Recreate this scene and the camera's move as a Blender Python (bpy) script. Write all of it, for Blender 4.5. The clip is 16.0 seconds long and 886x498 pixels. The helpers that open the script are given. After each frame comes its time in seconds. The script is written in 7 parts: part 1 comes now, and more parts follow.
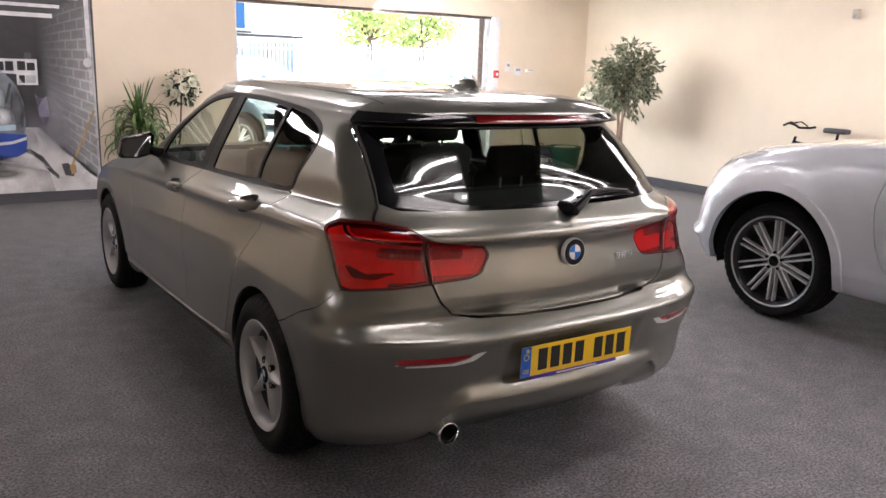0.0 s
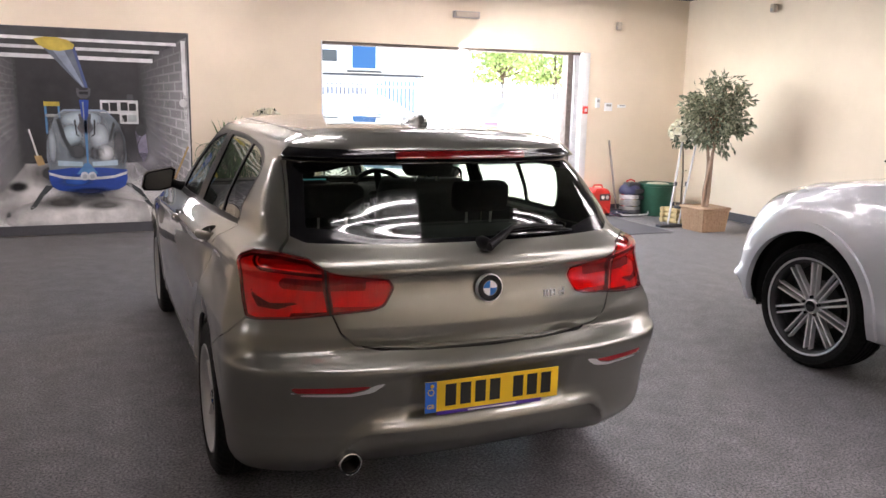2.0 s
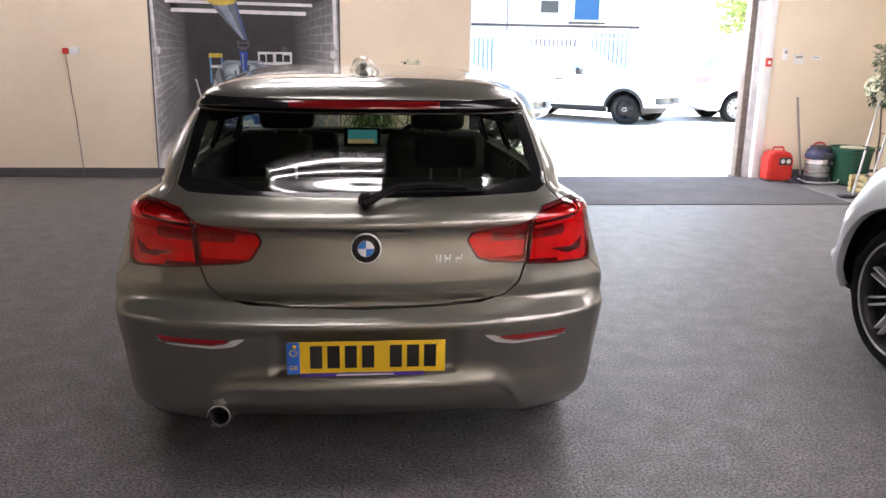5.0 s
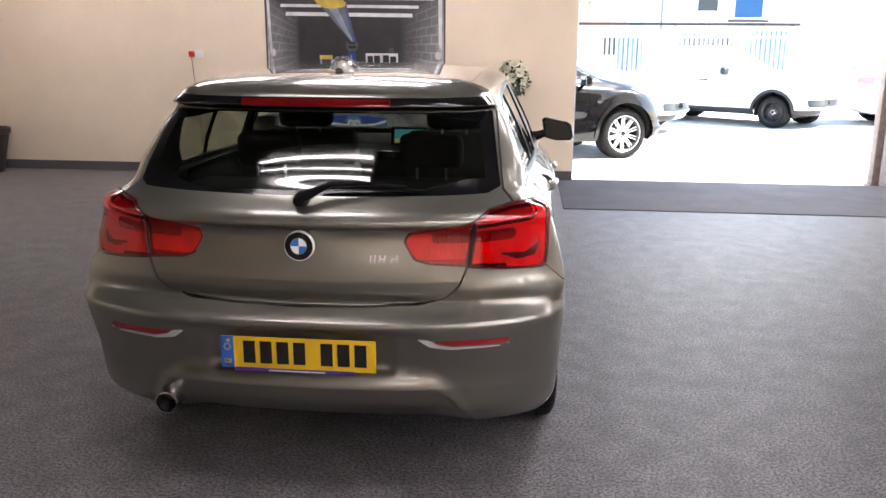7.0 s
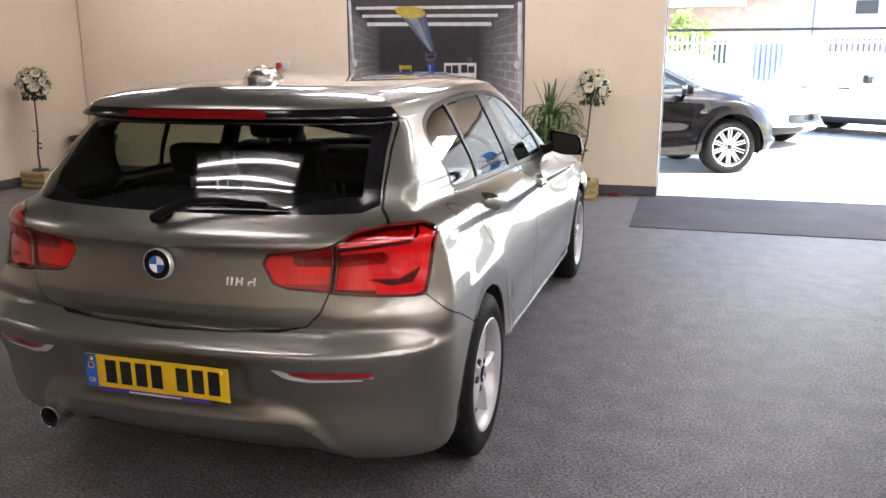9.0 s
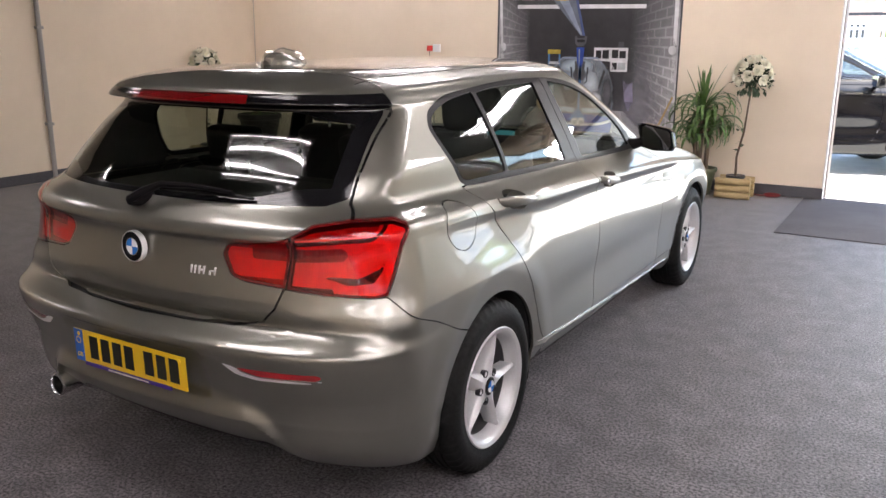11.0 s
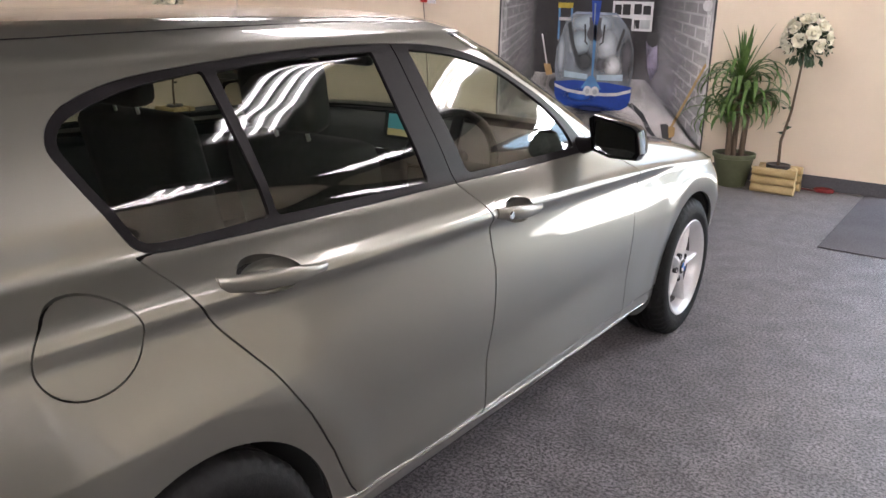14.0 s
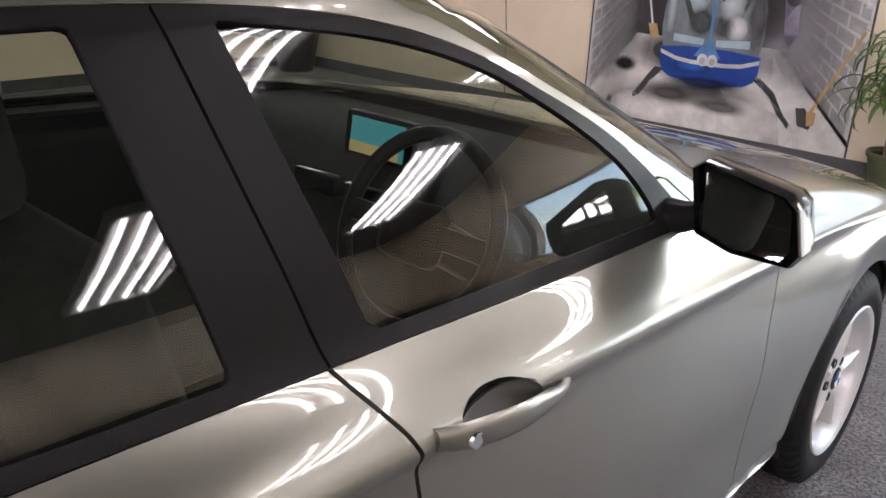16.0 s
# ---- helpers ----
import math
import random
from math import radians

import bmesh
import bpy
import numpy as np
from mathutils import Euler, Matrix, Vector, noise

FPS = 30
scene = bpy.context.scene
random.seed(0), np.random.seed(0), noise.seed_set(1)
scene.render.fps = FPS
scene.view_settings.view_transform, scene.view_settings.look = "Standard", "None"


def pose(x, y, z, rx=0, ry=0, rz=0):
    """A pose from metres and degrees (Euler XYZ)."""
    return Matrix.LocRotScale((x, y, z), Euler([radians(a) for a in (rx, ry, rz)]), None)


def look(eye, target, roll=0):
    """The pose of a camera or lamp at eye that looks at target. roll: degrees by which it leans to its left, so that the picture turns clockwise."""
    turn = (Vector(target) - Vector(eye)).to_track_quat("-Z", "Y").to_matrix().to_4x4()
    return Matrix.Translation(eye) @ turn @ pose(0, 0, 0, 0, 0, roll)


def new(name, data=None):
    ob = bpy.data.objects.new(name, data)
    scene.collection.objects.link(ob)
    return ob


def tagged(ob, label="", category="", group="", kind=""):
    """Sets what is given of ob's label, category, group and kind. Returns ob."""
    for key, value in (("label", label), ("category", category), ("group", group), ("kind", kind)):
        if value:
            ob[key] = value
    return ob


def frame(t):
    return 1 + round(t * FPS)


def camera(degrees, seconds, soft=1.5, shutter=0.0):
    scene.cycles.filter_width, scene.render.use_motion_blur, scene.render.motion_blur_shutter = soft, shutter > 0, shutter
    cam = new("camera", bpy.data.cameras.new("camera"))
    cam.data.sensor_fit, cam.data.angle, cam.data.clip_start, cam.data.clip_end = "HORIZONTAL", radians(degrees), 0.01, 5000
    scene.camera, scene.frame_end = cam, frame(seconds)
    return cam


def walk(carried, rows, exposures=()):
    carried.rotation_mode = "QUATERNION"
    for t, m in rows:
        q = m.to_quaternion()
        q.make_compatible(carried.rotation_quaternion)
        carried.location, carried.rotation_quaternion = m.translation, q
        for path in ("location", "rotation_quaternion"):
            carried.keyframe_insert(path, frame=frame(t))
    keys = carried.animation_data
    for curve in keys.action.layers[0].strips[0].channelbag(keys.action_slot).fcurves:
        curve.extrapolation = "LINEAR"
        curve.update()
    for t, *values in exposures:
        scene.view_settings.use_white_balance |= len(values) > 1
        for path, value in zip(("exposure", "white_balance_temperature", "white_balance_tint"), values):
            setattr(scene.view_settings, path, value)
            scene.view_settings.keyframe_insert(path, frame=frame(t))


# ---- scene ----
cam = camera(56.9, 16.0)
PATH = [
    (0, (-1.946, -2.878, 1.516), (-0.867, -1.253, 1.075), 1.9),
    (0.5, (-1.803, -2.971, 1.529), (-0.756, -1.32, 1.11), 1.8),
    (1, (-1.625, -3.043, 1.535), (-0.627, -1.355, 1.14), 2.2),
    (1.5, (-1.434, -3.18, 1.535), (-0.541, -1.43, 1.16), 1.6),
    (2, (-1.253, -3.279, 1.535), (-0.476, -1.472, 1.17), 1.2),
    (2.5, (-1.093, -3.301, 1.524), (-0.407, -1.462, 1.141), 0.5),
    (3, (-0.896, -3.316, 1.536), (-0.306, -1.45, 1.121), 0.8),
    (3.5, (-0.746, -3.319, 1.528), (-0.243, -1.437, 1.076), 0.4),
    (4, (-0.505, -3.403, 1.529), (-0.079, -1.507, 1.055), 0.5),
    (6.5, (0.563, -3.333, 1.528), (0.423, -1.398, 1.045), 0.8),
    (7, (0.727, -3.312, 1.52), (0.532, -1.381, 1.038), 0.4),
    (7.5, (0.917, -3.226, 1.518), (0.677, -1.298, 1.045), 0.4),
    (8, (1.124, -3.105, 1.526), (0.783, -1.19, 1.061), 0.4),
    (8.5, (1.313, -2.997, 1.508), (0.865, -1.105, 1.041), -0.2),
    (9, (1.557, -2.893, 1.512), (1.0, -1.028, 1.052), -0.2),
    (11.5, (2.12, -2.234, 1.51), (1.05, -0.626, 0.99), 0.3),
    (12, (2.131, -2.009, 1.485), (1.0, -0.452, 0.939), 0.4),
    (12.5, (2.104, -1.74, 1.486), (0.954, -0.207, 0.914), 0.4),
    (13, (2.122, -1.445, 1.481), (0.989, 0.093, 0.887), 0.6),
    (13.5, (2.121, -1.171, 1.494), (0.994, 0.372, 0.905), 0.9),
    (14, (1.968, -0.831, 1.486), (0.881, 0.736, 0.885), 1.1),
    (14.5, (1.835, -0.472, 1.467), (0.818, 1.139, 0.857), 1.0),
    (15, (1.751, -0.105, 1.449), (0.708, 1.471, 0.794), 1.2),
    (15.5, (1.593, 0.187, 1.435), (0.444, 1.665, 0.729), 1.7),
    (16, (1.369, 0.452, 1.43), (0.124, 1.842, 0.708), 2.3),
]
# the film's camera darkens its picture a little at the bright doorway and close to the car
walk(cam, [(t, look(eye, target, roll)) for t, eye, target, roll in PATH],
     exposures=((0, 2.86), (3, 2.86), (7, 2.86), (8.5, 2.80), (9, 2.79), (11.5, 2.89), (13, 2.94), (14, 2.93), (15, 2.78), (16, 2.88)))

# ---- world and light ----
world = bpy.data.worlds.new("daylight")
scene.world = world
world.use_nodes = True
_wn = world.node_tree
_sky = _wn.nodes.new("ShaderNodeTexSky")
_sky.sky_type, _sky.sun_disc = "NISHITA", False
_sky.sun_elevation, _sky.sun_rotation = radians(46), radians(88)
_wn.links.new(_sky.outputs["Color"], _wn.nodes["Background"].inputs["Color"])
_wn.nodes["Background"].inputs["Strength"].default_value = 0.15
sun = new("sun", bpy.data.lights.new("sun", "SUN"))
sun.data.energy, sun.data.angle, sun.data.color = 5.0, radians(0.6), (1.0, 0.95, 0.88)
sun.matrix_world = look((24, 10.0, 24), (2, 9.4, 0))
# daylight that falls in under the lintel of the doorway
portal = new("doorway_daylight", bpy.data.lights.new("doorway_daylight", "AREA"))
portal.data.shape, portal.data.size, portal.data.size_y = "RECTANGLE", 3.4, 0.2
portal.data.energy, portal.data.color = 28.0, (0.93, 0.96, 1.0)
portal.matrix_world = look((3.08, 6.41, 2.11), (4.5, 5.4, 1.05))
TUBE = 4.0

# ---- material kit ----
def mat(name, color=(0.5, 0.5, 0.5), rough=0.5, metal=0.0, **inputs):
    m = bpy.data.materials.new(name)
    m.use_nodes = True
    b = m.node_tree.nodes["Principled BSDF"]
    b.inputs["Base Color"].default_value = (*color, 1)
    b.inputs["Roughness"].default_value = rough
    b.inputs["Metallic"].default_value = metal
    for key, v in inputs.items():
        b.inputs[key.replace("_", " ")].default_value = v
    return m


def node(m, kind, **kw):
    n = m.node_tree.nodes.new(kind)
    for key, v in kw.items():
        n.inputs[key.replace("_", " ")].default_value = v
    return n


def vary(m, scale, a, b, detail=4.0, sharp=0.2, frac=0.6, bump=0.0, bump_scale=None, rough=None, patch=None, stretch=None):
    """Colour between a and b by noise, larger patches on top, and a fine bump."""
    nt = m.node_tree
    bsdf = nt.nodes["Principled BSDF"]
    co = nt.nodes.new("ShaderNodeTexCoord")
    vec = co.outputs["Object"]
    if stretch:
        mp = node(m, "ShaderNodeMapping")
        mp.inputs["Scale"].default_value = stretch
        nt.links.new(vec, mp.inputs["Vector"])
        vec = mp.outputs["Vector"]
    n = node(m, "ShaderNodeTexNoise", Scale=scale, Detail=detail, Roughness=frac)
    nt.links.new(vec, n.inputs["Vector"])
    ramp = nt.nodes.new("ShaderNodeValToRGB")
    ramp.color_ramp.elements[0].position, ramp.color_ramp.elements[1].position = 0.5 - sharp, 0.5 + sharp
    ramp.color_ramp.elements[0].color, ramp.color_ramp.elements[1].color = (*a, 1), (*b, 1)
    nt.links.new(n.outputs["Fac"], ramp.inputs["Fac"])
    col = ramp.outputs["Color"]
    if patch:
        n2 = node(m, "ShaderNodeTexNoise", Scale=patch[0], Detail=3.0)
        nt.links.new(co.outputs["Object"], n2.inputs["Vector"])
        r2 = nt.nodes.new("ShaderNodeValToRGB")
        r2.color_ramp.elements[0].position, r2.color_ramp.elements[1].position = 0.35, 0.68
        r2.color_ramp.elements[0].color = (patch[1], patch[1], patch[1], 1)
        r2.color_ramp.elements[1].color = (1, 1, 1, 1)
        nt.links.new(n2.outputs["Fac"], r2.inputs["Fac"])
        mix = nt.nodes.new("ShaderNodeMix")
        mix.data_type, mix.blend_type = "RGBA", "MULTIPLY"
        mix.inputs["Factor"].default_value = 1.0
        nt.links.new(col, mix.inputs["A"])
        nt.links.new(r2.outputs["Color"], mix.inputs["B"])
        col = mix.outputs["Result"]
    nt.links.new(col, bsdf.inputs["Base Color"])
    if bump:
        n3 = node(m, "ShaderNodeTexNoise", Scale=bump_scale or scale * 2, Detail=3.0)
        nt.links.new(vec, n3.inputs["Vector"])
        bp = node(m, "ShaderNodeBump", Strength=bump, Distance=0.01)
        nt.links.new(n3.outputs["Fac"], bp.inputs["Height"])
        nt.links.new(bp.outputs["Normal"], bsdf.inputs["Normal"])
    if rough:
        mr = node(m, "ShaderNodeMapRange", To_Min=rough[0], To_Max=rough[1])
        nt.links.new(n.outputs["Fac"], mr.inputs["Value"])
        nt.links.new(mr.outputs["Result"], bsdf.inputs["Roughness"])
    return m


def glass_mat(name, tint, base_gloss=0.06):
    """A pane: tinted see-through with a Fresnel-driven mirror gloss."""
    m = bpy.data.materials.new(name)
    m.use_nodes = True
    nt = m.node_tree
    nt.nodes.remove(nt.nodes["Principled BSDF"])
    tr = node(m, "ShaderNodeBsdfTransparent", Color=(*tint, 1))
    gl = node(m, "ShaderNodeBsdfGlossy", Color=(1, 1, 1, 1), Roughness=0.01)
    lw = node(m, "ShaderNodeLayerWeight", Blend=0.5)
    pw = nt.nodes.new("ShaderNodeMath")
    pw.operation = "POWER"
    pw.inputs[1].default_value = 5.0
    fr = node(m, "ShaderNodeMapRange", To_Min=base_gloss, To_Max=1.0)
    nt.links.new(lw.outputs["Facing"], pw.inputs[0])
    nt.links.new(pw.outputs[0], fr.inputs["Value"])
    mx = nt.nodes.new("ShaderNodeMixShader")
    nt.links.new(fr.outputs["Result"], mx.inputs["Fac"])
    nt.links.new(tr.outputs["BSDF"], mx.inputs[1])
    nt.links.new(gl.outputs["BSDF"], mx.inputs[2])
    nt.links.new(mx.outputs["Shader"], nt.nodes["Material Output"].inputs["Surface"])
    return m


def glow(name, color, strength):
    m = mat(name, color, 0.5)
    b = m.node_tree.nodes["Principled BSDF"]
    b.inputs["Emission Color"].default_value = (*color, 1)
    b.inputs["Emission Strength"].default_value = strength
    return m


# ---- mesh kit ----
def place(mesh_name, bm, material, smooth=True):
    me = bpy.data.meshes.new(mesh_name)
    bm.to_mesh(me)
    bm.free()
    if smooth:
        me.shade_smooth()
        me.set_sharp_from_angle(angle=radians(38))
    for m in (material if isinstance(material, (list, tuple)) else [material]):
        me.materials.append(m)
    return me


def part(name, bm, material, parent=None, label="", smooth=True, m=None):
    ob = new(name, place(name, bm, material, smooth))
    if parent:
        ob.parent = parent
    if m is not None:
        ob.matrix_basis = m
    if label:
        ob["label"] = label
    return ob


def thing(name, label, category, m=None, group="", kind=""):
    ob = new(name)
    ob.empty_display_size = 0.1
    if m is not None:
        ob.matrix_basis = m
    return tagged(ob, label, category, group, kind)


def box(bm, x0, x1, y0, y1, z0, z1, bevel=0.0, seg=2, m=None):
    r = bmesh.ops.create_cube(bm, size=1.0)
    vs = r["verts"]
    for v in vs:
        v.co = Vector((x0 + (v.co.x + 0.5) * (x1 - x0), y0 + (v.co.y + 0.5) * (y1 - y0), z0 + (v.co.z + 0.5) * (z1 - z0)))
    if bevel:
        es = list({e for v in vs for e in v.link_edges})
        r2 = bmesh.ops.bevel(bm, geom=es, offset=bevel, segments=seg, affect="EDGES", profile=0.6)
        vs = list({v for f in r2["faces"] for v in f.verts} | {v for v in vs if v.is_valid})
    if m is not None:
        bmesh.ops.transform(bm, matrix=m, verts=vs)
    return bm


def boxed(*a, **k):
    return box(bmesh.new(), *a, **k)


def tube(bm, pts, r, n=10, caps=True):
    """A round bar along pts; r is one radius or one for each point."""
    pts = [Vector(p) for p in pts]
    rs = r if isinstance(r, (list, tuple)) else [r] * len(pts)
    rings = []
    side = None
    for i, p in enumerate(pts):
        d = (pts[min(i + 1, len(pts) - 1)] - pts[max(i - 1, 0)]).normalized()
        if side is None:
            side = d.orthogonal().normalized()
        side = (side - d * side.dot(d)).normalized()
        up = d.cross(side)
        rings.append([bm.verts.new(p + (side * math.cos(2 * math.pi * k / n) + up * math.sin(2 * math.pi * k / n)) * rs[i]) for k in range(n)])
    for a, b in zip(rings, rings[1:]):
        for k in range(n):
            bm.faces.new((a[k], a[(k + 1) % n], b[(k + 1) % n], b[k]))
    if caps:
        bm.faces.new(rings[0][::-1])
        bm.faces.new(rings[-1])
    return bm


def lathe(bm, prof, n=32, axis="z", close=False):
    """Turns a profile of (radius, height) round an axis."""
    rings = []
    for r, h in prof:
        ring = []
        for k in range(n):
            a = 2 * math.pi * k / n
            c, s = r * math.cos(a), r * math.sin(a)
            ring.append(bm.verts.new({"z": (c, s, h), "x": (h, c, s), "y": (s, h, c)}[axis]))
        rings.append(ring)
    pairs = list(zip(rings, rings[1:])) + ([(rings[-1], rings[0])] if close else [])
    for a, b in pairs:
        for k in range(n):
            bm.faces.new((a[k], a[(k + 1) % n], b[(k + 1) % n], b[k]))
    return bm


def arch_liner(r, x0, x1, low):
    """A wheel-house lining: the upper part of a drum from x0 to x1 with a back wall."""
    bm = bmesh.new()
    a0 = math.asin(low / r)
    ring = [(math.cos(a) * r, math.sin(a) * r) for a in np.linspace(a0, math.pi - a0, 28)]
    va, vb = [[bm.verts.new((x, c, s)) for c, s in ring] for x in (x0, x1)]
    for k in range(27):
        bm.faces.new((va[k], va[k + 1], vb[k + 1], vb[k]))
    bm.faces.new(vb)
    return bm


def prism(bm, outline, d0, d1, axis="y"):
    """A flat outline of (a, b) pushed from d0 to d1 along an axis."""
    def at(a, b, d):
        return {"y": (a, d, b), "x": (d, a, b), "z": (a, b, d)}[axis]
    lo = [bm.verts.new(at(a, b, d0)) for a, b in outline]
    hi = [bm.verts.new(at(a, b, d1)) for a, b in outline]
    n = len(outline)
    bm.faces.new(lo)
    bm.faces.new(hi[::-1])
    for k in range(n):
        bm.faces.new((lo[k], hi[k], hi[(k + 1) % n], lo[(k + 1) % n]))
    bmesh.ops.recalc_face_normals(bm, faces=bm.faces)
    return bm


def ellipse(cx, cy, rx, ry, n=32, a0=0.0, a1=360.0):
    return [(cx + rx * math.cos(radians(a0 + (a1 - a0) * k / n)), cy + ry * math.sin(radians(a0 + (a1 - a0) * k / n))) for k in range(n + (a1 - a0 < 359.9))]


# ---- car shells: stacked plan outlines, cut along panel lines ----
def spline(xs, ys, x):
    """A smooth curve through the knots (xs rising)."""
    xs, ys, x = np.asarray(xs, float), np.asarray(ys, float), np.asarray(x, float)
    d = np.diff(ys) / np.diff(xs)
    lim = 2.6 * np.minimum(np.abs(d[1:]), np.abs(d[:-1])) * (d[1:] * d[:-1] > 0)
    m = np.r_[d[0], np.clip((d[1:] + d[:-1]) / 2, -lim, lim), d[-1]]
    i = np.clip(np.searchsorted(xs, x) - 1, 0, len(xs) - 2)
    h = xs[i + 1] - xs[i]
    t = np.clip((x - xs[i]) / h, 0, 1)
    return ((1 + 2 * t) * (1 - t) ** 2 * ys[i] + t * (1 - t) ** 2 * h * m[i] + t * t * (3 - 2 * t) * ys[i + 1] + t * t * (t - 1) * h * m[i + 1])


class Shell:
    """Half a car body (x > 0) as polygons that carry place, normal and the wrap coordinate u
    (0 rear middle, 0.3 rear corner, 0.3 to 0.78 flank, 1 front middle)."""

    def __init__(self, levels, marks, nu=170, fine=6, sculpt=None):
        self.levels, self.marks = levels, marks
        # station rows: levels with dense steps between
        rows = np.arange(len(levels) * 1.0)
        v = np.concatenate([np.linspace(a, a + 1, fine, endpoint=False) for a in rows[:-1]] + [[rows[-1]]])
        u = np.linspace(0, 1, nu)
        L = np.array(levels)                       # yr yf yc cr cf nr w1 w2 w3 z0 z1 z2 z3 z4
        P = np.stack([spline(rows, L[:, k], v) for k in range(L.shape[1])], 1)
        grid = np.array([self.outline(p, u) for p in P])
        if sculpt:
            grid = sculpt(grid)
        gu, gv = np.gradient(grid, axis=1), np.gradient(grid, axis=0)
        n = np.cross(gu, gv)
        ln = np.linalg.norm(n, axis=2, keepdims=True)
        n = n / np.where(ln < 1e-9, 1, ln)
        n[:, 0, 0] = 0
        n[:, -1, 0] = 0
        grid[:, 0, 0] = 0
        grid[:, -1, 0] = 0
        n /= np.maximum(np.linalg.norm(n, axis=2, keepdims=True), 1e-9)
        self.pos = [tuple(p) for p in grid.reshape(-1, 3)]
        self.nrm = [tuple(p) for p in n.reshape(-1, 3)]
        self.u = list(np.tile(u, len(v)))
        self.v = list(np.repeat(v, nu))
        idx = np.arange(len(v) * nu).reshape(len(v), nu)
        self.polys = np.stack([idx[:-1, :-1], idx[:-1, 1:], idx[1:, 1:], idx[1:, :-1]], 2).reshape(-1, 4).tolist()

    def outline(self, p, u):
        yr, yf, yc, cr, cf, nr, w1, w2, w3, z0, z1, z2, z3, z4 = p
        x, y = np.zeros_like(u), np.zeros_like(u)
        ya, yb = yr + cr, max(yf - cf, yc + 0.02)
        m = self.marks

        def width(yy):
            return spline([-0.4, 1.0, 2.3], [w1, w2, w3], np.clip(yy, -0.4, 3.0))
        a = u < 0.3
        th = u[a] / 0.3 * math.pi / 2
        x[a] = width(ya) * np.sin(th) ** (2 / nr)
        y[a] = ya - cr * np.cos(th) ** (2 / nr)
        b = (u >= 0.3) & (u < 0.66)
        y[b] = ya + (yc - ya) * (u[b] - 0.3) / 0.36
        x[b] = width(y[b])
        c = (u >= 0.66) & (u < 0.8)
        y[c] = yc + (yb - yc) * (u[c] - 0.66) / 0.14
        x[c] = width(y[c])
        d = u >= 0.8
        th = (1 - (u[d] - 0.8) / 0.2) * math.pi / 2
        x[d] = width(np.array(yb)) * np.sin(th) ** (2 / 2.4)
        y[d] = yb + (yf - yb) * np.cos(th) ** (2 / 2.4)
        z = spline([m[0], m[1], m[2], m[3], m[4]], [z0, z1, z2, z3, z4], np.clip(y, m[0], m[4]))
        return np.stack([x, y, z], 1)

    def field(self, fn):
        p = np.array(self.pos)
        return fn(p[:, 0], p[:, 1], p[:, 2], np.array(self.u), np.array(self.v))

    def cut(self, polys, fn):
        """Splits polygons where fn changes sign: (fn < 0, fn > 0)."""
        f = self.field(fn)
        inside, outside, cache = [], [], {}

        def cross(i, j):
            key = (min(i, j), max(i, j))
            if key not in cache:
                t = f[i] / (f[i] - f[j])
                cache[key] = len(self.pos)
                self.pos.append(tuple(np.array(self.pos[i]) * (1 - t) + np.array(self.pos[j]) * t))
                n = np.array(self.nrm[i]) * (1 - t) + np.array(self.nrm[j]) * t
                self.nrm.append(tuple(n / max(np.linalg.norm(n), 1e-9)))
                self.u.append(self.u[i] * (1 - t) + self.u[j] * t)
                self.v.append(self.v[i] * (1 - t) + self.v[j] * t)
            return cache[key]

        for poly in polys:
            s = [f[i] < 0 for i in poly]
            if all(s):
                inside.append(poly)
            elif not any(s):
                outside.append(poly)
            else:
                a, b = [], []
                for k, i in enumerate(poly):
                    j = poly[(k + 1) % len(poly)]
                    (a if s[k] else b).append(i)
                    if s[k] != (f[j] < 0):
                        c = cross(i, j)
                        a.append(c)
                        b.append(c)
                if len(a) > 2:
                    inside.append(a)
                if len(b) > 2:
                    outside.append(b)
        return inside, outside

    def panel(self, polys, fn, gap=0.002):
        """Cuts a panel out, with a shut line of twice the gap round it: (panel, rest)."""
        inner, rest = self.cut(polys, lambda *a: fn(*a) + gap)
        _, rest = self.cut(rest, lambda *a: fn(*a) - gap)
        return inner, rest

    def mesh(self, name, polys, sides, material, inset=0.0, lip=0.0, bowl=None):
        """Polygons as a mesh: sides (1,), (-1,) or (1, -1); inset sinks it, lip turns its free edges inwards."""
        verts, norms, faces, index = [], [], [], {}
        for side in sides:
            count = {}
            for poly in polys:
                ids = []
                for i in poly:
                    on_mid = abs(self.pos[i][0]) < 1e-6
                    key = (i, 0 if on_mid else side)
                    if key not in index:
                        index[key] = len(verts)
                        p, n = np.array(self.pos[i]), np.array(self.nrm[i])
                        p = p - n * (inset + (bowl(*p) if bowl else 0.0))
                        verts.append((p[0] * side, p[1], p[2]))
                        norms.append((n[0] * side, n[1], n[2]))
                    if not ids or ids[-1] != index[key]:
                        ids.append(index[key])
                if len(set(ids)) < 3:
                    continue
                faces.append(ids if side > 0 else ids[::-1])
                if lip:
                    for k in range(len(poly)):
                        e = (poly[k], poly[(k + 1) % len(poly)])
                        count[e] = count.get(e, 0) + 1
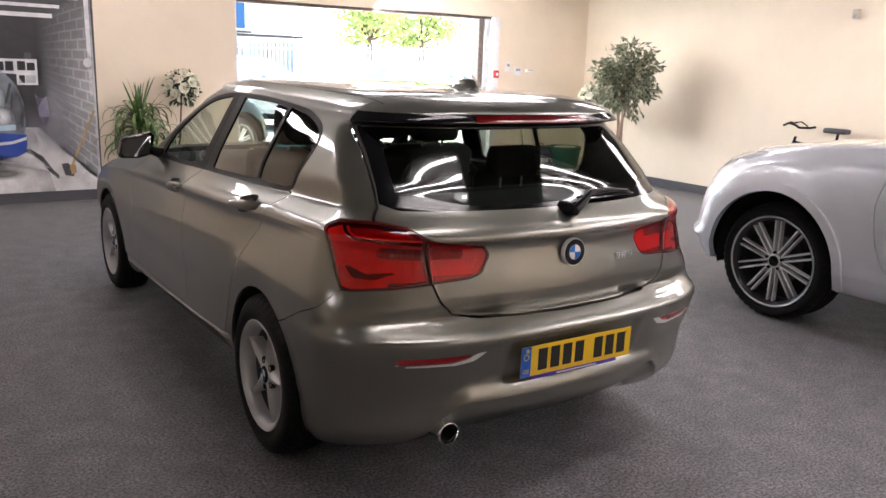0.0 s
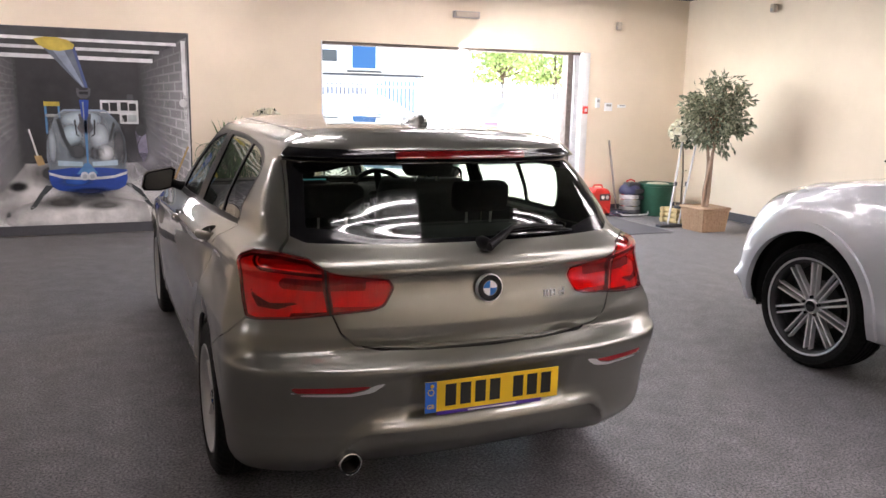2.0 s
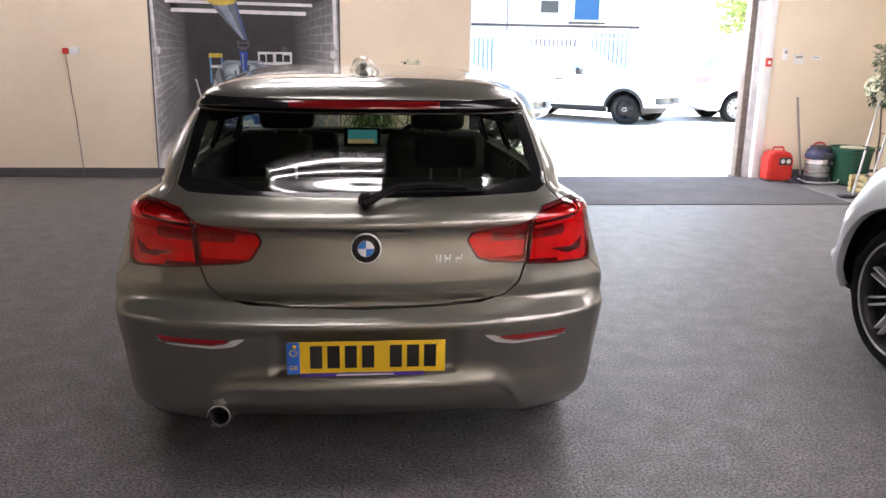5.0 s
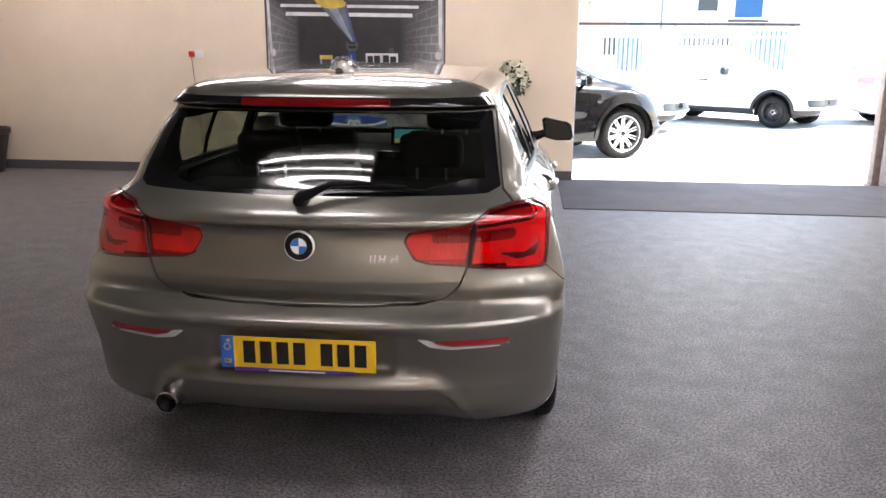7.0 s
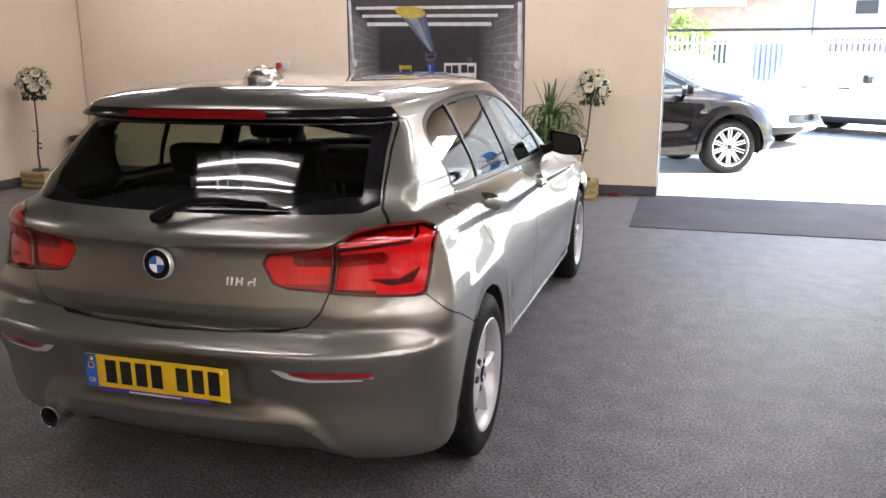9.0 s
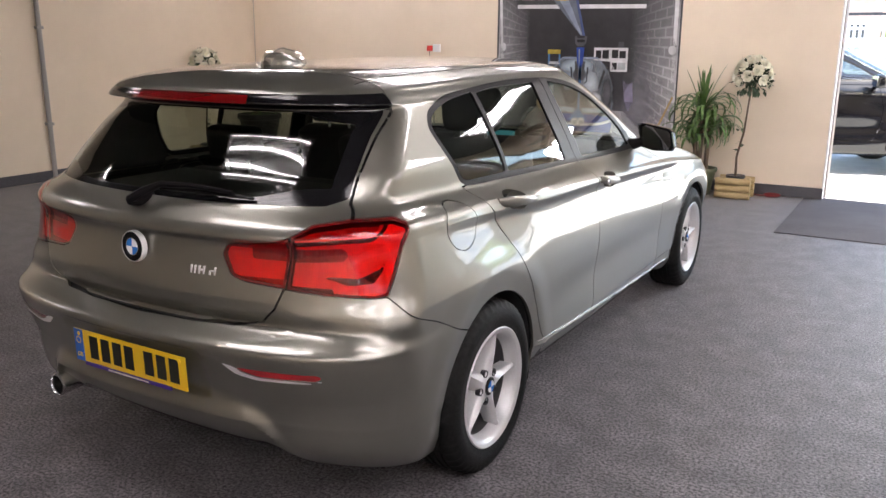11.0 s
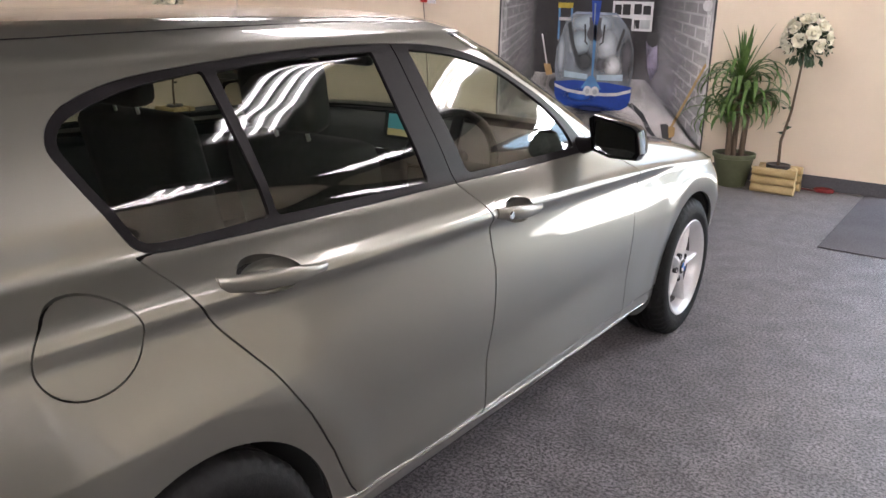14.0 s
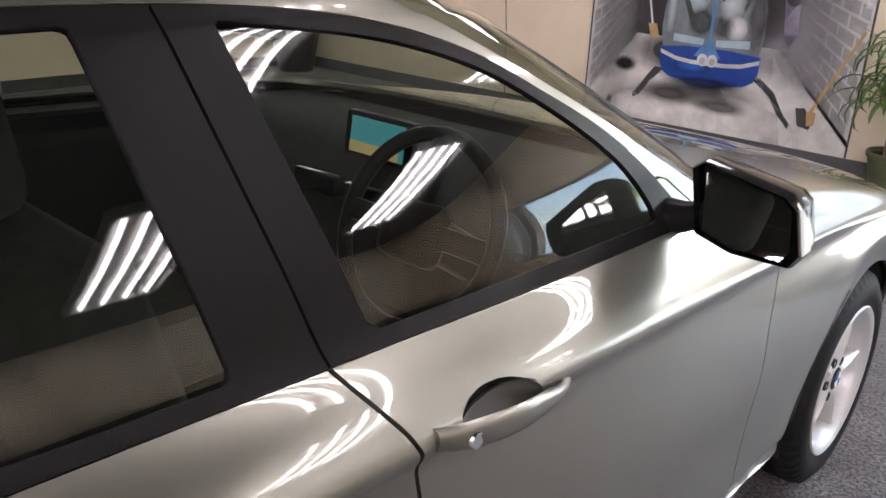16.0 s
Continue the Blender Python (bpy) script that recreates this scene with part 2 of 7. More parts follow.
            if lip:
                low = {}
                for (i, j), _ in list(count.items()):
                    if (j, i) in count or (abs(self.pos[i][0]) < 1e-6 and abs(self.pos[j][0]) < 1e-6):
                        continue
                    ks = []
                    for q in (i, j):
                        key = (q, 0 if abs(self.pos[q][0]) < 1e-6 else side)
                        if key not in low:
                            low[key] = (len(verts), len(verts) + 1)
                            p = np.array(verts[index[key]])
                            n = np.array(norms[index[key]])
                            verts.append(tuple(p - n * 0.0015))
                            verts.append(tuple(p - n * lip))
                            norms += [tuple(n), tuple(n)]
                        ks.append((index[key], *low[key]))
                    (a0, a1, a2), (b0, b1, b2) = ks
                    for q in ((a0, a1, b1, b0), (a1, a2, b2, b1)):
                        faces.append(list(q) if side > 0 else list(q)[::-1])
        me = bpy.data.meshes.new(name)
        me.from_pydata(verts, [], faces)
        me.materials.append(material)
        me.shade_smooth()
        if not lip and not bowl:
            me.normals_split_custom_set_from_vertices([Vector(n) for n in norms])
        else:
            me.set_sharp_from_angle(angle=radians(40))
        return me

    def part(self, name, polys, sides, material, parent, label="", inset=0.0, lip=0.0, bowl=None):
        ob = new(name, self.mesh(name, polys, sides, material, inset, lip, bowl))
        ob.parent = parent
        if label:
            ob["label"] = label
        return ob


def poly_sdf(px, py, pts, r=0.0):
    """Signed distance to a closed outline, negative inside, its corners rounded by r."""
    d = np.full(px.shape, 1e9)
    inside = np.zeros(px.shape, bool)
    n = len(pts)
    for k in range(n):
        (ax, ay), (bx, by) = pts[k], pts[(k + 1) % n]
        ex, ey = bx - ax, by - ay
        t = np.clip(((px - ax) * ex + (py - ay) * ey) / (ex * ex + ey * ey), 0, 1)
        d = np.minimum(d, np.hypot(px - ax - t * ex, py - ay - t * ey))
        with np.errstate(divide="ignore", invalid="ignore"):
            c = ((ay > py) != (by > py)) & (px < ex * (py - ay) / (ey if ey else 1e-12) + ax)
        inside ^= c
    return np.where(inside, -d, d) - r

# ---- materials ----
M = {}
M["wall"] = vary(mat("cream_wall_paint", rough=0.75), 3.0, (0.77, 0.66, 0.52), (0.81, 0.70, 0.555), bump=0.08, bump_scale=160, patch=(0.7, 0.94))
M["carpet"] = vary(mat("charcoal_carpet", rough=0.62, Specular_IOR_Level=0.75, Sheen_Weight=0.20, Sheen_Roughness=0.35), 85.0, (0.003, 0.0028, 0.0032), (0.250, 0.229, 0.243), detail=3, sharp=0.10, frac=0.8, bump=0.25, bump_scale=170, patch=(7.0, 0.60))
M["mat_carpet"] = vary(mat("entrance_matting", rough=0.95), 120.0, (0.066, 0.061, 0.065), (0.14, 0.13, 0.137), detail=5, bump=0.6, bump_scale=200, patch=(2.0, 0.75))
M["skirting"] = vary(mat("grey_carpet_skirting", rough=0.9), 90.0, (0.06, 0.06, 0.068), (0.11, 0.11, 0.12), bump=0.4)
M["ceiling"] = vary(mat("dark_ceiling_paint", rough=0.9), 40.0, (0.065, 0.063, 0.06), (0.09, 0.088, 0.083), bump=0.2)
M["paint"] = mat("bronze_grey_metallic_paint", (0.228, 0.223, 0.194), 0.335, 0.81, Coat_Weight=1.0, Coat_Roughness=0.01, Coat_IOR=1.5)
M["paint_silver"] = mat("pale_silver_metallic_paint", (0.62, 0.63, 0.67), 0.32, 0.35, Coat_Weight=1.0, Coat_Roughness=0.03)
M["paint_black"] = mat("black_car_paint", (0.0015, 0.0015, 0.0025), 0.2, 0.0, Specular_IOR_Level=0.2, Coat_Weight=0.5, Coat_Roughness=0.02)
M["paint_white"] = mat("white_car_paint", (0.8, 0.8, 0.8), 0.25, 0.0, Coat_Weight=1.0, Coat_Roughness=0.03)
M["under"] = mat("underbody_black", (0.012, 0.012, 0.012), 0.9)
M["black_trim"] = vary(mat("satin_black_trim", rough=0.34, Specular_IOR_Level=0.09), 400.0, (0.007, 0.0064, 0.007), (0.011, 0.010, 0.011), bump=0.05)
M["gloss_black"] = mat("gloss_black_plastic", (0.006, 0.006, 0.007), 0.12)
M["chrome"] = mat("chrome", (0.82, 0.82, 0.83), 0.08, 1.0)
M["alloy"] = vary(mat("silver_alloy", rough=0.36, metal=0.3), 250.0, (0.48, 0.48, 0.49), (0.56, 0.56, 0.57))
M["alloy_dark"] = mat("dark_grey_alloy", (0.022, 0.022, 0.025), 0.35, 0.3)
M["tyre"] = vary(mat("tyre_rubber", rough=0.6, Specular_IOR_Level=0.13), 60.0, (0.006, 0.006, 0.006), (0.014, 0.014, 0.014), bump=0.15, bump_scale=220)
M["glass"] = glass_mat("clear_car_glass", (0.78, 0.83, 0.77))
M["glass_dark"] = glass_mat("privacy_car_glass", (0.54, 0.58, 0.52))
M["wrap"] = glass_mat("crumpled_clear_plastic", (0.93, 0.93, 0.92), 0.16)
M["lamp_cover"] = glass_mat("clear_red_lamp_cover", (0.94, 0.024, 0.034), 0.06)
M["red_lens"] = vary(mat("bright_lamp_diffuser", rough=0.3, Coat_Weight=0.6), 25.0, (0.62, 0.34, 0.30), (0.78, 0.44, 0.40), bump=0.3, bump_scale=140, stretch=(1.0, 1.0, 0.15))
M["red_rib"] = vary(mat("ribbed_lamp_reflector", rough=0.3, metal=0.5), 60.0, (0.12, 0.065, 0.065), (0.30, 0.17, 0.15), bump=0.6, bump_scale=110, stretch=(1.0, 1.0, 0.08))
M["red_dark"] = mat("dark_red_lamp_lens", (0.11, 0.003, 0.004), 0.1, 0.0, Coat_Weight=1.0)
M["plate_yellow"] = mat("yellow_plate", (0.85, 0.55, 0.02), 0.35)
M["plate_blue"] = mat("blue_plate_band", (0.02, 0.13, 0.55), 0.4)
M["plate_ink"] = mat("black_plate_print", (0.01, 0.01, 0.01), 0.5)
M["violet"] = mat("violet_plate_strip", (0.07, 0.03, 0.28), 0.4)
M["pale"] = mat("pale_print", (0.75, 0.75, 0.75), 0.5)
M["interior"] = vary(mat("dark_interior_fabric", rough=0.9), 40.0, (0.012, 0.012, 0.012), (0.026, 0.026, 0.026), bump=0.03)
M["screen"] = glow("sat_nav_screen", (0.05, 0.22, 0.25), 0.10)
M["screen_sand"] = glow("sat_nav_map_land", (0.45, 0.35, 0.16), 0.07)
M["white_badge"] = mat("white_enamel", (0.8, 0.8, 0.82), 0.2)
M["blue_badge"] = mat("blue_enamel", (0.03, 0.16, 0.5), 0.2)
M["white_metal"] = vary(mat("white_painted_metal", rough=0.4), 8.0, (0.72, 0.72, 0.72), (0.8, 0.8, 0.8))
M["steel"] = vary(mat("worn_steel", rough=0.4, metal=0.8), 30.0, (0.35, 0.34, 0.34), (0.55, 0.54, 0.53))
M["brown_metal"] = vary(mat("rusty_brown_door_guide", rough=0.6), 14.0, (0.10, 0.075, 0.065), (0.19, 0.15, 0.13), bump=0.2)
M["tube"] = glow("fluorescent_tube", (1.0, 0.915, 0.935), TUBE)
M["reflector"] = mat("grey_light_reflector", (0.30, 0.30, 0.30), 0.35)
M["concrete"] = vary(mat("pale_concrete_yard", rough=0.9), 5.0, (0.54, 0.53, 0.50), (0.66, 0.65, 0.62), bump=0.2, patch=(0.4, 0.8))
M["red_mid"] = mat("smoked_lamp_reflector", (0.30, 0.16, 0.15), 0.25, 0.0, Coat_Weight=1.0)
M["red_black"] = mat("smoked_lamp_lens", (0.035, 0.003, 0.004), 0.12, 0.0, Coat_Weight=1.0)
M["mirror"] = mat("mirror_glass", (0.88, 0.9, 0.9), 0.01, 1.0)
M["sill_glint"] = mat("sill_edge_highlight", (0.75, 0.74, 0.72), 0.25, 0.8)
M["pale_grey"] = vary(mat("pale_grey_painted_steel", rough=0.5), 12.0, (0.42, 0.41, 0.42), (0.55, 0.54, 0.55))
M["red_plastic"] = vary(mat("red_plastic", rough=0.4), 20.0, (0.52, 0.02, 0.015), (0.62, 0.03, 0.02))
M["grey_plastic"] = mat("grey_plastic", (0.32, 0.31, 0.30), 0.5)
M["leaf"] = vary(mat("green_leaf", rough=0.4), 14.0, (0.035, 0.085, 0.018), (0.12, 0.21, 0.05))
M["leaf_var"] = vary(mat("variegated_grey_green_leaf", rough=0.5), 30.0, (0.022, 0.038, 0.016), (0.36, 0.37, 0.25), sharp=0.12)
M["leaf_dark"] = vary(mat("dark_rose_leaf", rough=0.5), 30.0, (0.012, 0.03, 0.010), (0.035, 0.07, 0.025))
M["petal"] = vary(mat("cream_white_petal", rough=0.7), 30.0, (0.70, 0.66, 0.50), (0.84, 0.82, 0.70))
M["bark"] = vary(mat("brown_stem_bark", rough=0.85), 30.0, (0.06, 0.04, 0.025), (0.15, 0.105, 0.07), bump=0.5, stretch=(1, 1, 0.2))
M["bark_pale"] = vary(mat("pale_tree_bark", rough=0.85), 30.0, (0.17, 0.11, 0.075), (0.30, 0.21, 0.15), bump=0.5, stretch=(1, 1, 0.2))
M["log"] = vary(mat("treated_pine_log", rough=0.75), 18.0, (0.34, 0.25, 0.11), (0.50, 0.39, 0.20), bump=0.3, stretch=(0.3, 1, 1))
M["olive_pot"] = vary(mat("olive_green_pot", rough=0.5), 9.0, (0.075, 0.085, 0.045), (0.11, 0.12, 0.065))
M["dark_pot"] = vary(mat("dark_brown_pot", rough=0.5), 9.0, (0.015, 0.012, 0.012), (0.03, 0.025, 0.024))
M["soil"] = vary(mat("potting_soil", rough=0.95), 60.0, (0.018, 0.012, 0.008), (0.06, 0.04, 0.025), bump=0.8)
M["wicker"] = vary(mat("pale_wicker", rough=0.8), 50.0, (0.30, 0.19, 0.115), (0.46, 0.31, 0.20), bump=0.5)
M["bin_green"] = vary(mat("dark_green_plastic_tub", rough=0.5), 8.0, (0.01, 0.06, 0.035), (0.016, 0.085, 0.05))
M["dark_plastic"] = mat("dark_grey_plastic", (0.03, 0.03, 0.035), 0.5)
M["navy"] = mat("navy_plastic", (0.025, 0.025, 0.07), 0.5)
M["wood_pole"] = vary(mat("wooden_pole", rough=0.7), 30.0, (0.20, 0.17, 0.15), (0.32, 0.28, 0.25), stretch=(1, 1, 0.1))
M["sack"] = vary(mat("pale_sacking", rough=0.9), 20.0, (0.40, 0.36, 0.28), (0.55, 0.50, 0.40), bump=0.5)
M["lamp_clear"] = mat("clear_headlamp", (0.62, 0.64, 0.67), 0.15, 0.1, Coat_Weight=1.0)
M["cladding"] = vary(mat("dark_grey_cladding", rough=0.6), 60.0, (0.008, 0.008, 0.009), (0.014, 0.014, 0.016))
M["fence"] = vary(mat("galvanised_fence", rough=0.6), 4.0, (0.52, 0.52, 0.53), (0.66, 0.66, 0.67))
M["render"] = vary(mat("pale_brick_building", rough=0.85), 3.0, (0.45, 0.41, 0.37), (0.56, 0.52, 0.47), bump=0.2)
M["brick_far"] = vary(mat("house_brick", rough=0.85), 3.0, (0.34, 0.25, 0.21), (0.46, 0.35, 0.30), bump=0.2)
M["slate"] = vary(mat("roof_slate", rough=0.7), 5.0, (0.12, 0.12, 0.13), (0.2, 0.2, 0.21))
M["dark_coping"] = vary(mat("weathered_dark_coping", rough=0.8), 6.0, (0.020, 0.019, 0.021), (0.045, 0.043, 0.046), bump=0.1)
# Gap tones behind the fence, lightened as if washed out by the bright yard.
M["gap_tone_blue"] = vary(mat("blue_fence_gap_tone", rough=0.6), 3.0, (0.20, 0.30, 0.42), (0.24, 0.34, 0.46), bump=0.1)
M["gap_tone_grey"] = vary(mat("lilac_grey_fence_gap_tone", rough=0.6), 3.0, (0.20, 0.19, 0.21), (0.25, 0.24, 0.26), bump=0.1)
M["blue_board"] = mat("blue_board", (0.0003, 0.055, 0.16), 0.5)
M["window_far"] = mat("far_window_pane", (0.03, 0.032, 0.036), 0.3)
M["leaf_yard"] = vary(mat("yard_tree_leaf", rough=0.55), 3.0, (0.26, 0.36, 0.10), (0.40, 0.46, 0.16))
# Opaque pale panes: the sky's glare on the windows is put into the colour.
M["glare_glass"] = mat("car_glass_with_painted_glare", (0.68, 0.71, 0.74), 0.06, 0.7)
M["badge_silver"] = mat("bright_silver_badge", (0.78, 0.78, 0.78), 0.3, 0.3)
# Alloy darkened to stand for the shade inside rims and behind spokes.
M["alloy_painted_shade"] = mat("alloy_with_painted_shade", (0.09, 0.09, 0.095), 0.4, 0.5)
M["beige_plastic"] = vary(mat("aged_beige_plastic", rough=0.5), 10.0, (0.40, 0.34, 0.27), (0.48, 0.41, 0.33))
M["cable_red"] = mat("dark_red_cable", (0.20, 0.015, 0.015), 0.5)
M["alloy_bright"] = mat("polished_alloy", (0.82, 0.82, 0.83), 0.3, 0.5)
M["reflector_red"] = mat("red_reflector", (0.34, 0.012, 0.018), 0.2, 0.0, Coat_Weight=0.6)

# ---- the showroom ----
YB, XR, XL, YF, H = 6.25, 6.50, -6.08, -6.6, 2.92
D0, D1, DH = 1.262, 4.915, 2.155


def setting(name, bm, material, label, category, smooth=False):
    return tagged(part(name, bm, material, smooth=smooth), label, category, kind="structure")


bm = bmesh.new()
box(bm, XL - 0.25, D0, YB, YB + 0.28, 0, H)
box(bm, D1, XR + 0.25, YB, YB + 0.28, 0, H)
box(bm, D0, D1, YB, YB + 0.28, DH, H)
setting("wall_north", bm, M["wall"], "cream painted showroom wall with a wide vehicle doorway", "wall")
setting("wall_east", boxed(XR, XR + 0.25, YF, YB, 0, H), M["wall"], "plain cream painted showroom side wall", "wall")
setting("wall_west", boxed(XL - 0.25, XL, YF, YB, 0, H), M["wall"], "plain cream painted showroom side wall with a pipe", "wall")
# The end wall is unseen; it stands close to brighten the tailgate's reflections.
setting("wall_south", boxed(XL - 0.25, XR + 0.25, YF - 0.25, YF, 0, H), M["wall"], "unseen cream painted end wall, set close to brighten reflections", "wall")
setting("floor", boxed(XL - 0.25, XR + 0.25, YF - 0.25, YB + 0.12, -0.12, 0.0), M["carpet"], "charcoal flecked carpet on the showroom floor", "floor")
setting("ground", boxed(-150, 150, YB + 0.12, 250, -0.3, -0.03), M["concrete"], "pale concrete yard outside the doorway", "ground")
setting("ceiling", boxed(XL, XR, YF, YB, H, H + 0.1), M["ceiling"], "dark painted showroom ceiling", "ceiling")


def ceiling_light(x, y):
    t = thing("ceiling_light", "long four-tube fluorescent ceiling light in a grid with added fill lights", "light", pose(x, y, H - 0.004), group="ceiling lights")
    bm = boxed(-0.62, 0.62, -0.32, 0.32, -0.03, -0.012)
    for s in (-1, 1):
        box(bm, -0.62, 0.62, s * 0.32 - 0.012, s * 0.32 + 0.012, -0.07, -0.012)
        box(bm, s * 0.62 - 0.012, s * 0.62 + 0.012, -0.30, 0.30, -0.07, -0.012)
    part("housing", bm, M["reflector"], t, smooth=False)
    for k in range(4):
        part("fluorescent_tube", tube(bmesh.new(), [(-0.59, -0.225 + 0.15 * k, -0.05), (0.59, -0.225 + 0.15 * k, -0.05)], 0.017, 8), M["tube"], t)
    return t


# Lights mirrored in the car are known; the rest are added as fill.
LIGHT_AND_FILL_ROWS = ((4.9, (-4.7, -2.6, -0.42, 2.4, 4.3)), (2.5, (-0.42, 2.25, 4.25)), (0.6, (4.3, 5.6)), (-1.2, (-4.45, -0.42, 2.0, 3.15, 4.3, 5.5)), (-2.4, (3.15, 4.3, 5.5)), (-3.6, (2.0, 3.15, 4.3, 5.5)), (-5.4, (3.15, 5.5)), (-6.35, (0.6,)))
for gy, columns in LIGHT_AND_FILL_ROWS:
    for gx in columns:
        ceiling_light(gx, gy)

# ---- the hatchback ----
def hatch_levels():
    """Columns: yr yf yc, rear and front corner depth, rear squareness, half widths at three stations, heights at five."""
    return [
        (-0.60, 3.20, 1.70, 0.30, 0.45, 2.2, 0.74, 0.76, 0.74, 0.235, 0.17, 0.17, 0.17, 0.20),
        (-0.70, 3.34, 1.70, 0.34, 0.50, 2.2, 0.810, 0.822, 0.80, 0.255, 0.19, 0.185, 0.185, 0.22),
        (-0.775, 3.39, 1.70, 0.37, 0.52, 2.45, 0.850, 0.850, 0.84, 0.315, 0.26, 0.24, 0.24, 0.27),
        (-0.812, 3.41, 1.70, 0.39, 0.54, 2.55, 0.862, 0.862, 0.855, 0.392, 0.35, 0.325, 0.315, 0.34),
        (-0.820, 3.43, 1.70, 0.40, 0.55, 2.6, 0.867, 0.868, 0.862, 0.425, 0.38, 0.35, 0.335, 0.38),
        (-0.831, 3.45, 1.70, 0.40, 0.56, 2.6, 0.873, 0.869, 0.868, 0.475, 0.45, 0.42, 0.41, 0.45),
        (-0.850, 3.46, 1.70, 0.40, 0.56, 2.55, 0.880, 0.871, 0.877, 0.56, 0.54, 0.52, 0.52, 0.53),
        (-0.866, 3.46, 1.70, 0.40, 0.56, 2.42, 0.883, 0.875, 0.881, 0.632, 0.62, 0.60, 0.60, 0.58),
        (-0.848, 3.45, 1.70, 0.385, 0.56, 2.25, 0.8795, 0.8755, 0.881, 0.658, 0.66, 0.65, 0.64, 0.61),
        (-0.775, 3.44, 1.70, 0.280, 0.56, 2.1, 0.8785, 0.875, 0.880, 0.690, 0.71, 0.69, 0.68, 0.64),
        (-0.792, 3.435, 1.70, 0.325, 0.57, 2.05, 0.8765, 0.8735, 0.878, 0.735, 0.75, 0.735, 0.72, 0.66),
        (-0.787, 3.42, 1.70, 0.35, 0.57, 2.05, 0.872, 0.870, 0.873, 0.80, 0.81, 0.785, 0.765, 0.675),
        (-0.781, 3.40, 1.70, 0.35, 0.59, 2.05, 0.862, 0.863, 0.862, 0.907, 0.914, 0.876, 0.823, 0.704),
        (-0.790, 3.39, 1.70, 0.35, 0.60, 2.05, 0.856, 0.864, 0.860, 0.952, 0.95, 0.91, 0.847, 0.72),
        (-0.778, 3.375, 1.70, 0.35, 0.615, 2.05, 0.842, 0.849, 0.840, 0.984, 0.980, 0.940, 0.866, 0.735),
        (-0.715, 2.16, 1.80, 0.33, 0.36, 2.1, 0.742, 0.779, 0.770, 1.040, 1.030, 1.003, 0.985, 0.98),
        (-0.640, 1.98, 1.64, 0.33, 0.36, 2.1, 0.708, 0.738, 0.718, 1.125, 1.12, 1.10, 1.09, 1.08),
        (-0.550, 1.79, 1.45, 0.32, 0.36, 2.15, 0.668, 0.690, 0.67, 1.225, 1.215, 1.205, 1.195, 1.18),
        (-0.475, 1.60, 1.22, 0.31, 0.38, 2.2, 0.625, 0.640, 0.61, 1.305, 1.295, 1.315, 1.29, 1.27),
        (-0.546, 1.53, 1.15, 0.33, 0.38, 2.4, 0.612, 0.625, 0.60, 1.318, 1.315, 1.342, 1.31, 1.30),
        (-0.538, 1.48, 1.10, 0.36, 0.38, 2.5, 0.595, 0.608, 0.58, 1.343, 1.338, 1.366, 1.335, 1.32),
        (-0.520, 1.43, 1.05, 0.38, 0.38, 2.5, 0.565, 0.575, 0.55, 1.355, 1.366, 1.390, 1.36, 1.34),
        (-0.44, 1.36, 0.95, 0.38, 0.38, 2.3, 0.46, 0.475, 0.45, 1.370, 1.396, 1.415, 1.39, 1.37),
        (-0.25, 1.20, 0.85, 0.35, 0.34, 2.1, 0.25, 0.26, 0.25, 1.390, 1.413, 1.431, 1.41, 1.39),
        (0.30, 0.70, 0.52, 0.10, 0.10, 2.0, 0.001, 0.001, 0.001, 1.405, 1.420, 1.435, 1.42, 1.40),
    ]



def smooth(a, b, x):
    t = np.clip((x - a) / (b - a), 0, 1)
    return t * t * (3 - 2 * t)


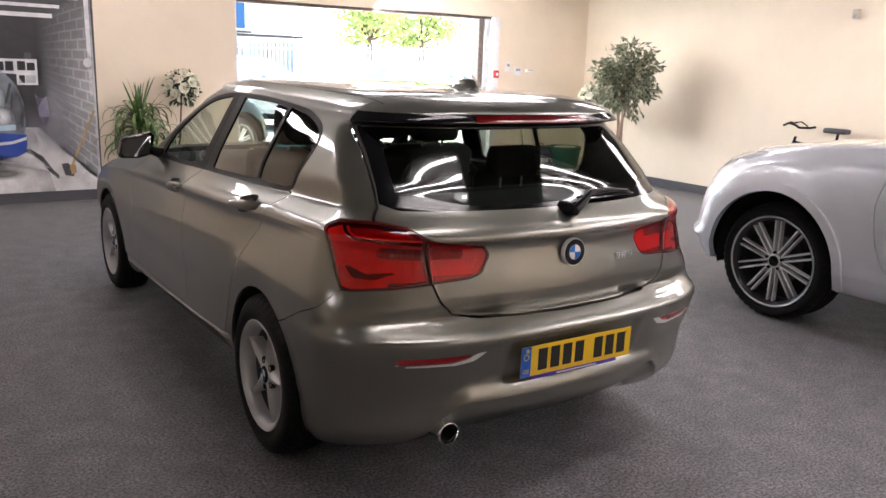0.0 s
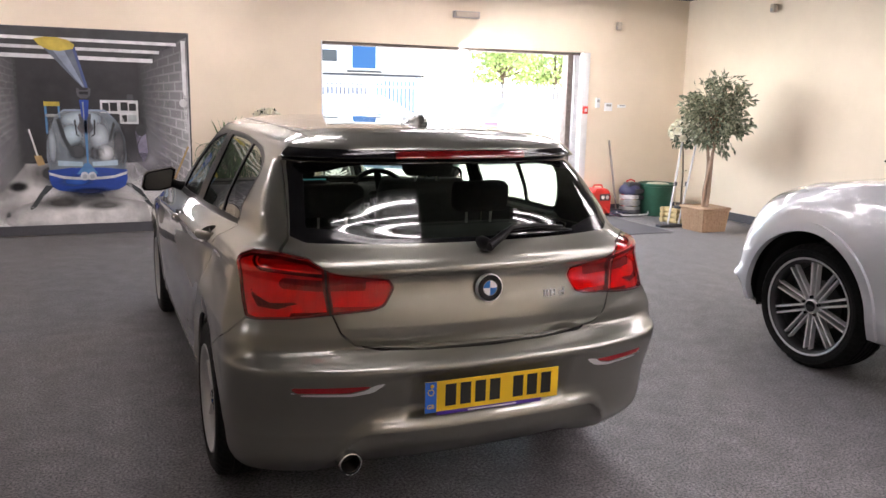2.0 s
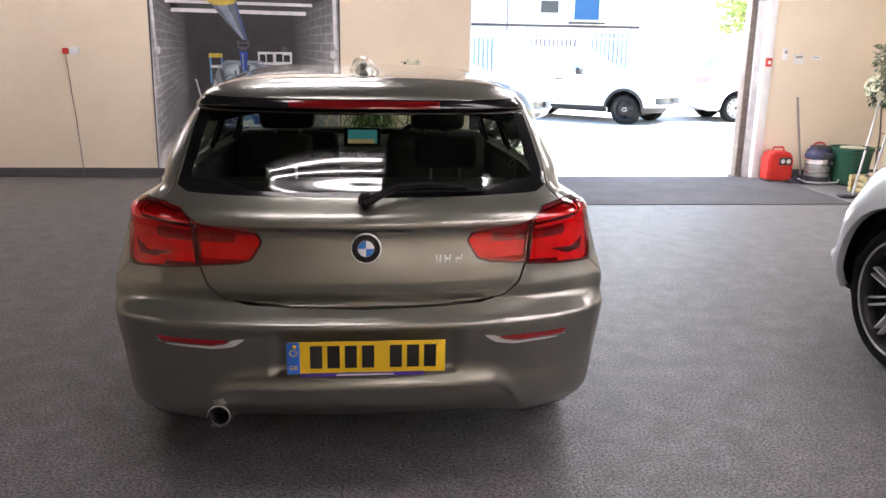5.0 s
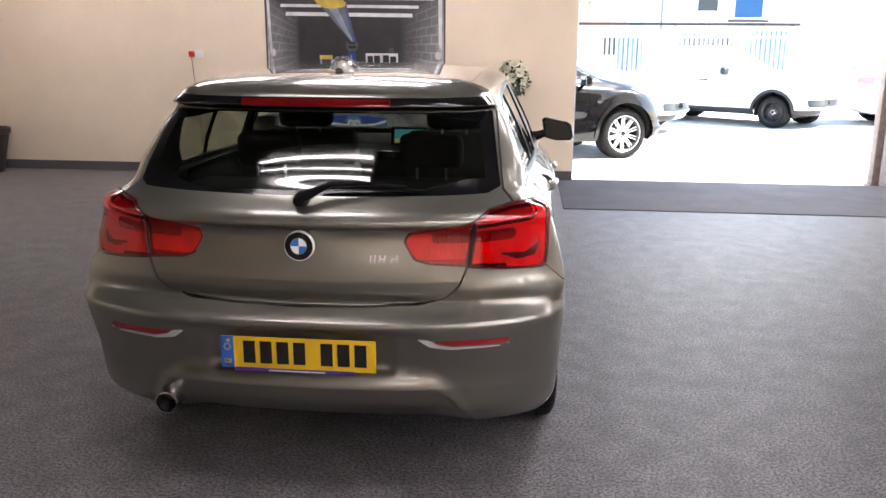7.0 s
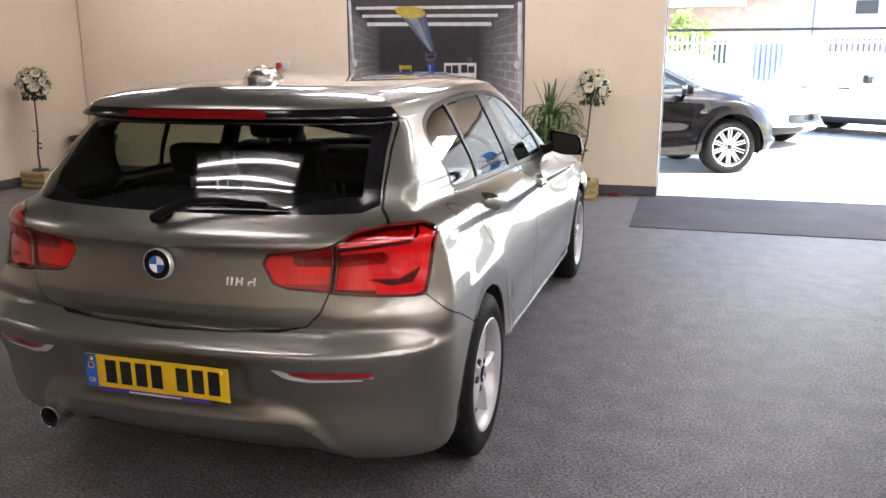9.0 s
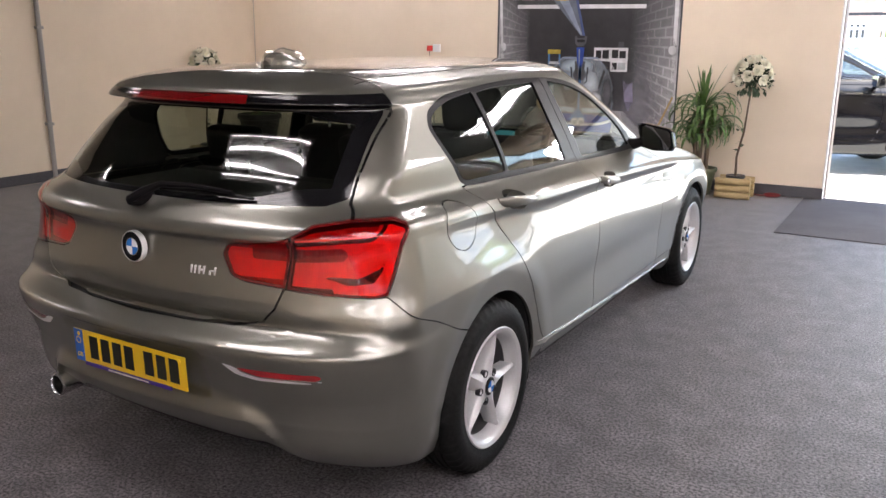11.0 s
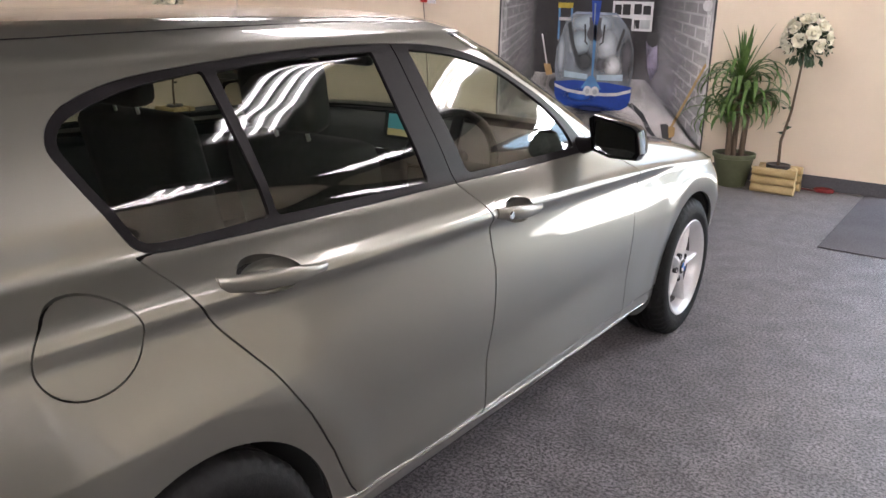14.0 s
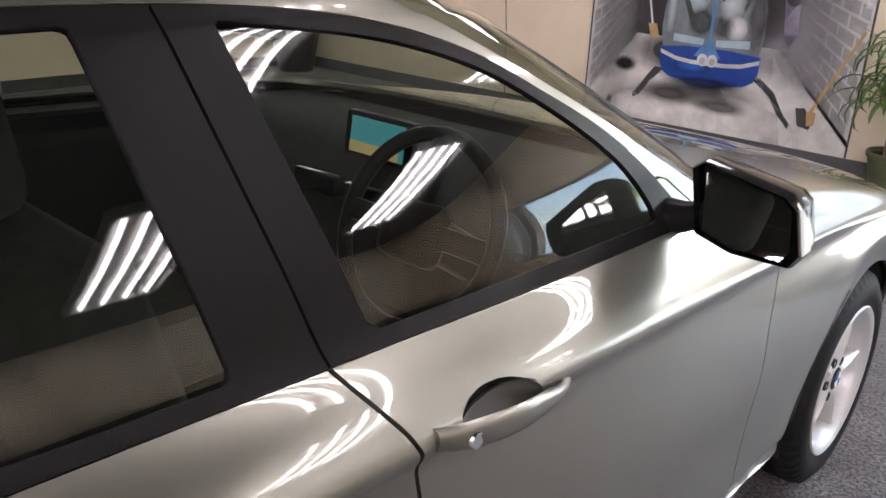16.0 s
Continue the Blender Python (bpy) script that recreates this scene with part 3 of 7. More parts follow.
def wheel(name, x, y, z, side, r, width, rim_r, barrel, parent, steer=0.0, plain=False):
    """A road wheel with tyre and alloy rim; side +1 faces +x."""
    w = new(name)
    w.parent = parent
    w.matrix_basis = pose(x, y, z, 0, 0, steer) @ pose(0, 0, 0, 0, 0, 0 if side > 0 else 180)
    h = width / 2
    prof = [(rim_r - 0.012, -h * 0.86), (rim_r + 0.01, -h * 0.95), (rim_r + 0.05, -h), (r - 0.03, -h * 0.93), (r - 0.008, -h * 0.8), (r, -h * 0.6)]
    for k, g in enumerate((-0.42, -0.14, 0.14, 0.42)):
        prof += [(r, h * (g - 0.07)), (r - 0.007, h * (g - 0.055)), (r - 0.007, h * (g + 0.055)), (r, h * (g + 0.07))]
    prof += [(r, h * 0.6), (r - 0.008, h * 0.8), (r - 0.03, h * 0.93), (r - 0.034, h * 0.955), (rim_r + 0.05, h), (rim_r + 0.03, h * 0.99), (rim_r + 0.026, h * 0.965), (rim_r + 0.01, h * 0.95), (rim_r - 0.012, h * 0.86)]
    bm = lathe(bmesh.new(), prof, 144, "x")
    for k, v in enumerate(bm.verts):
        d = math.hypot(v.co.y, v.co.z)
        if d > r - 0.012 and abs(v.co.x) > h * 0.5 and k % 3 == 0:
            v.co.y, v.co.z = v.co.y * (1 - 0.008 / d), v.co.z * (1 - 0.008 / d)
    part("tyre", bm, M["tyre"], w)
    part("rim", lathe(bmesh.new(), [(rim_r - 0.02, -h * 0.8), (rim_r - 0.034, h * 0.1), (rim_r - 0.030, h * 0.42)], 64, "x"), M["alloy_painted_shade"], w)
    part("rim_lip", lathe(bmesh.new(), [(rim_r - 0.030, h * 0.42), (rim_r - 0.022, h * 0.78), (rim_r - 0.012, h * 0.9), (rim_r + 0.004, h * 0.96), (rim_r + 0.008, h * 0.9), (rim_r - 0.004, h * 0.8)], 64, "x"), barrel, w)
    edge = [(rim_r - 0.006, h * 0.94), (rim_r + 0.003, h * 0.98), (rim_r + 0.007, h * 0.95)]
    if barrel is M["alloy"]:
        edge = [(rim_r - 0.018, h * 0.80), (rim_r - 0.013, h * 0.90)] + edge
    part("rim_edge", lathe(bmesh.new(), edge, 64, "x"), M["alloy_dark" if plain else "alloy"], w)
    part("brake_disc", lathe(bmesh.new(), [(0.0, h * 0.15), (0.145, h * 0.15), (0.145, h * 0.0), (0.0, h * 0.0)], 40, "x"), M["alloy_painted_shade"], w)
    part("wheel_back", lathe(bmesh.new(), [(0.0, -h * 0.1), (rim_r - 0.03, -h * 0.1)], 40, "x"), M["under"], w)
    hub_x = h * 0.74
    part("hub", lathe(bmesh.new(), [(0.0, hub_x), (0.034, hub_x), (0.04, hub_x - 0.004), (0.046, hub_x - 0.006), (0.056, hub_x - 0.03), (0.054, 0.0)], 40, "x"), M["alloy"], w)
    cap = part("hub_cap", lathe(bmesh.new(), [(0.0, hub_x + 0.006), (0.026, hub_x + 0.006), (0.033, hub_x + 0.003), (0.034, hub_x - 0.002)], 32, "x"), M["gloss_black"], w)
    return w, hub_x, h


def roundel(parent, r, m):
    """A round badge: chrome rim, black band and four plain enamel quarters; it faces -y."""
    b = new("badge")
    b.parent, b.matrix_basis = parent, m
    part("badge_rim", lathe(bmesh.new(), [(0.0, -0.002), (r * 0.93, -0.002), (r * 0.955, -0.0065), (r, -0.005), (r * 1.02, 0.0), (r * 1.02, 0.012)], 48, "y"), M["badge_silver"], b)
    part("badge_band", lathe(bmesh.new(), [(r * 0.55, -0.0055), (r * 0.945, -0.0055), (r * 0.945, 0)], 48, "y"), M["gloss_black"], b)
    part("badge_ring", lathe(bmesh.new(), [(r * 0.53, -0.0065), (r * 0.57, -0.0065), (r * 0.57, 0), (r * 0.53, 0)], 48, "y"), M["chrome"], b)
    for k in range(4):
        pts = [(0, 0)] + ellipse(0, 0, r * 0.53, r * 0.53, 10, 90 * k, 90 * k + 90)
        part("badge_quarter", prism(bmesh.new(), pts, -0.006, -0.001), M["blue_badge"] if k % 2 else M["white_badge"], b, smooth=False)
    return b


def star_rim(w, hub_x, h, rim_r, hole=True):
    """Five broad faceted spokes that widen towards the hub, bolts and a valve."""
    for k in range(5):
        bm = bmesh.new()
        rows = []
        for f in np.linspace(0, 1, 13):
            rad = 0.040 + f * (rim_r - 0.052)
            half = 0.0095 + 0.024 * (1 - f) ** 2.0 + 0.010 * max(f - 0.9, 0) * 10
            lift = hub_x - 0.004 - 0.010 * f + 0.018 * f ** 2.5
            crown = 0.003 + 0.007 * math.sin(math.pi * min(f * 1.2, 1.0))
            rows.append([(lift - 0.050, -half * 1.12, rad), (lift - 0.010, -half, rad), (lift - 0.002, -half * 0.80, rad), (lift + crown, 0, rad), (lift - 0.002, half * 0.80, rad), (lift - 0.010, half, rad), (lift - 0.050, half * 1.12, rad)])
        rows = [[bm.verts.new(p) for p in r] for r in rows]
        for a, b in zip(rows, rows[1:]):
            for j in range(6):
                bm.faces.new((a[j], a[j + 1], b[j + 1], b[j]))
        bmesh.ops.recalc_face_normals(bm, faces=bm.faces)
        part("spoke", bm, M["alloy"], w, m=pose(0, 0, 0, 72 * k - 86, 0, 0))
        part("wheel_bolt", lathe(bmesh.new(), [(0.0, hub_x - 0.012), (0.009, hub_x - 0.012), (0.0125, hub_x - 0.002), (0.0145, hub_x - 0.003), (0.0145, hub_x - 0.02)], 16, "x"), M["alloy_dark"], w, m=pose(0, 0, 0, 72 * k - 50, 0, 0) @ pose(0, 0, 0.056))
    part("valve", tube(bmesh.new(), [(h * 0.2, 0, 0), (h * 0.75, 0, -0.01)], [0.006, 0.004], 8), M["alloy_dark"], w, m=pose(0, 0, 0, 130, 0, 0) @ pose(0, 0, rim_r - 0.03))
    for k in range(4):
        pts = [(0, 0)] + ellipse(0, 0, 0.022, 0.022, 8, 90 * k, 90 * k + 90)
        part("cap_quarter", prism(bmesh.new(), pts, hub_x + 0.0065, hub_x + 0.008, "x"), M["blue_badge"] if k % 2 else M["white_badge"], w, smooth=False)


HUB_R, HUB_F, TYRE = (0.0, 0.312), (2.69, 0.312), 0.316
BELT_Y = [(-0.108, 1.205), (-0.113, 1.232), (-0.098, 1.262), (-0.06, 1.290), (0.07, 1.326), (0.27, 1.341), (0.53, 1.357), (0.80, 1.358), (0.98, 1.352), (1.13, 1.333), (1.27, 1.296), (1.40, 1.240), (1.60, 1.130), (1.73, 1.008), (1.755, 0.974), (1.37, 0.982), (0.89, 1.002), (0.30, 1.016), (0.045, 1.020), (0.002, 1.030), (-0.022, 1.052)]


def soften(pts, times=2):
    """An outline with its blunt corners rounded; sharp corners stay."""
    for _ in range(times):
        out = []
        for k, b in enumerate(pts):
            a, c = pts[k - 1], pts[(k + 1) % len(pts)]
            u, v = Vector((b[0] - a[0], b[1] - a[1])), Vector((c[0] - b[0], c[1] - b[1]))
            if u.angle(v) > 0.95:
                out.append(b)
            else:
                out += [(b[0] - 0.25 * u.x, b[1] - 0.25 * u.y), (b[0] + 0.25 * v.x, b[1] + 0.25 * v.y)]
        pts = out
    return pts


HANDLES = ((0.095, 0.350, 0.966, 0.944), (1.015, 1.275, 0.917, 0.886))


def hatch_sculpt(g):
    x, y, z = g[..., 0], g[..., 1], g[..., 2]
    rear = smooth(-0.45, -0.6, y)
    # number plate recess in the bumper
    m = smooth(0.325, 0.285, x) * smooth(0.445, 0.472, z) * smooth(0.632, 0.612, z) * rear
    y += 0.016 * m
    # bumper face tucked in under its ledge
    y += 0.15 * rear * np.clip(0.636 - z, 0, 0.16) * smooth(0.30, 0.45, z)
    # creases across the tailgate
    mid = rear * smooth(0.60, 0.50, x) * (z > 0.69)
    d = 0.953 - z
    y += mid * 0.019 * smooth(0.0, 0.022, d) * (1 - smooth(0.025, 0.18, d))
    y += mid * 0.15 * np.clip(0.766 - z, 0, 0.075)
    # tucked valance under the bumper
    lip = 0.405 - 7.0 * np.clip(x - 0.42, 0, 0.16) ** 2
    m = smooth(0.62, 0.38, x) * rear
    y -= m * 0.026 * smooth(lip + 0.066, lip + 0.004, z) * smooth(lip - 0.012, lip - 0.002, z)
    y += m * (0.014 * smooth(lip, lip - 0.012, z) + 0.22 * np.clip(lip - z, 0, 0.3))
    # shallow hollow either side of the plate
    y += 0.007 * rear * smooth(0.46, 0.34, x) * smooth(0.462, 0.49, z) * smooth(0.622, 0.604, z)
    # flared wheel arches
    for hy, hz in (HUB_R, HUB_F):
        d = np.hypot(y - hy, z - hz)
        x += (0.006 * smooth(0.53, 0.43, d) - 0.16 * np.clip(0.425 - d, 0, 0.075)) * (x > 0.6) * smooth(0.15, 0.3, z)
    # haunch over the rear wheel
    x -= 0.17 * np.clip(z - 0.74, 0, 0.2) * smooth(1.12, 0.94, z) * smooth(0.5, -0.05, y) * smooth(-1.1, -0.5, y) * smooth(0.45, 0.80, x)
    # hollow band under the shoulder crease
    d = np.interp(y, (-0.3, 1.0, 2.2), (0.95, 0.91, 0.847)) - z
    x += 0.0045 * np.clip(1 - np.abs(d) / 0.028, 0, 1) * (x > 0.6) * smooth(-0.45, -0.2, y) * smooth(2.5, 2.0, y)
    x -= 0.0125 * smooth(0.0, 0.042, d) * (1 - smooth(0.05, 0.27, d)) * (x > 0.6) * smooth(-0.35, 0.1, y) * smooth(2.5, 2.0, y)
    # sill tucked under the doors
    line = np.interp(y, (0.42, 1.985), (0.344, 0.275))
    x += 0.005 * np.exp(-((z - line) / 0.006) ** 2) * smooth(0.34, 0.40, y) * smooth(2.32, 2.26, y) * (x > 0.6)
    x -= 0.5 * np.clip(line - z, 0, 0.15) * smooth(0.34, 0.40, y) * smooth(2.32, 2.26, y) * (x > 0.6)
    # hollow along the lower doors
    x -= 0.006 * np.exp(-((z - 0.49) / 0.07) ** 2) * smooth(0.3, 0.6, y) * smooth(2.1, 1.8, y) * (x > 0.6)
    return g


hatch = thing("hatchback_car", "bronze-grey metallic five-door hatchback parked on the showroom carpet", "car")
sh = Shell(hatch_levels(), (-0.86, -0.3, 1.0, 2.2, 3.4), nu=330, fine=10, sculpt=hatch_sculpt)


GRID_P, GRID_N = np.array(sh.pos), np.array(sh.nrm)


def surface(y, z):
    """Place and normal of the flank (x > 0) nearest to y, z."""
    near = np.argsort(np.hypot(GRID_P[:, 1] - y, GRID_P[:, 2] - z) + (GRID_P[:, 0] < 0.6) * 9)[:4]
    n = GRID_N[near].mean(0)
    return float(GRID_P[near, 0].mean()), Vector(n / np.linalg.norm(n))


def surface_rear(x, z):
    """y of the tail at x, z."""
    near = np.argsort(np.hypot(GRID_P[:, 0] - x, GRID_P[:, 2] - z) + (GRID_P[:, 1] > -0.4) * 9)[:4]
    return float(GRID_P[near, 1].mean())


def wrap(x, y):
    return x + 0.9 * (y + 0.79)


def side_only(u, f):
    return np.where((u > 0.26) & (u < 0.79), f, 1.0)


rest = sh.polys
_, rest = sh.cut(rest, lambda x, y, z, u, v: np.where(x > 0.45, np.minimum(np.hypot(y - HUB_R[0], z - HUB_R[1]), np.hypot(y - HUB_F[0], z - HUB_F[1])) - 0.350, 1.0))
# glazing
dlo, rest = sh.panel(rest, lambda x, y, z, u, v: side_only(u, poly_sdf(y, z, soften(BELT_Y))), 0.0006)
Q_GLASS = [(-0.084, 1.208), (-0.088, 1.232), (-0.074, 1.252), (-0.042, 1.270), (0.083, 1.305), (0.252, 1.322), (0.298, 1.041), (0.035, 1.042), (0.008, 1.052), (-0.006, 1.070)]
R_GLASS = [(0.290, 1.318), (0.431, 1.332), (0.772, 1.337), (0.826, 1.024), (0.325, 1.040)]
F_GLASS = [(0.925, 1.335), (1.115, 1.313), (1.255, 1.278), (1.370, 1.232), (1.560, 1.118), (1.640, 1.030), (1.645, 1.000), (1.010, 1.018)]
panes = []
for outline in (Q_GLASS, R_GLASS, F_GLASS):
    pane, dlo = sh.cut(dlo, lambda x, y, z, u, v, o=soften(outline): poly_sdf(y, z, o, 0.004))
    panes.append(pane)
dlo_rear, dlo_front = sh.panel(dlo, lambda x, y, z, u, v: y - 0.855 - (1.372 - z) * 0.222, 0.002)
SCREEN = [(-0.9, 1.042), (0.60, 1.042), (0.640, 1.058), (0.596, 1.292), (0.55, 1.300), (-0.9, 1.306)]
rear_glass, rest = sh.cut(rest, lambda x, y, z, u, v: np.where((u < 0.3) & (v > 14.5), poly_sdf(x, z, SCREEN, 0.004), 1.0))
spoiler_band, rest = sh.cut(rest, lambda x, y, z, u, v: np.where((u < 0.33) & (y < -0.25), np.maximum(18.0 - v, v - 20.3), 1.0) + np.where(z > 1.25, 0, 1.0))
brake_lamp, spoiler_band = sh.cut(spoiler_band, lambda x, y, z, u, v: np.maximum(x - 0.26, np.maximum(18.92 - v, v - 20.15)))
windshield, rest = sh.cut(rest, lambda x, y, z, u, v: np.where(u > 0.79, np.maximum(np.maximum(15.12 - v, v - 20.4), 60 * (0.807 - u)), 1.0))
# rear lamps
LAMP = [(0.384, 0.897), (0.404, 0.926), (0.620, 0.957), (0.735, 0.997), (0.885, 1.009), (1.050, 1.006), (1.106, 0.991), (1.112, 0.972), (1.080, 0.928), (1.040, 0.846), (1.012, 0.797), (0.965, 0.790), (0.770, 0.798), (0.629, 0.812), (0.46, 0.824), (0.412, 0.838)]
lamp, rest = sh.panel(rest, lambda x, y, z, u, v: np.where(y < -0.38, poly_sdf(wrap(x, y), z, LAMP), 1.0), 0.0015)


def split_line(x, z):
    return (x - 0.549) - (z - 0.80) * 0.11


lamp_in, lamp_out = sh.cut(lamp, lambda x, y, z, u, v: split_line(x, z) + 0.004)
_, lamp_out = sh.cut(lamp_out, lambda x, y, z, u, v: split_line(x, z) - 0.004)
# tailgate, bumper, doors, flap, bonnet
GATE = [(-1, 0.682), (0.236, 0.684), (0.407, 0.691), (0.473, 0.704), (0.521, 0.752), (0.545, 0.812), (0.566, 0.956), (0.690, 1.006), (0.652, 1.045), (0.612, 1.300), (0.603, 1.345), (0.55, 1.40), (0.44, 1.5), (-1, 1.5)]
gate, rest = sh.panel(rest, lambda x, y, z, u, v: np.where(y < -0.15, np.maximum(poly_sdf(x, z, GATE), y + 0.25), 1.0), 0.003)
BUMPER = [(-1, 0.680), (0.0, 0.680), (0.423, 0.688), (0.509, 0.702), (0.578, 0.752), (0.615, 0.811), (0.77, 0.799), (0.96, 0.790), (1.009, 0.792), (1.094, 0.737), (1.216, 0.687), (1.374, 0.606), (1.60, 0.50), (1.60, -0.2), (-1, -0.2)]
bumper, rest = sh.panel(rest, lambda x, y, z, u, v: np.where(y < -0.10, poly_sdf(wrap(x, y), z, BUMPER), 1.0))
apron, bumper = sh.cut(bumper, lambda x, y, z, u, v: np.where((u < 0.3) & (y < -0.45), z - 0.403 + 7.0 * np.clip(x - 0.42, 0, 1) ** 2, 1.0))
REFL = [(0.405, 0.588), (0.73, 0.586), (0.745, 0.576), (0.72, 0.564), (0.50, 0.563), (0.44, 0.574)]
REFL_RIM = [(0.355, 0.594), (0.405, 0.590), (0.44, 0.572), (0.50, 0.561), (0.72, 0.562), (0.745, 0.572), (0.748, 0.564), (0.70, 0.555), (0.50, 0.550), (0.415, 0.562)]
refl, bumper = sh.cut(bumper, lambda x, y, z, u, v: np.where(u < 0.3, poly_sdf(wrap(x, y), z, REFL), 1.0))
refl_rim, bumper = sh.cut(bumper, lambda x, y, z, u, v: np.where(u < 0.3, poly_sdf(wrap(x, y), z, REFL_RIM), 1.0))
R_DOOR = [(-0.010, 1.024), (0.023, 0.972), (0.086, 0.878), (0.177, 0.771), (0.265, 0.642), (0.339, 0.517), (0.396, 0.395), (0.42, 0.362), (0.653, 0.346), (0.981, 0.326), (0.987, 0.479), (1.000, 0.615), (1.016, 0.756), (0.997, 0.894), (0.978, 0.935), (0.932, 1.003), (0.90, 1.06)]
F_DOOR = [(0.934, 1.003), (0.980, 0.935), (0.999, 0.894), (1.018, 0.756), (1.002, 0.615), (0.989, 0.479), (0.983, 0.326), (1.40, 0.306), (1.985, 0.285), (1.975, 0.436), (1.978, 0.583), (2.003, 0.718), (2.045, 0.813), (2.03, 0.875), (1.80, 0.985), (1.70, 1.06)]
r_door, rest = sh.panel(rest, lambda x, y, z, u, v: side_only(u, poly_sdf(y, z, R_DOOR)))
f_door, rest = sh.panel(rest, lambda x, y, z, u, v: side_only(u, poly_sdf(y, z, F_DOOR)))


def hollow(k, y, z):
    """Below 0 inside the finger hollow behind door handle k; -1 at its middle."""
    y0, y1, z0, z1 = HANDLES[k]
    t = (y - y0) / (y1 - y0)
    d = ((t - 0.46) / 0.30) ** 2 + ((z - z0 - (z1 - z0) * t + 0.003) / 0.035) ** 2
    return np.minimum(np.sqrt(d), 2.0) - 1


r_hollow, r_door = sh.cut(r_door, lambda x, y, z, u, v: side_only(u, hollow(0, y, z)))
f_hollow, f_door = sh.cut(f_door, lambda x, y, z, u, v: side_only(u, hollow(1, y, z)))
bonnet, rest = sh.panel(rest, lambda x, y, z, u, v: np.where((v > 13.5) & (y > 1.6), np.maximum(np.maximum(14.22 - v, v - 14.97), (x - 0.70) * 4), 1.0))
FLAP = [(a, b) for a, b in ellipse(-0.168, 0.928, 0.098, 0.077, 36)]
right_rest, left_rest = rest, rest
flap, right_rest = sh.panel(rest, lambda x, y, z, u, v: np.where((u > 0.2) & (y < 0.2), poly_sdf(y, z, FLAP), 1.0), 0.0017)

opaque, _ = sh.cut(sh.polys, lambda x, y, z, u, v: v - 14.6)
_, opaque = sh.cut(opaque, lambda x, y, z, u, v: np.where(x > 0.45, np.minimum(np.hypot(y - HUB_R[0], z - HUB_R[1]), np.hypot(y - HUB_F[0], z - HUB_F[1])) - 0.352, 1.0))
sh.part("inner_shell", opaque, (1, -1), M["under"], hatch, inset=0.022)
cabin, _ = sh.cut(rest + gate, lambda x, y, z, u, v: 14.6 - v)
sh.part("roof_lining", cabin, (1, -1), M["interior"], hatch, "dark grey roof lining and pillar trim", inset=0.016)
P = M["paint"]
sh.part("body_side", right_rest, (1,), P, hatch, lip=0.012)
sh.part("body_side", left_rest, (-1,), P, hatch, lip=0.012)
sh.part("fuel_flap", flap, (1,), P, hatch, lip=0.008)
tailgate = sh.part("tailgate", gate, (1, -1), P, hatch, lip=0.012)
bump = sh.part("rear_bumper", bumper, (1, -1), P, hatch, lip=0.014)
sh.part("bumper_apron", apron, (1, -1), M["paint"], bump, "tucked lower edge of the bumper", inset=0.001, lip=0.01)
sh.part("bonnet", bonnet, (1, -1), P, hatch, lip=0.012)
sh.part("windscreen", windshield, (1, -1), M["glass"], hatch, inset=0.003)
clear_glass, dark_edge = sh.cut(rear_glass, lambda x, y, z, u, v: poly_sdf(x, z, SCREEN, 0.03) + 0.042 + 0.03 * smooth(0.35, 0.55, x))
sh.part("rear_window", clear_glass, (1, -1), M["glass_dark"], tailgate, "dark tinted rear window", inset=0.002)
sh.part("window_border", dark_edge, (1, -1), M["gloss_black"], tailgate, "black printed edge of the rear window", inset=0.002)
sh.part("spoiler_face", spoiler_band, (1, -1), M["gloss_black"], tailgate, "gloss black spoiler underside")
sh.part("high_brake_lamp", brake_lamp, (1, -1), M["red_dark"], tailgate, "long dark red brake lamp")
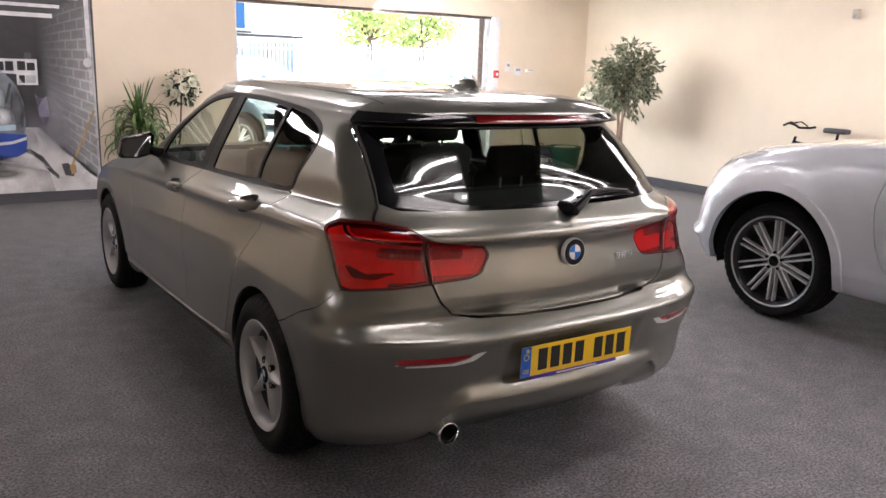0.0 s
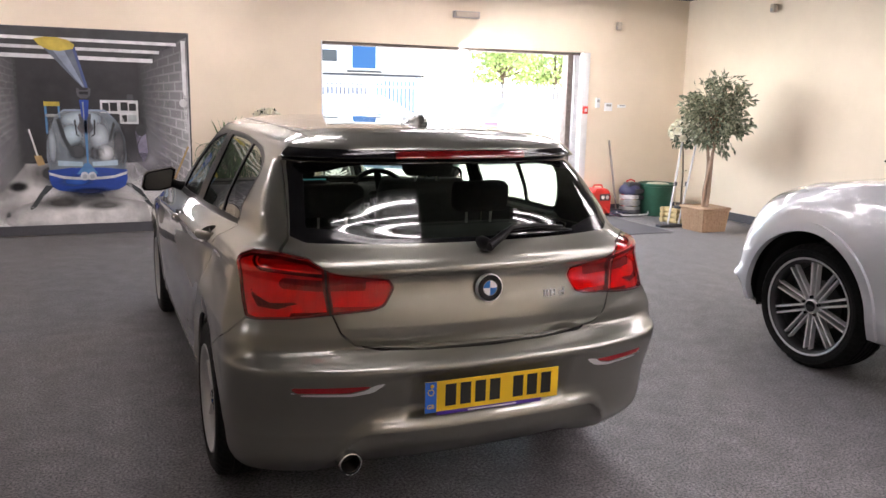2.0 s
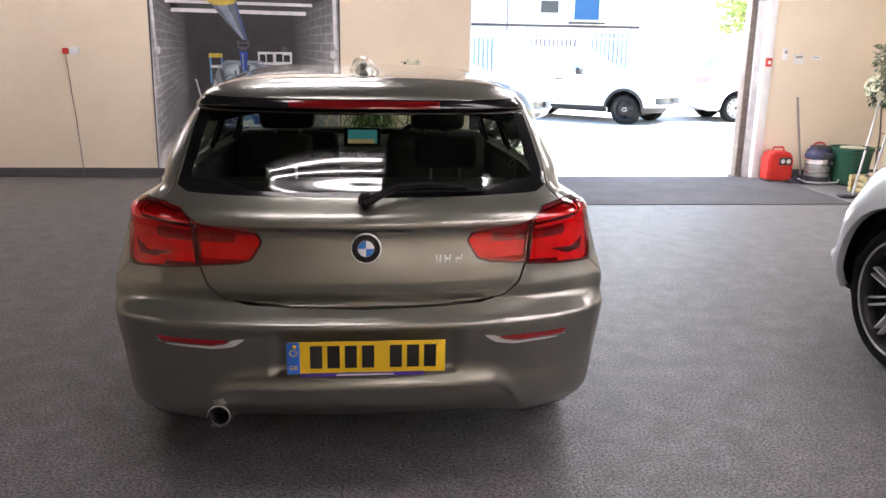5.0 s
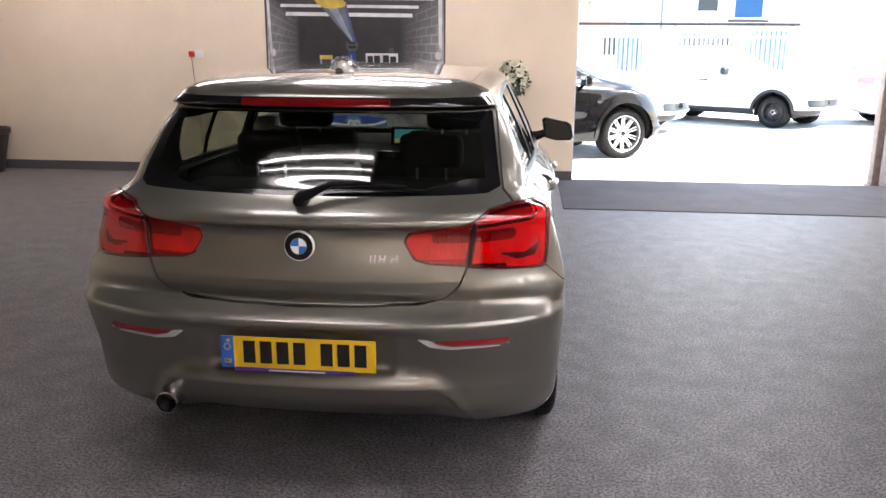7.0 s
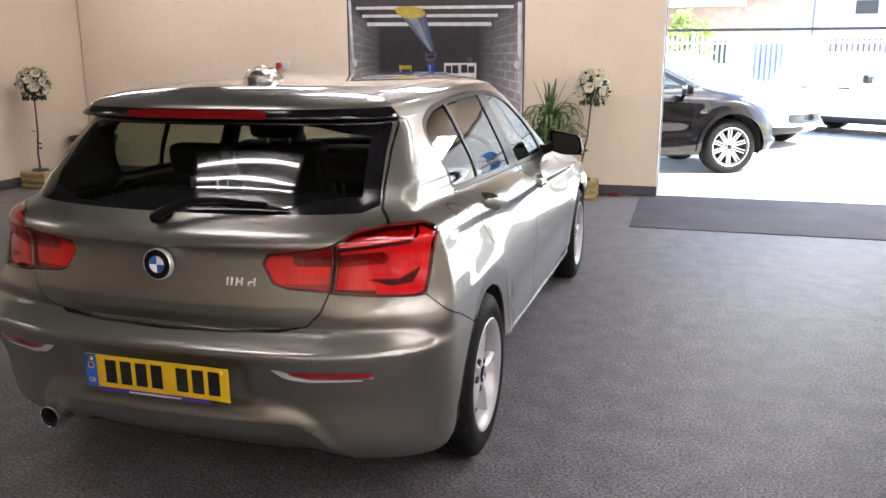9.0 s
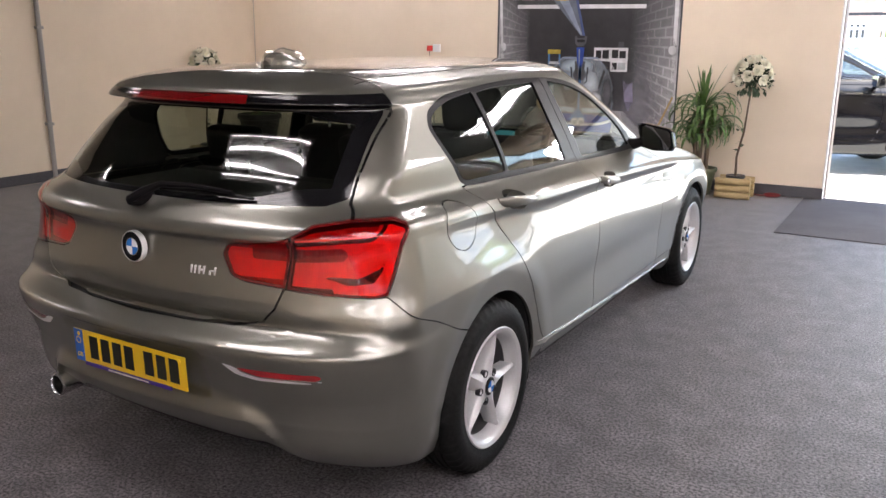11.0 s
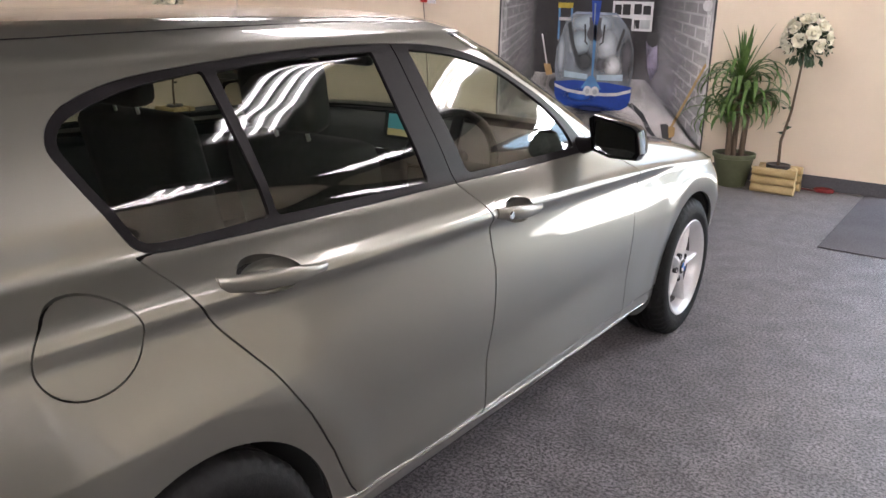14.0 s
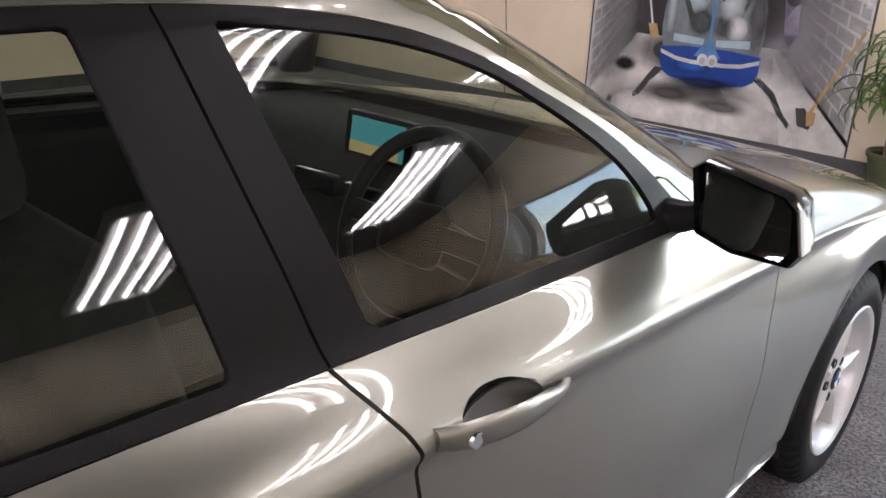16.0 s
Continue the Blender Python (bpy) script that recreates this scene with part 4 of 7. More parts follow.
for sx in (1, -1):
    rd = sh.part("rear_door", r_door, (sx,), P, hatch, lip=0.028)
    fd = sh.part("front_door", f_door, (sx,), P, hatch, lip=0.028)
    sh.part("window_surround", dlo_front, (sx,), M["black_trim"], fd, "satin black window surround", lip=0.010)
    sh.part("window_surround", dlo_rear, (sx,), M["black_trim"], rd, "satin black window surround", lip=0.010)
    for pane, tint, owner in zip(panes, ("glass_dark", "glass_dark", "glass"), (rd, rd, fd)):
        sh.part("door_window", pane, (sx,), M[tint], owner, "tinted door window", inset=0.005)
    sh.part("reflector", refl, (sx,), M["reflector_red"], bump, "thin red reflector", inset=0.003)
    sh.part("reflector_trim", refl_rim, (sx,), M["badge_silver"], bump, "bright trim under the reflector", lip=0.004)
    # lamp clusters: coloured bands in depth behind a red cover
    for polys, nm in ((lamp_out, "tail_lamp"), (lamp_in, "tail_lamp_inner")):
        rim, core = sh.cut(polys, lambda x, y, z, u, v: -poly_sdf(wrap(x, y), z, LAMP) - 0.007)
        rim2, core = sh.cut(core, lambda x, y, z, u, v: np.abs(split_line(x, z)) - 0.011)
        tl = sh.part(nm, rim + rim2, (sx,), M["red_dark"], hatch, "red rear lamp cluster with a dark edge")
        sh.part("lens_cover", core, (sx,), M["lamp_cover"], tl, "clear red outer lens")
        if nm == "tail_lamp":
            crown, core = sh.cut(core, lambda x, y, z, u, v: (0.952 + 0.06 * (wrap(x, y) - 0.6) + 0.10 * smooth(0.95, 1.1, wrap(x, y))) - z)
            line, core = sh.cut(core, lambda x, y, z, u, v: np.abs(z - 0.936 - 0.06 * (wrap(x, y) - 0.6) - 0.08 * smooth(0.95, 1.1, wrap(x, y))) - 0.008)
            WEDGE = [(0.74, 0.853), (0.90, 0.846), (0.99, 0.873), (1.015, 0.905), (1.00, 0.868), (0.96, 0.832), (0.86, 0.826)]
            dark, core = sh.cut(core, lambda x, y, z, u, v: poly_sdf(wrap(x, y), z, WEDGE))
            base, core = sh.cut(core, lambda x, y, z, u, v: np.maximum(z - 0.822 + 0.03 * (wrap(x, y) - 0.6), wrap(x, y) - 0.80))
            mid, core = sh.cut(core, lambda x, y, z, u, v: np.abs(z - 0.905 - 0.03 * (wrap(x, y) - 0.6)) - 0.017 + 0.05 * smooth(0.84, 0.9, wrap(x, y)))
            sh.part("lens_crown", crown, (sx,), M["red_mid"], tl, "smoky darker red band", inset=0.020)
            sh.part("lens_line", line, (sx,), M["red_black"], tl, "dark dividing line", inset=0.012)
            sh.part("lens_wedge", dark, (sx,), M["red_black"], tl, "black-red wedge", inset=0.019)
            sh.part("lens_base", base, (sx,), M["red_black"], tl, inset=0.012)
            sh.part("lens_band", mid, (sx,), M["red_rib"], tl, "ribbed darker red band", inset=0.018)
        else:
            crown, core = sh.cut(core, lambda x, y, z, u, v: 0.918 - z)
            dark, core = sh.cut(core, lambda x, y, z, u, v: np.maximum(0.890 - z, 0.43 - x))
            line, core = sh.cut(core, lambda x, y, z, u, v: np.maximum(np.abs(z - 0.862) - 0.0025, 0.44 - x))
            base, core = sh.cut(core, lambda x, y, z, u, v: z - 0.838)
            sh.part("lens_crown", crown, (sx,), M["red_mid"], tl, inset=0.016)
            sh.part("lens_band", dark, (sx,), M["red_rib"], tl, inset=0.019)
            sh.part("lens_line", line, (sx,), M["red_black"], tl, inset=0.012)
            sh.part("lens_base", base, (sx,), M["red_mid"], tl, inset=0.019)
        sh.part("lens", core, (sx,), M["red_lens"], tl, "bright red lens", inset=0.013)
    # handles
    for (y0, y1, z0, z1), owner in zip(HANDLES, (rd, fd)):
        bm = bmesh.new()
        rings = []
        for f in np.linspace(0, 1, 15):
            yy, zz = y0 + (y1 - y0) * f, z0 + (z1 - z0) * f - 0.004
            bow = 0.032 * math.sin(math.pi * min(max((f + 0.02) / 1.04, 0), 1)) ** 0.5
            xx = surface(yy, zz)[0] - 0.012 + bow
            hz, hx = 0.020 * (0.55 + 0.45 * math.sin(math.pi * min(f * 1.15 + 0.06, 1)) ** 0.5), 0.0085
            rings.append([bm.verts.new((sx * (xx + hx * math.cos(a)), yy, zz + hz * math.sin(a))) for a in np.linspace(0, 2 * math.pi, 12, endpoint=False)])
        for a, b in zip(rings, rings[1:]):
            for j in range(12):
                bm.faces.new((a[j], a[(j + 1) % 12], b[(j + 1) % 12], b[j]))
        bm.faces.new(rings[0])
        bm.faces.new(rings[-1])
        bmesh.ops.recalc_face_normals(bm, faces=bm.faces)
        hd = part("door_handle", bm, P, owner)
        yc, zc = y0 + (y1 - y0) * 0.46, z0 + (z1 - z0) * 0.46 - 0.003
        xs, _ = surface(yc, zc)
        lean = math.degrees(math.atan2(surface(yc, zc + 0.035)[0] - surface(yc, zc - 0.035)[0], 0.07))
        bowl = lathe(bmesh.new(), [(0.0, -0.018), (0.5, -0.0175), (0.78, -0.015), (0.93, -0.008), (1.03, 0.0)], 32, "x")
        tilt = math.degrees(math.atan2(z1 - z0, y1 - y0))
        part("handle_hollow", bowl, P, owner, m=Matrix.Translation((sx * (xs - 0.0015), yc, zc)) @ Matrix.Diagonal((sx, 1, 1, 1)) @ pose(0, 0, 0, tilt, lean, 0) @ Matrix.Diagonal((1, 0.30 * (y1 - y0), 0.035, 1)))
        if owner is fd:
            part("key_lock", lathe(bmesh.new(), [(0, 0.004), (0.010, 0.004), (0.0125, 0.0), (0.0125, -0.01)], 20, "x"), M["chrome"], hd, m=pose(sx * (surface(y0 + 0.045, z0 - 0.012)[0] + 0.017), y0 + 0.045, z0 - 0.014) @ Matrix.Diagonal((sx, 1, 1, 1)))
    # mirror
    mi = new("door_mirror")
    mi.parent = hatch
    bm = bmesh.new()
    prof = [(0.817, 1.096), (0.835, 1.108), (0.968, 1.082), (0.988, 1.066), (1.003, 0.998), (0.990, 0.976), (0.90, 0.974), (0.836, 0.992)]
    rows = []
    for yy, k in ((1.655, 1.0), (1.668, 1.03), (1.71, 1.02), (1.76, 0.86), (1.785, 0.6), (1.79, 0.3)):
        rows.append([bm.verts.new((sx * (0.905 + (a - 0.905) * k), yy, 1.03 + (c - 1.03) * k)) for a, c in prof])
    for a, b in zip(rows, rows[1:]):
        for j in range(len(prof)):
            bm.faces.new((a[j], a[(j + 1) % len(prof)], b[(j + 1) % len(prof)], b[j]))
    bm.faces.new(rows[-1])
    bmesh.ops.bevel(bm, geom=[e for e in bm.edges if e.is_boundary], offset=0.004, segments=2, affect="EDGES")
    bmesh.ops.recalc_face_normals(bm, faces=bm.faces)
    part("mirror_housing", bm, M["gloss_black"], mi, "gloss black mirror housing")
    bm = bmesh.new()
    face = [(sx * (0.908 + (a - 0.908) * 0.86), 1.03 + (c - 1.03) * 0.84) for a, c in prof]
    prism(bm, face, 1.664, 1.668)
    for v in bm.verts:
        v.co.y += (v.co.z - 1.03) * 0.26 - (abs(v.co.x) - 0.908) * 0.05
    part("mirror_glass", bm, M["mirror"], mi, "mirror glass", smooth=False)
    bm = bmesh.new()
    prism(bm, [(sx * (0.908 + (a - 0.908) * 0.97), 1.03 + (c - 1.03) * 0.97) for a, c in prof], 1.690, 1.72)
    part("mirror_rim", bm, M["black_trim"], mi, smooth=False)
    part("mirror_foot", tube(bmesh.new(), [(sx * 0.76, 1.70, 0.99), (sx * 0.80, 1.70, 1.0), (sx * 0.85, 1.70, 1.02)], [0.035, 0.026, 0.022], 12), M["black_trim"], mi)
    # wheels
    for yy, zz in (HUB_R, HUB_F):
        w, hx, hh = wheel("wheel", sx * 0.775, yy, zz, sx, TYRE, 0.205, 0.213, M["alloy"], hatch)
        star_rim(w, hx, hh, 0.213)
        arch = arch_liner(0.356, 0.085, -0.25, -0.10)
        part("wheel_arch_liner", arch, M["under"], hatch, m=pose(sx * 0.76, yy, zz) @ Matrix.Diagonal((sx, 1, 1, 1)))
    # bright strip painted for the highlight along the sill's upper edge
    bm = bmesh.new()
    pts = [(sx * (surface(y, z)[0] + 0.0012), y, z) for y, z in zip(np.linspace(0.37, 2.24, 40), np.interp(np.linspace(0.37, 2.24, 40), (0.37, 0.66, 1.0, 1.4, 1.98, 2.24), (0.366, 0.344, 0.324, 0.305, 0.283, 0.274)))]
    part("sill_highlight", tube(bm, pts, 0.0022, 6), M["sill_glint"], hatch)

roundel(tailgate, 0.049, pose(0, -0.7835, 0.884, -2))
# model badge as plain bright bars
bd = new("model_badge")
bd.parent = tailgate
for xm, hh, wide in ((0.232, 0.0125, 0.005), (0.246, 0.0125, 0.005), (0.262, 0.0125, 0.005), (0.278, 0.0125, 0.005), (0.270, 0.0025, 0.014), (0.300, 0.006, 0.006), (0.318, 0.0125, 0.005), (0.309, 0.0025, 0.014)):
    yy = surface_rear(xm, 0.842) - 0.001
    part("badge_bar", boxed(-wide / 2, wide / 2, -0.003, 0.005, -hh, hh, 0.001), M["badge_silver"], bd, m=pose(xm, yy, 0.842 - (0.006 if hh == 0.006 else 0), -3, 6, 9))
# number plate
plate = new("number_plate")
plate.parent = bump
plate.matrix_basis = pose(0, -0.8425, 0.5305, 1.0)
part("plate_board", boxed(-0.26, 0.26, 0, 0.004, -0.0555, 0.0555, 0.0015), M["plate_yellow"], plate, "yellow reflective plate")
part("plate_band", boxed(-0.26, -0.218, -0.0012, 0.001, -0.055, 0.055), M["plate_blue"], plate, smooth=False)
mark = bpy.data.curves.new("plate_letters", "FONT")
mark.body, mark.size, mark.extrude, mark.align_x = "GB", 0.021, 0.0004, "CENTER"
mark.materials.append(M["plate_yellow"])
o = new("plate_letters", mark)
o.parent, o.matrix_basis = plate, pose(-0.239, -0.0016, -0.040, 90)
part("plate_stars", lathe(bmesh.new(), [(0.009, -0.0016), (0.0105, -0.0018), (0.012, -0.0016), (0.0105, 0.0)], 24, "y"), M["plate_yellow"], plate, m=pose(-0.239, 0, 0.018))
for k in range(7):
    x0 = -0.185 + 0.0565 * k + (0.035 if k > 3 else 0)
    part("plate_bar", boxed(x0, x0 + 0.040, -0.0014, 0.001, -0.037, 0.041), M["plate_ink"], plate, smooth=False)
part("dealer_strip", boxed(-0.215, 0.19, -0.003, 0.003, -0.0655, -0.0535), M["violet"], plate, "violet strip with pale print")
part("strip_print", boxed(-0.10, 0.09, -0.0038, 0.0, -0.0625, -0.058), M["pale"], plate, smooth=False)
for sx in (-1, 1):
    part("plate_screw", lathe(bmesh.new(), [(0, -0.004), (0.006, -0.003), (0.007, 0.0)], 12, "y"), M["plate_yellow"], plate, m=pose(sx * 0.235, 0, 0.04))
# wiper
wip = new("rear_wiper")
wip.parent = tailgate
part("wiper_pivot", lathe(bmesh.new(), [(0, -0.05), (0.016, -0.048), (0.022, -0.03), (0.026, 0.0), (0.026, 0.03)], 20, "y"), M["black_trim"], wip, m=pose(0.0, -0.735, 1.03))
part("wiper_arm", tube(bmesh.new(), [(0.0, -0.775, 1.032), (0.05, -0.765, 1.060), (0.10, -0.742, 1.083), (0.20, -0.72, 1.085), (0.34, -0.69, 1.072)], [0.017, 0.015, 0.011, 0.009, 0.006], 8), M["black_trim"], wip)
part("wiper_blade", tube(bmesh.new(), [(0.06, -0.715, 1.065), (0.2, -0.703, 1.068), (0.34, -0.68, 1.060), (0.40, -0.66, 1.053)], [0.005, 0.009, 0.008, 0.004], 6), M["black_trim"], wip)
# roof fin
bm = bmesh.new()
rows = []
for f in np.linspace(0, 1, 12):
    yy = -0.125 + 0.20 * f
    hgt = 0.050 * math.sin(math.pi * min(0.30 + 0.70 * f, 1.0)) ** 1.2 * (1 if f > 0.1 else 0.6 + 4 * f)
    wid = 0.036 * math.sin(math.pi * (0.16 + 0.80 * f)) ** 0.8
    z0 = 1.413
    rows.append([bm.verts.new((wid * math.cos(a), yy - 0.03 * max(math.sin(a), 0) * (1 - f), z0 + max(hgt, 0.002) * max(math.sin(a), 0) ** 1.4)) for a in np.linspace(0, math.pi, 11)])
for a, b in zip(rows, rows[1:]):
    for j in range(10):
        bm.faces.new((a[j], a[j + 1], b[j + 1], b[j]))
bm.faces.new(rows[0])
bm.faces.new(rows[-1])
bmesh.ops.recalc_face_normals(bm, faces=bm.faces)
fin = part("roof_aerial", bm, P, hatch)
bm = bmesh.new()
bmesh.ops.create_icosphere(bm, subdivisions=3, radius=1.0)
wr = random.Random(8)
for v in bm.verts:
    k = 1 + wr.uniform(-0.13, 0.13)
    v.co = Vector((v.co.x * 0.058 * k, -0.045 + v.co.y * 0.115 * k, 1.408 + max(v.co.z, -0.05) * 0.072 * k))
part("plastic_wrap", bm, M["wrap"], fin, "crumpled clear plastic wrap over the aerial", smooth=False)
# exhaust
ex = part("exhaust_pipe", lathe(bmesh.new(), [(0.037, 0.2), (0.040, 0.0), (0.042, -0.006), (0.040, -0.012), (0.036, -0.013), (0.0335, -0.008), (0.033, 0.0)], 28, "y"), M["chrome"], hatch, "round chrome exhaust tip", m=pose(-0.5, -0.762, 0.300))
part("exhaust_throat", lathe(bmesh.new(), [(0.0, 0.09), (0.032, 0.09), (0.033, -0.001)], 24, "y"), M["under"], ex)

# cabin
def seat(x, y, name="front_seat"):
    s = new(name)
    s.parent, s.matrix_basis = hatch, pose(x, y, 0)
    part("cushion", boxed(-0.25, 0.25, -0.25, 0.30, 0.42, 0.58, 0.06, 3), M["interior"], s)
    part("backrest", boxed(-0.25, 0.25, -0.07, 0.07, 0.0, 0.62, 0.06, 3), M["interior"], s, m=pose(0, -0.27, 0.5, 14))
    part("headrest", boxed(-0.135, 0.135, -0.05, 0.05, -0.09, 0.10, 0.045, 3), M["interior"], s, m=pose(0, -0.46, 1.215, 8))
    for k in (-1, 1):
        part("headrest_post", tube(bmesh.new(), [(k * 0.06, -0.42, 1.05), (k * 0.06, -0.45, 1.16)], 0.006, 6), M["steel"], s)
    return s


for sx in (-0.37, 0.37):
    seat(sx, 1.18)
bench = new("rear_bench")
bench.parent = hatch
part("bench_cushion", boxed(-0.62, 0.62, 0.15, 0.62, 0.42, 0.56, 0.06, 3), M["interior"], bench)
part("bench_back", boxed(-0.62, 0.62, -0.06, 0.06, 0, 0.52, 0.05, 3), M["interior"], bench, m=pose(0, 0.16, 0.48, 16))
for sx in (-0.34, 0.34):
    part("bench_headrest", boxed(-0.13, 0.13, -0.045, 0.045, -0.065, 0.07, 0.035, 3), M["interior"], bench, m=pose(sx, 0.02, 1.10, 8))
    for k in (-1, 1):
        part("headrest_post", tube(bmesh.new(), [(sx + k * 0.06, 0.03, 0.98), (sx + k * 0.06, 0.025, 1.05)], 0.006, 6), M["steel"], bench)
part("parcel_shelf", boxed(-0.60, 0.60, -0.62, -0.02, 0.965, 0.985, 0.006), M["interior"], hatch)
part("cabin_floor", boxed(-0.62, 0.62, -0.5, 2.2, 0.24, 0.30), M["interior"], hatch, smooth=False)
dash = new("dashboard")
dash.parent = hatch
bm = bmesh.new()
prism(bm, [(1.62, 0.62), (1.64, 0.84), (1.72, 0.925), (1.86, 0.965), (2.1, 0.955), (2.15, 0.5), (1.7, 0.5)], -0.71, 0.71, "x")
bmesh.ops.bevel(bm, geom=list(bm.edges), offset=0.02, segments=2, affect="EDGES")
part("dash_body", bm, M["interior"], dash)
part("centre_console", boxed(-0.13, 0.13, 1.0, 1.6, 0.35, 0.62, 0.03), M["interior"], dash)
part("screen_frame", boxed(-0.115, 0.115, 0.0, 0.03, -0.056, 0.056, 0.012), M["black_trim"], dash, m=pose(0.0, 1.735, 0.975, -8))
part("nav_screen", boxed(-0.09, 0.09, -0.002, 0.004, -0.042, 0.042), M["screen"], dash, "lit blue-green screen", smooth=False, m=pose(0.0, 1.735, 0.975, -8))
part("nav_screen_land", boxed(-0.09, 0.075, -0.003, 0.0, -0.042, -0.016), M["screen_sand"], dash, smooth=False, m=pose(0.0, 1.735, 0.975, -8))
for sx in (-0.10, 0.08):
    part("air_vent", boxed(sx - 0.075, sx + 0.075, 1.625, 1.66, 0.845, 0.895, 0.008), M["gloss_black"], dash)
sw = new("steering_wheel")
sw.parent, sw.matrix_basis = hatch, pose(0.37, 1.49, 0.91, -24)
bm = bmesh.new()
tube(bm, [(0.185 * math.cos(a), 0, 0.185 * math.sin(a)) for a in np.linspace(0, 2 * math.pi, 33)], 0.016, 10, caps=False)
part("wheel_ring", bm, M["black_trim"], sw)
part("wheel_boss", boxed(-0.075, 0.075, -0.03, 0.02, -0.065, 0.055, 0.03, 3), M["black_trim"], sw)
for a in (0, 180, 270):
    part("wheel_spoke", boxed(0.05, 0.175, -0.012, 0.006, -0.022, 0.022, 0.008), M["black_trim"], sw, m=pose(0, 0, 0, 0, a, 0))
part("steering_column", tube(bmesh.new(), [(0, 0.02, 0), (0, 0.3, -0.05)], 0.045, 12), M["black_trim"], sw)
part("interior_mirror", boxed(-0.12, 0.12, -0.02, 0.02, -0.035, 0.035, 0.016, 3), M["black_trim"], hatch, m=pose(0, 1.38, 1.27))

# joints along the roof sides
def surface_top(x, y):
    near = np.argsort(np.hypot(GRID_P[:, 0] - x, GRID_P[:, 1] - y) + (GRID_P[:, 2] < 1.25) * 9)[:4]
    return float(GRID_P[near, 2].mean())


for sx in (-1, 1):
    pts = [(sx * (0.515 - 0.03 * (y > 1.0) * (y - 1.0)), y, surface_top(0.515, y) + 0.0006) for y in np.linspace(-0.36, 1.30, 34)]
    part("roof_joint", tube(bmesh.new(), pts, 0.0014, 6), M["black_trim"], hatch)

# ---- doorway, skirting and wall fittings ----
def skirting(name, x0, x1, y0, y1):
    bm = boxed(x0, x1, y0, y1, 0.004, 0.115, 0.004, 1)
    return setting(name, bm, M["skirting"], "dark grey carpeted skirting along the wall", "skirting")


skirting("baseboard_1", XL + 0.02, D0, YB - 0.016, YB - 0.001)
skirting("baseboard_2", D1 + 0.02, XR - 0.02, YB - 0.016, YB - 0.001)
skirting("baseboard_3", XR - 0.016, XR - 0.001, YF, YB - 0.02)
skirting("baseboard_4", XL + 0.001, XL + 0.016, YF, YB - 0.02)
setting("entrance_mat", boxed(1.10, 5.10, 4.52, YB + 0.10, 0.001, 0.009, 0.003, 1), M["mat_carpet"], "worn grey entrance matting inside the doorway", "matting")

door = thing("door_1", "white framed vehicle doorway with a brown steel guide", "doorway", kind="structure")
part("frame_jamb", boxed(D1 - 0.11, D1, YB - 0.02, YB + 0.06, 0.0, DH, 0.006), M["white_metal"], door, "white painted jamb")
part("guide_rail", boxed(D1 - 0.27, D1 - 0.19, YB + 0.10, YB + 0.24, 0.0, DH, 0.006), M["brown_metal"], door, "brown rusty shutter guide")
part("guide_lip", boxed(D1 - 0.19, D1 - 0.11, YB + 0.06, YB + 0.18, 0.0, DH, 0.004), M["pale_grey"], door)
part("threshold_plate", boxed(D1 - 0.29, D1 - 0.17, YB + 0.08, YB + 0.26, -0.03, 0.02), M["brown_metal"], door)
part("lintel_edge", boxed(D0, D1, YB + 0.05, YB + 0.22, DH - 0.035, DH - 0.002, 0.004), M["brown_metal"], door, "brown steel edge over the opening")
part("edge_strip", boxed(D0 - 0.012, D0 + 0.004, YB - 0.006, YB + 0.07, 0.0, DH, 0.003), M["white_metal"], door)
part("far_edge_strip", boxed(D0 - 0.006, D0 + 0.012, YB + 0.10, YB + 0.29, 0.0, DH, 0.003), M["brown_metal"], door)

call = thing("alarm_call_point", "small red fire alarm call point on the door jamb", "alarm", pose(D1 - 0.055, YB - 0.022, 1.405))
part("call_box", boxed(-0.035, 0.035, -0.035, 0.0, -0.05, 0.05, 0.006), M["red_plastic"], call)
part("call_window", boxed(-0.02, 0.02, -0.038, -0.03, -0.02, 0.02, 0.002), M["white_metal"], call)
for x, z, w, h, nm, lab in ((5.073, 1.505, 0.06, 0.13, "wall_switch", "white plastic wall switch"), (5.245, 1.452, 0.12, 0.11, "keypad", "white alarm keypad with a dark display"), (5.46, 1.465, 0.13, 0.04, "wall_sign", "small pale notice on the wall")):
    t = thing(nm, lab, nm.replace("_", " "), pose(x, YB - 0.001, z))
    part("plate", boxed(-w / 2, w / 2, -0.02, 0, -h / 2, h / 2, 0.004), M["white_metal"], t)
    part("face", boxed(-w * 0.32, w * 0.32, -0.024, -0.016, h * 0.05, h * 0.32, 0.001), M["grey_plastic"], t)
sock = thing("power_socket", "white wall socket with a red plug and hanging lead", "socket", pose(-3.187, YB - 0.001, 1.41))
part("socket_plate", boxed(0.0, 0.10, -0.018, 0, -0.045, 0.045, 0.004), M["white_metal"], sock)
part("plug", boxed(-0.065, -0.01, -0.055, 0, -0.035, 0.03, 0.008), M["red_plastic"], sock, "red plug")
part("lead", tube(bmesh.new(), [(-0.04, -0.03, -0.03), (-0.03, -0.02, -0.2), (-0.015, -0.015, -0.45), (0.01, -0.012, -0.75), (0.03, -0.015, -1.1), (0.05, -0.03, -1.38)], 0.0045, 6), M["brown_metal"], sock)
ex_l = thing("exit_light", "pale emergency light box above the doorway", "light", pose(3.074, YB - 0.001, 2.54))
part("light_body", boxed(-0.17, 0.17, -0.07, 0, -0.04, 0.04, 0.008), M["grey_plastic"], ex_l)
part("light_lens", boxed(-0.15, 0.15, -0.085, -0.066, -0.03, 0.03, 0.006), M["beige_plastic"], ex_l)
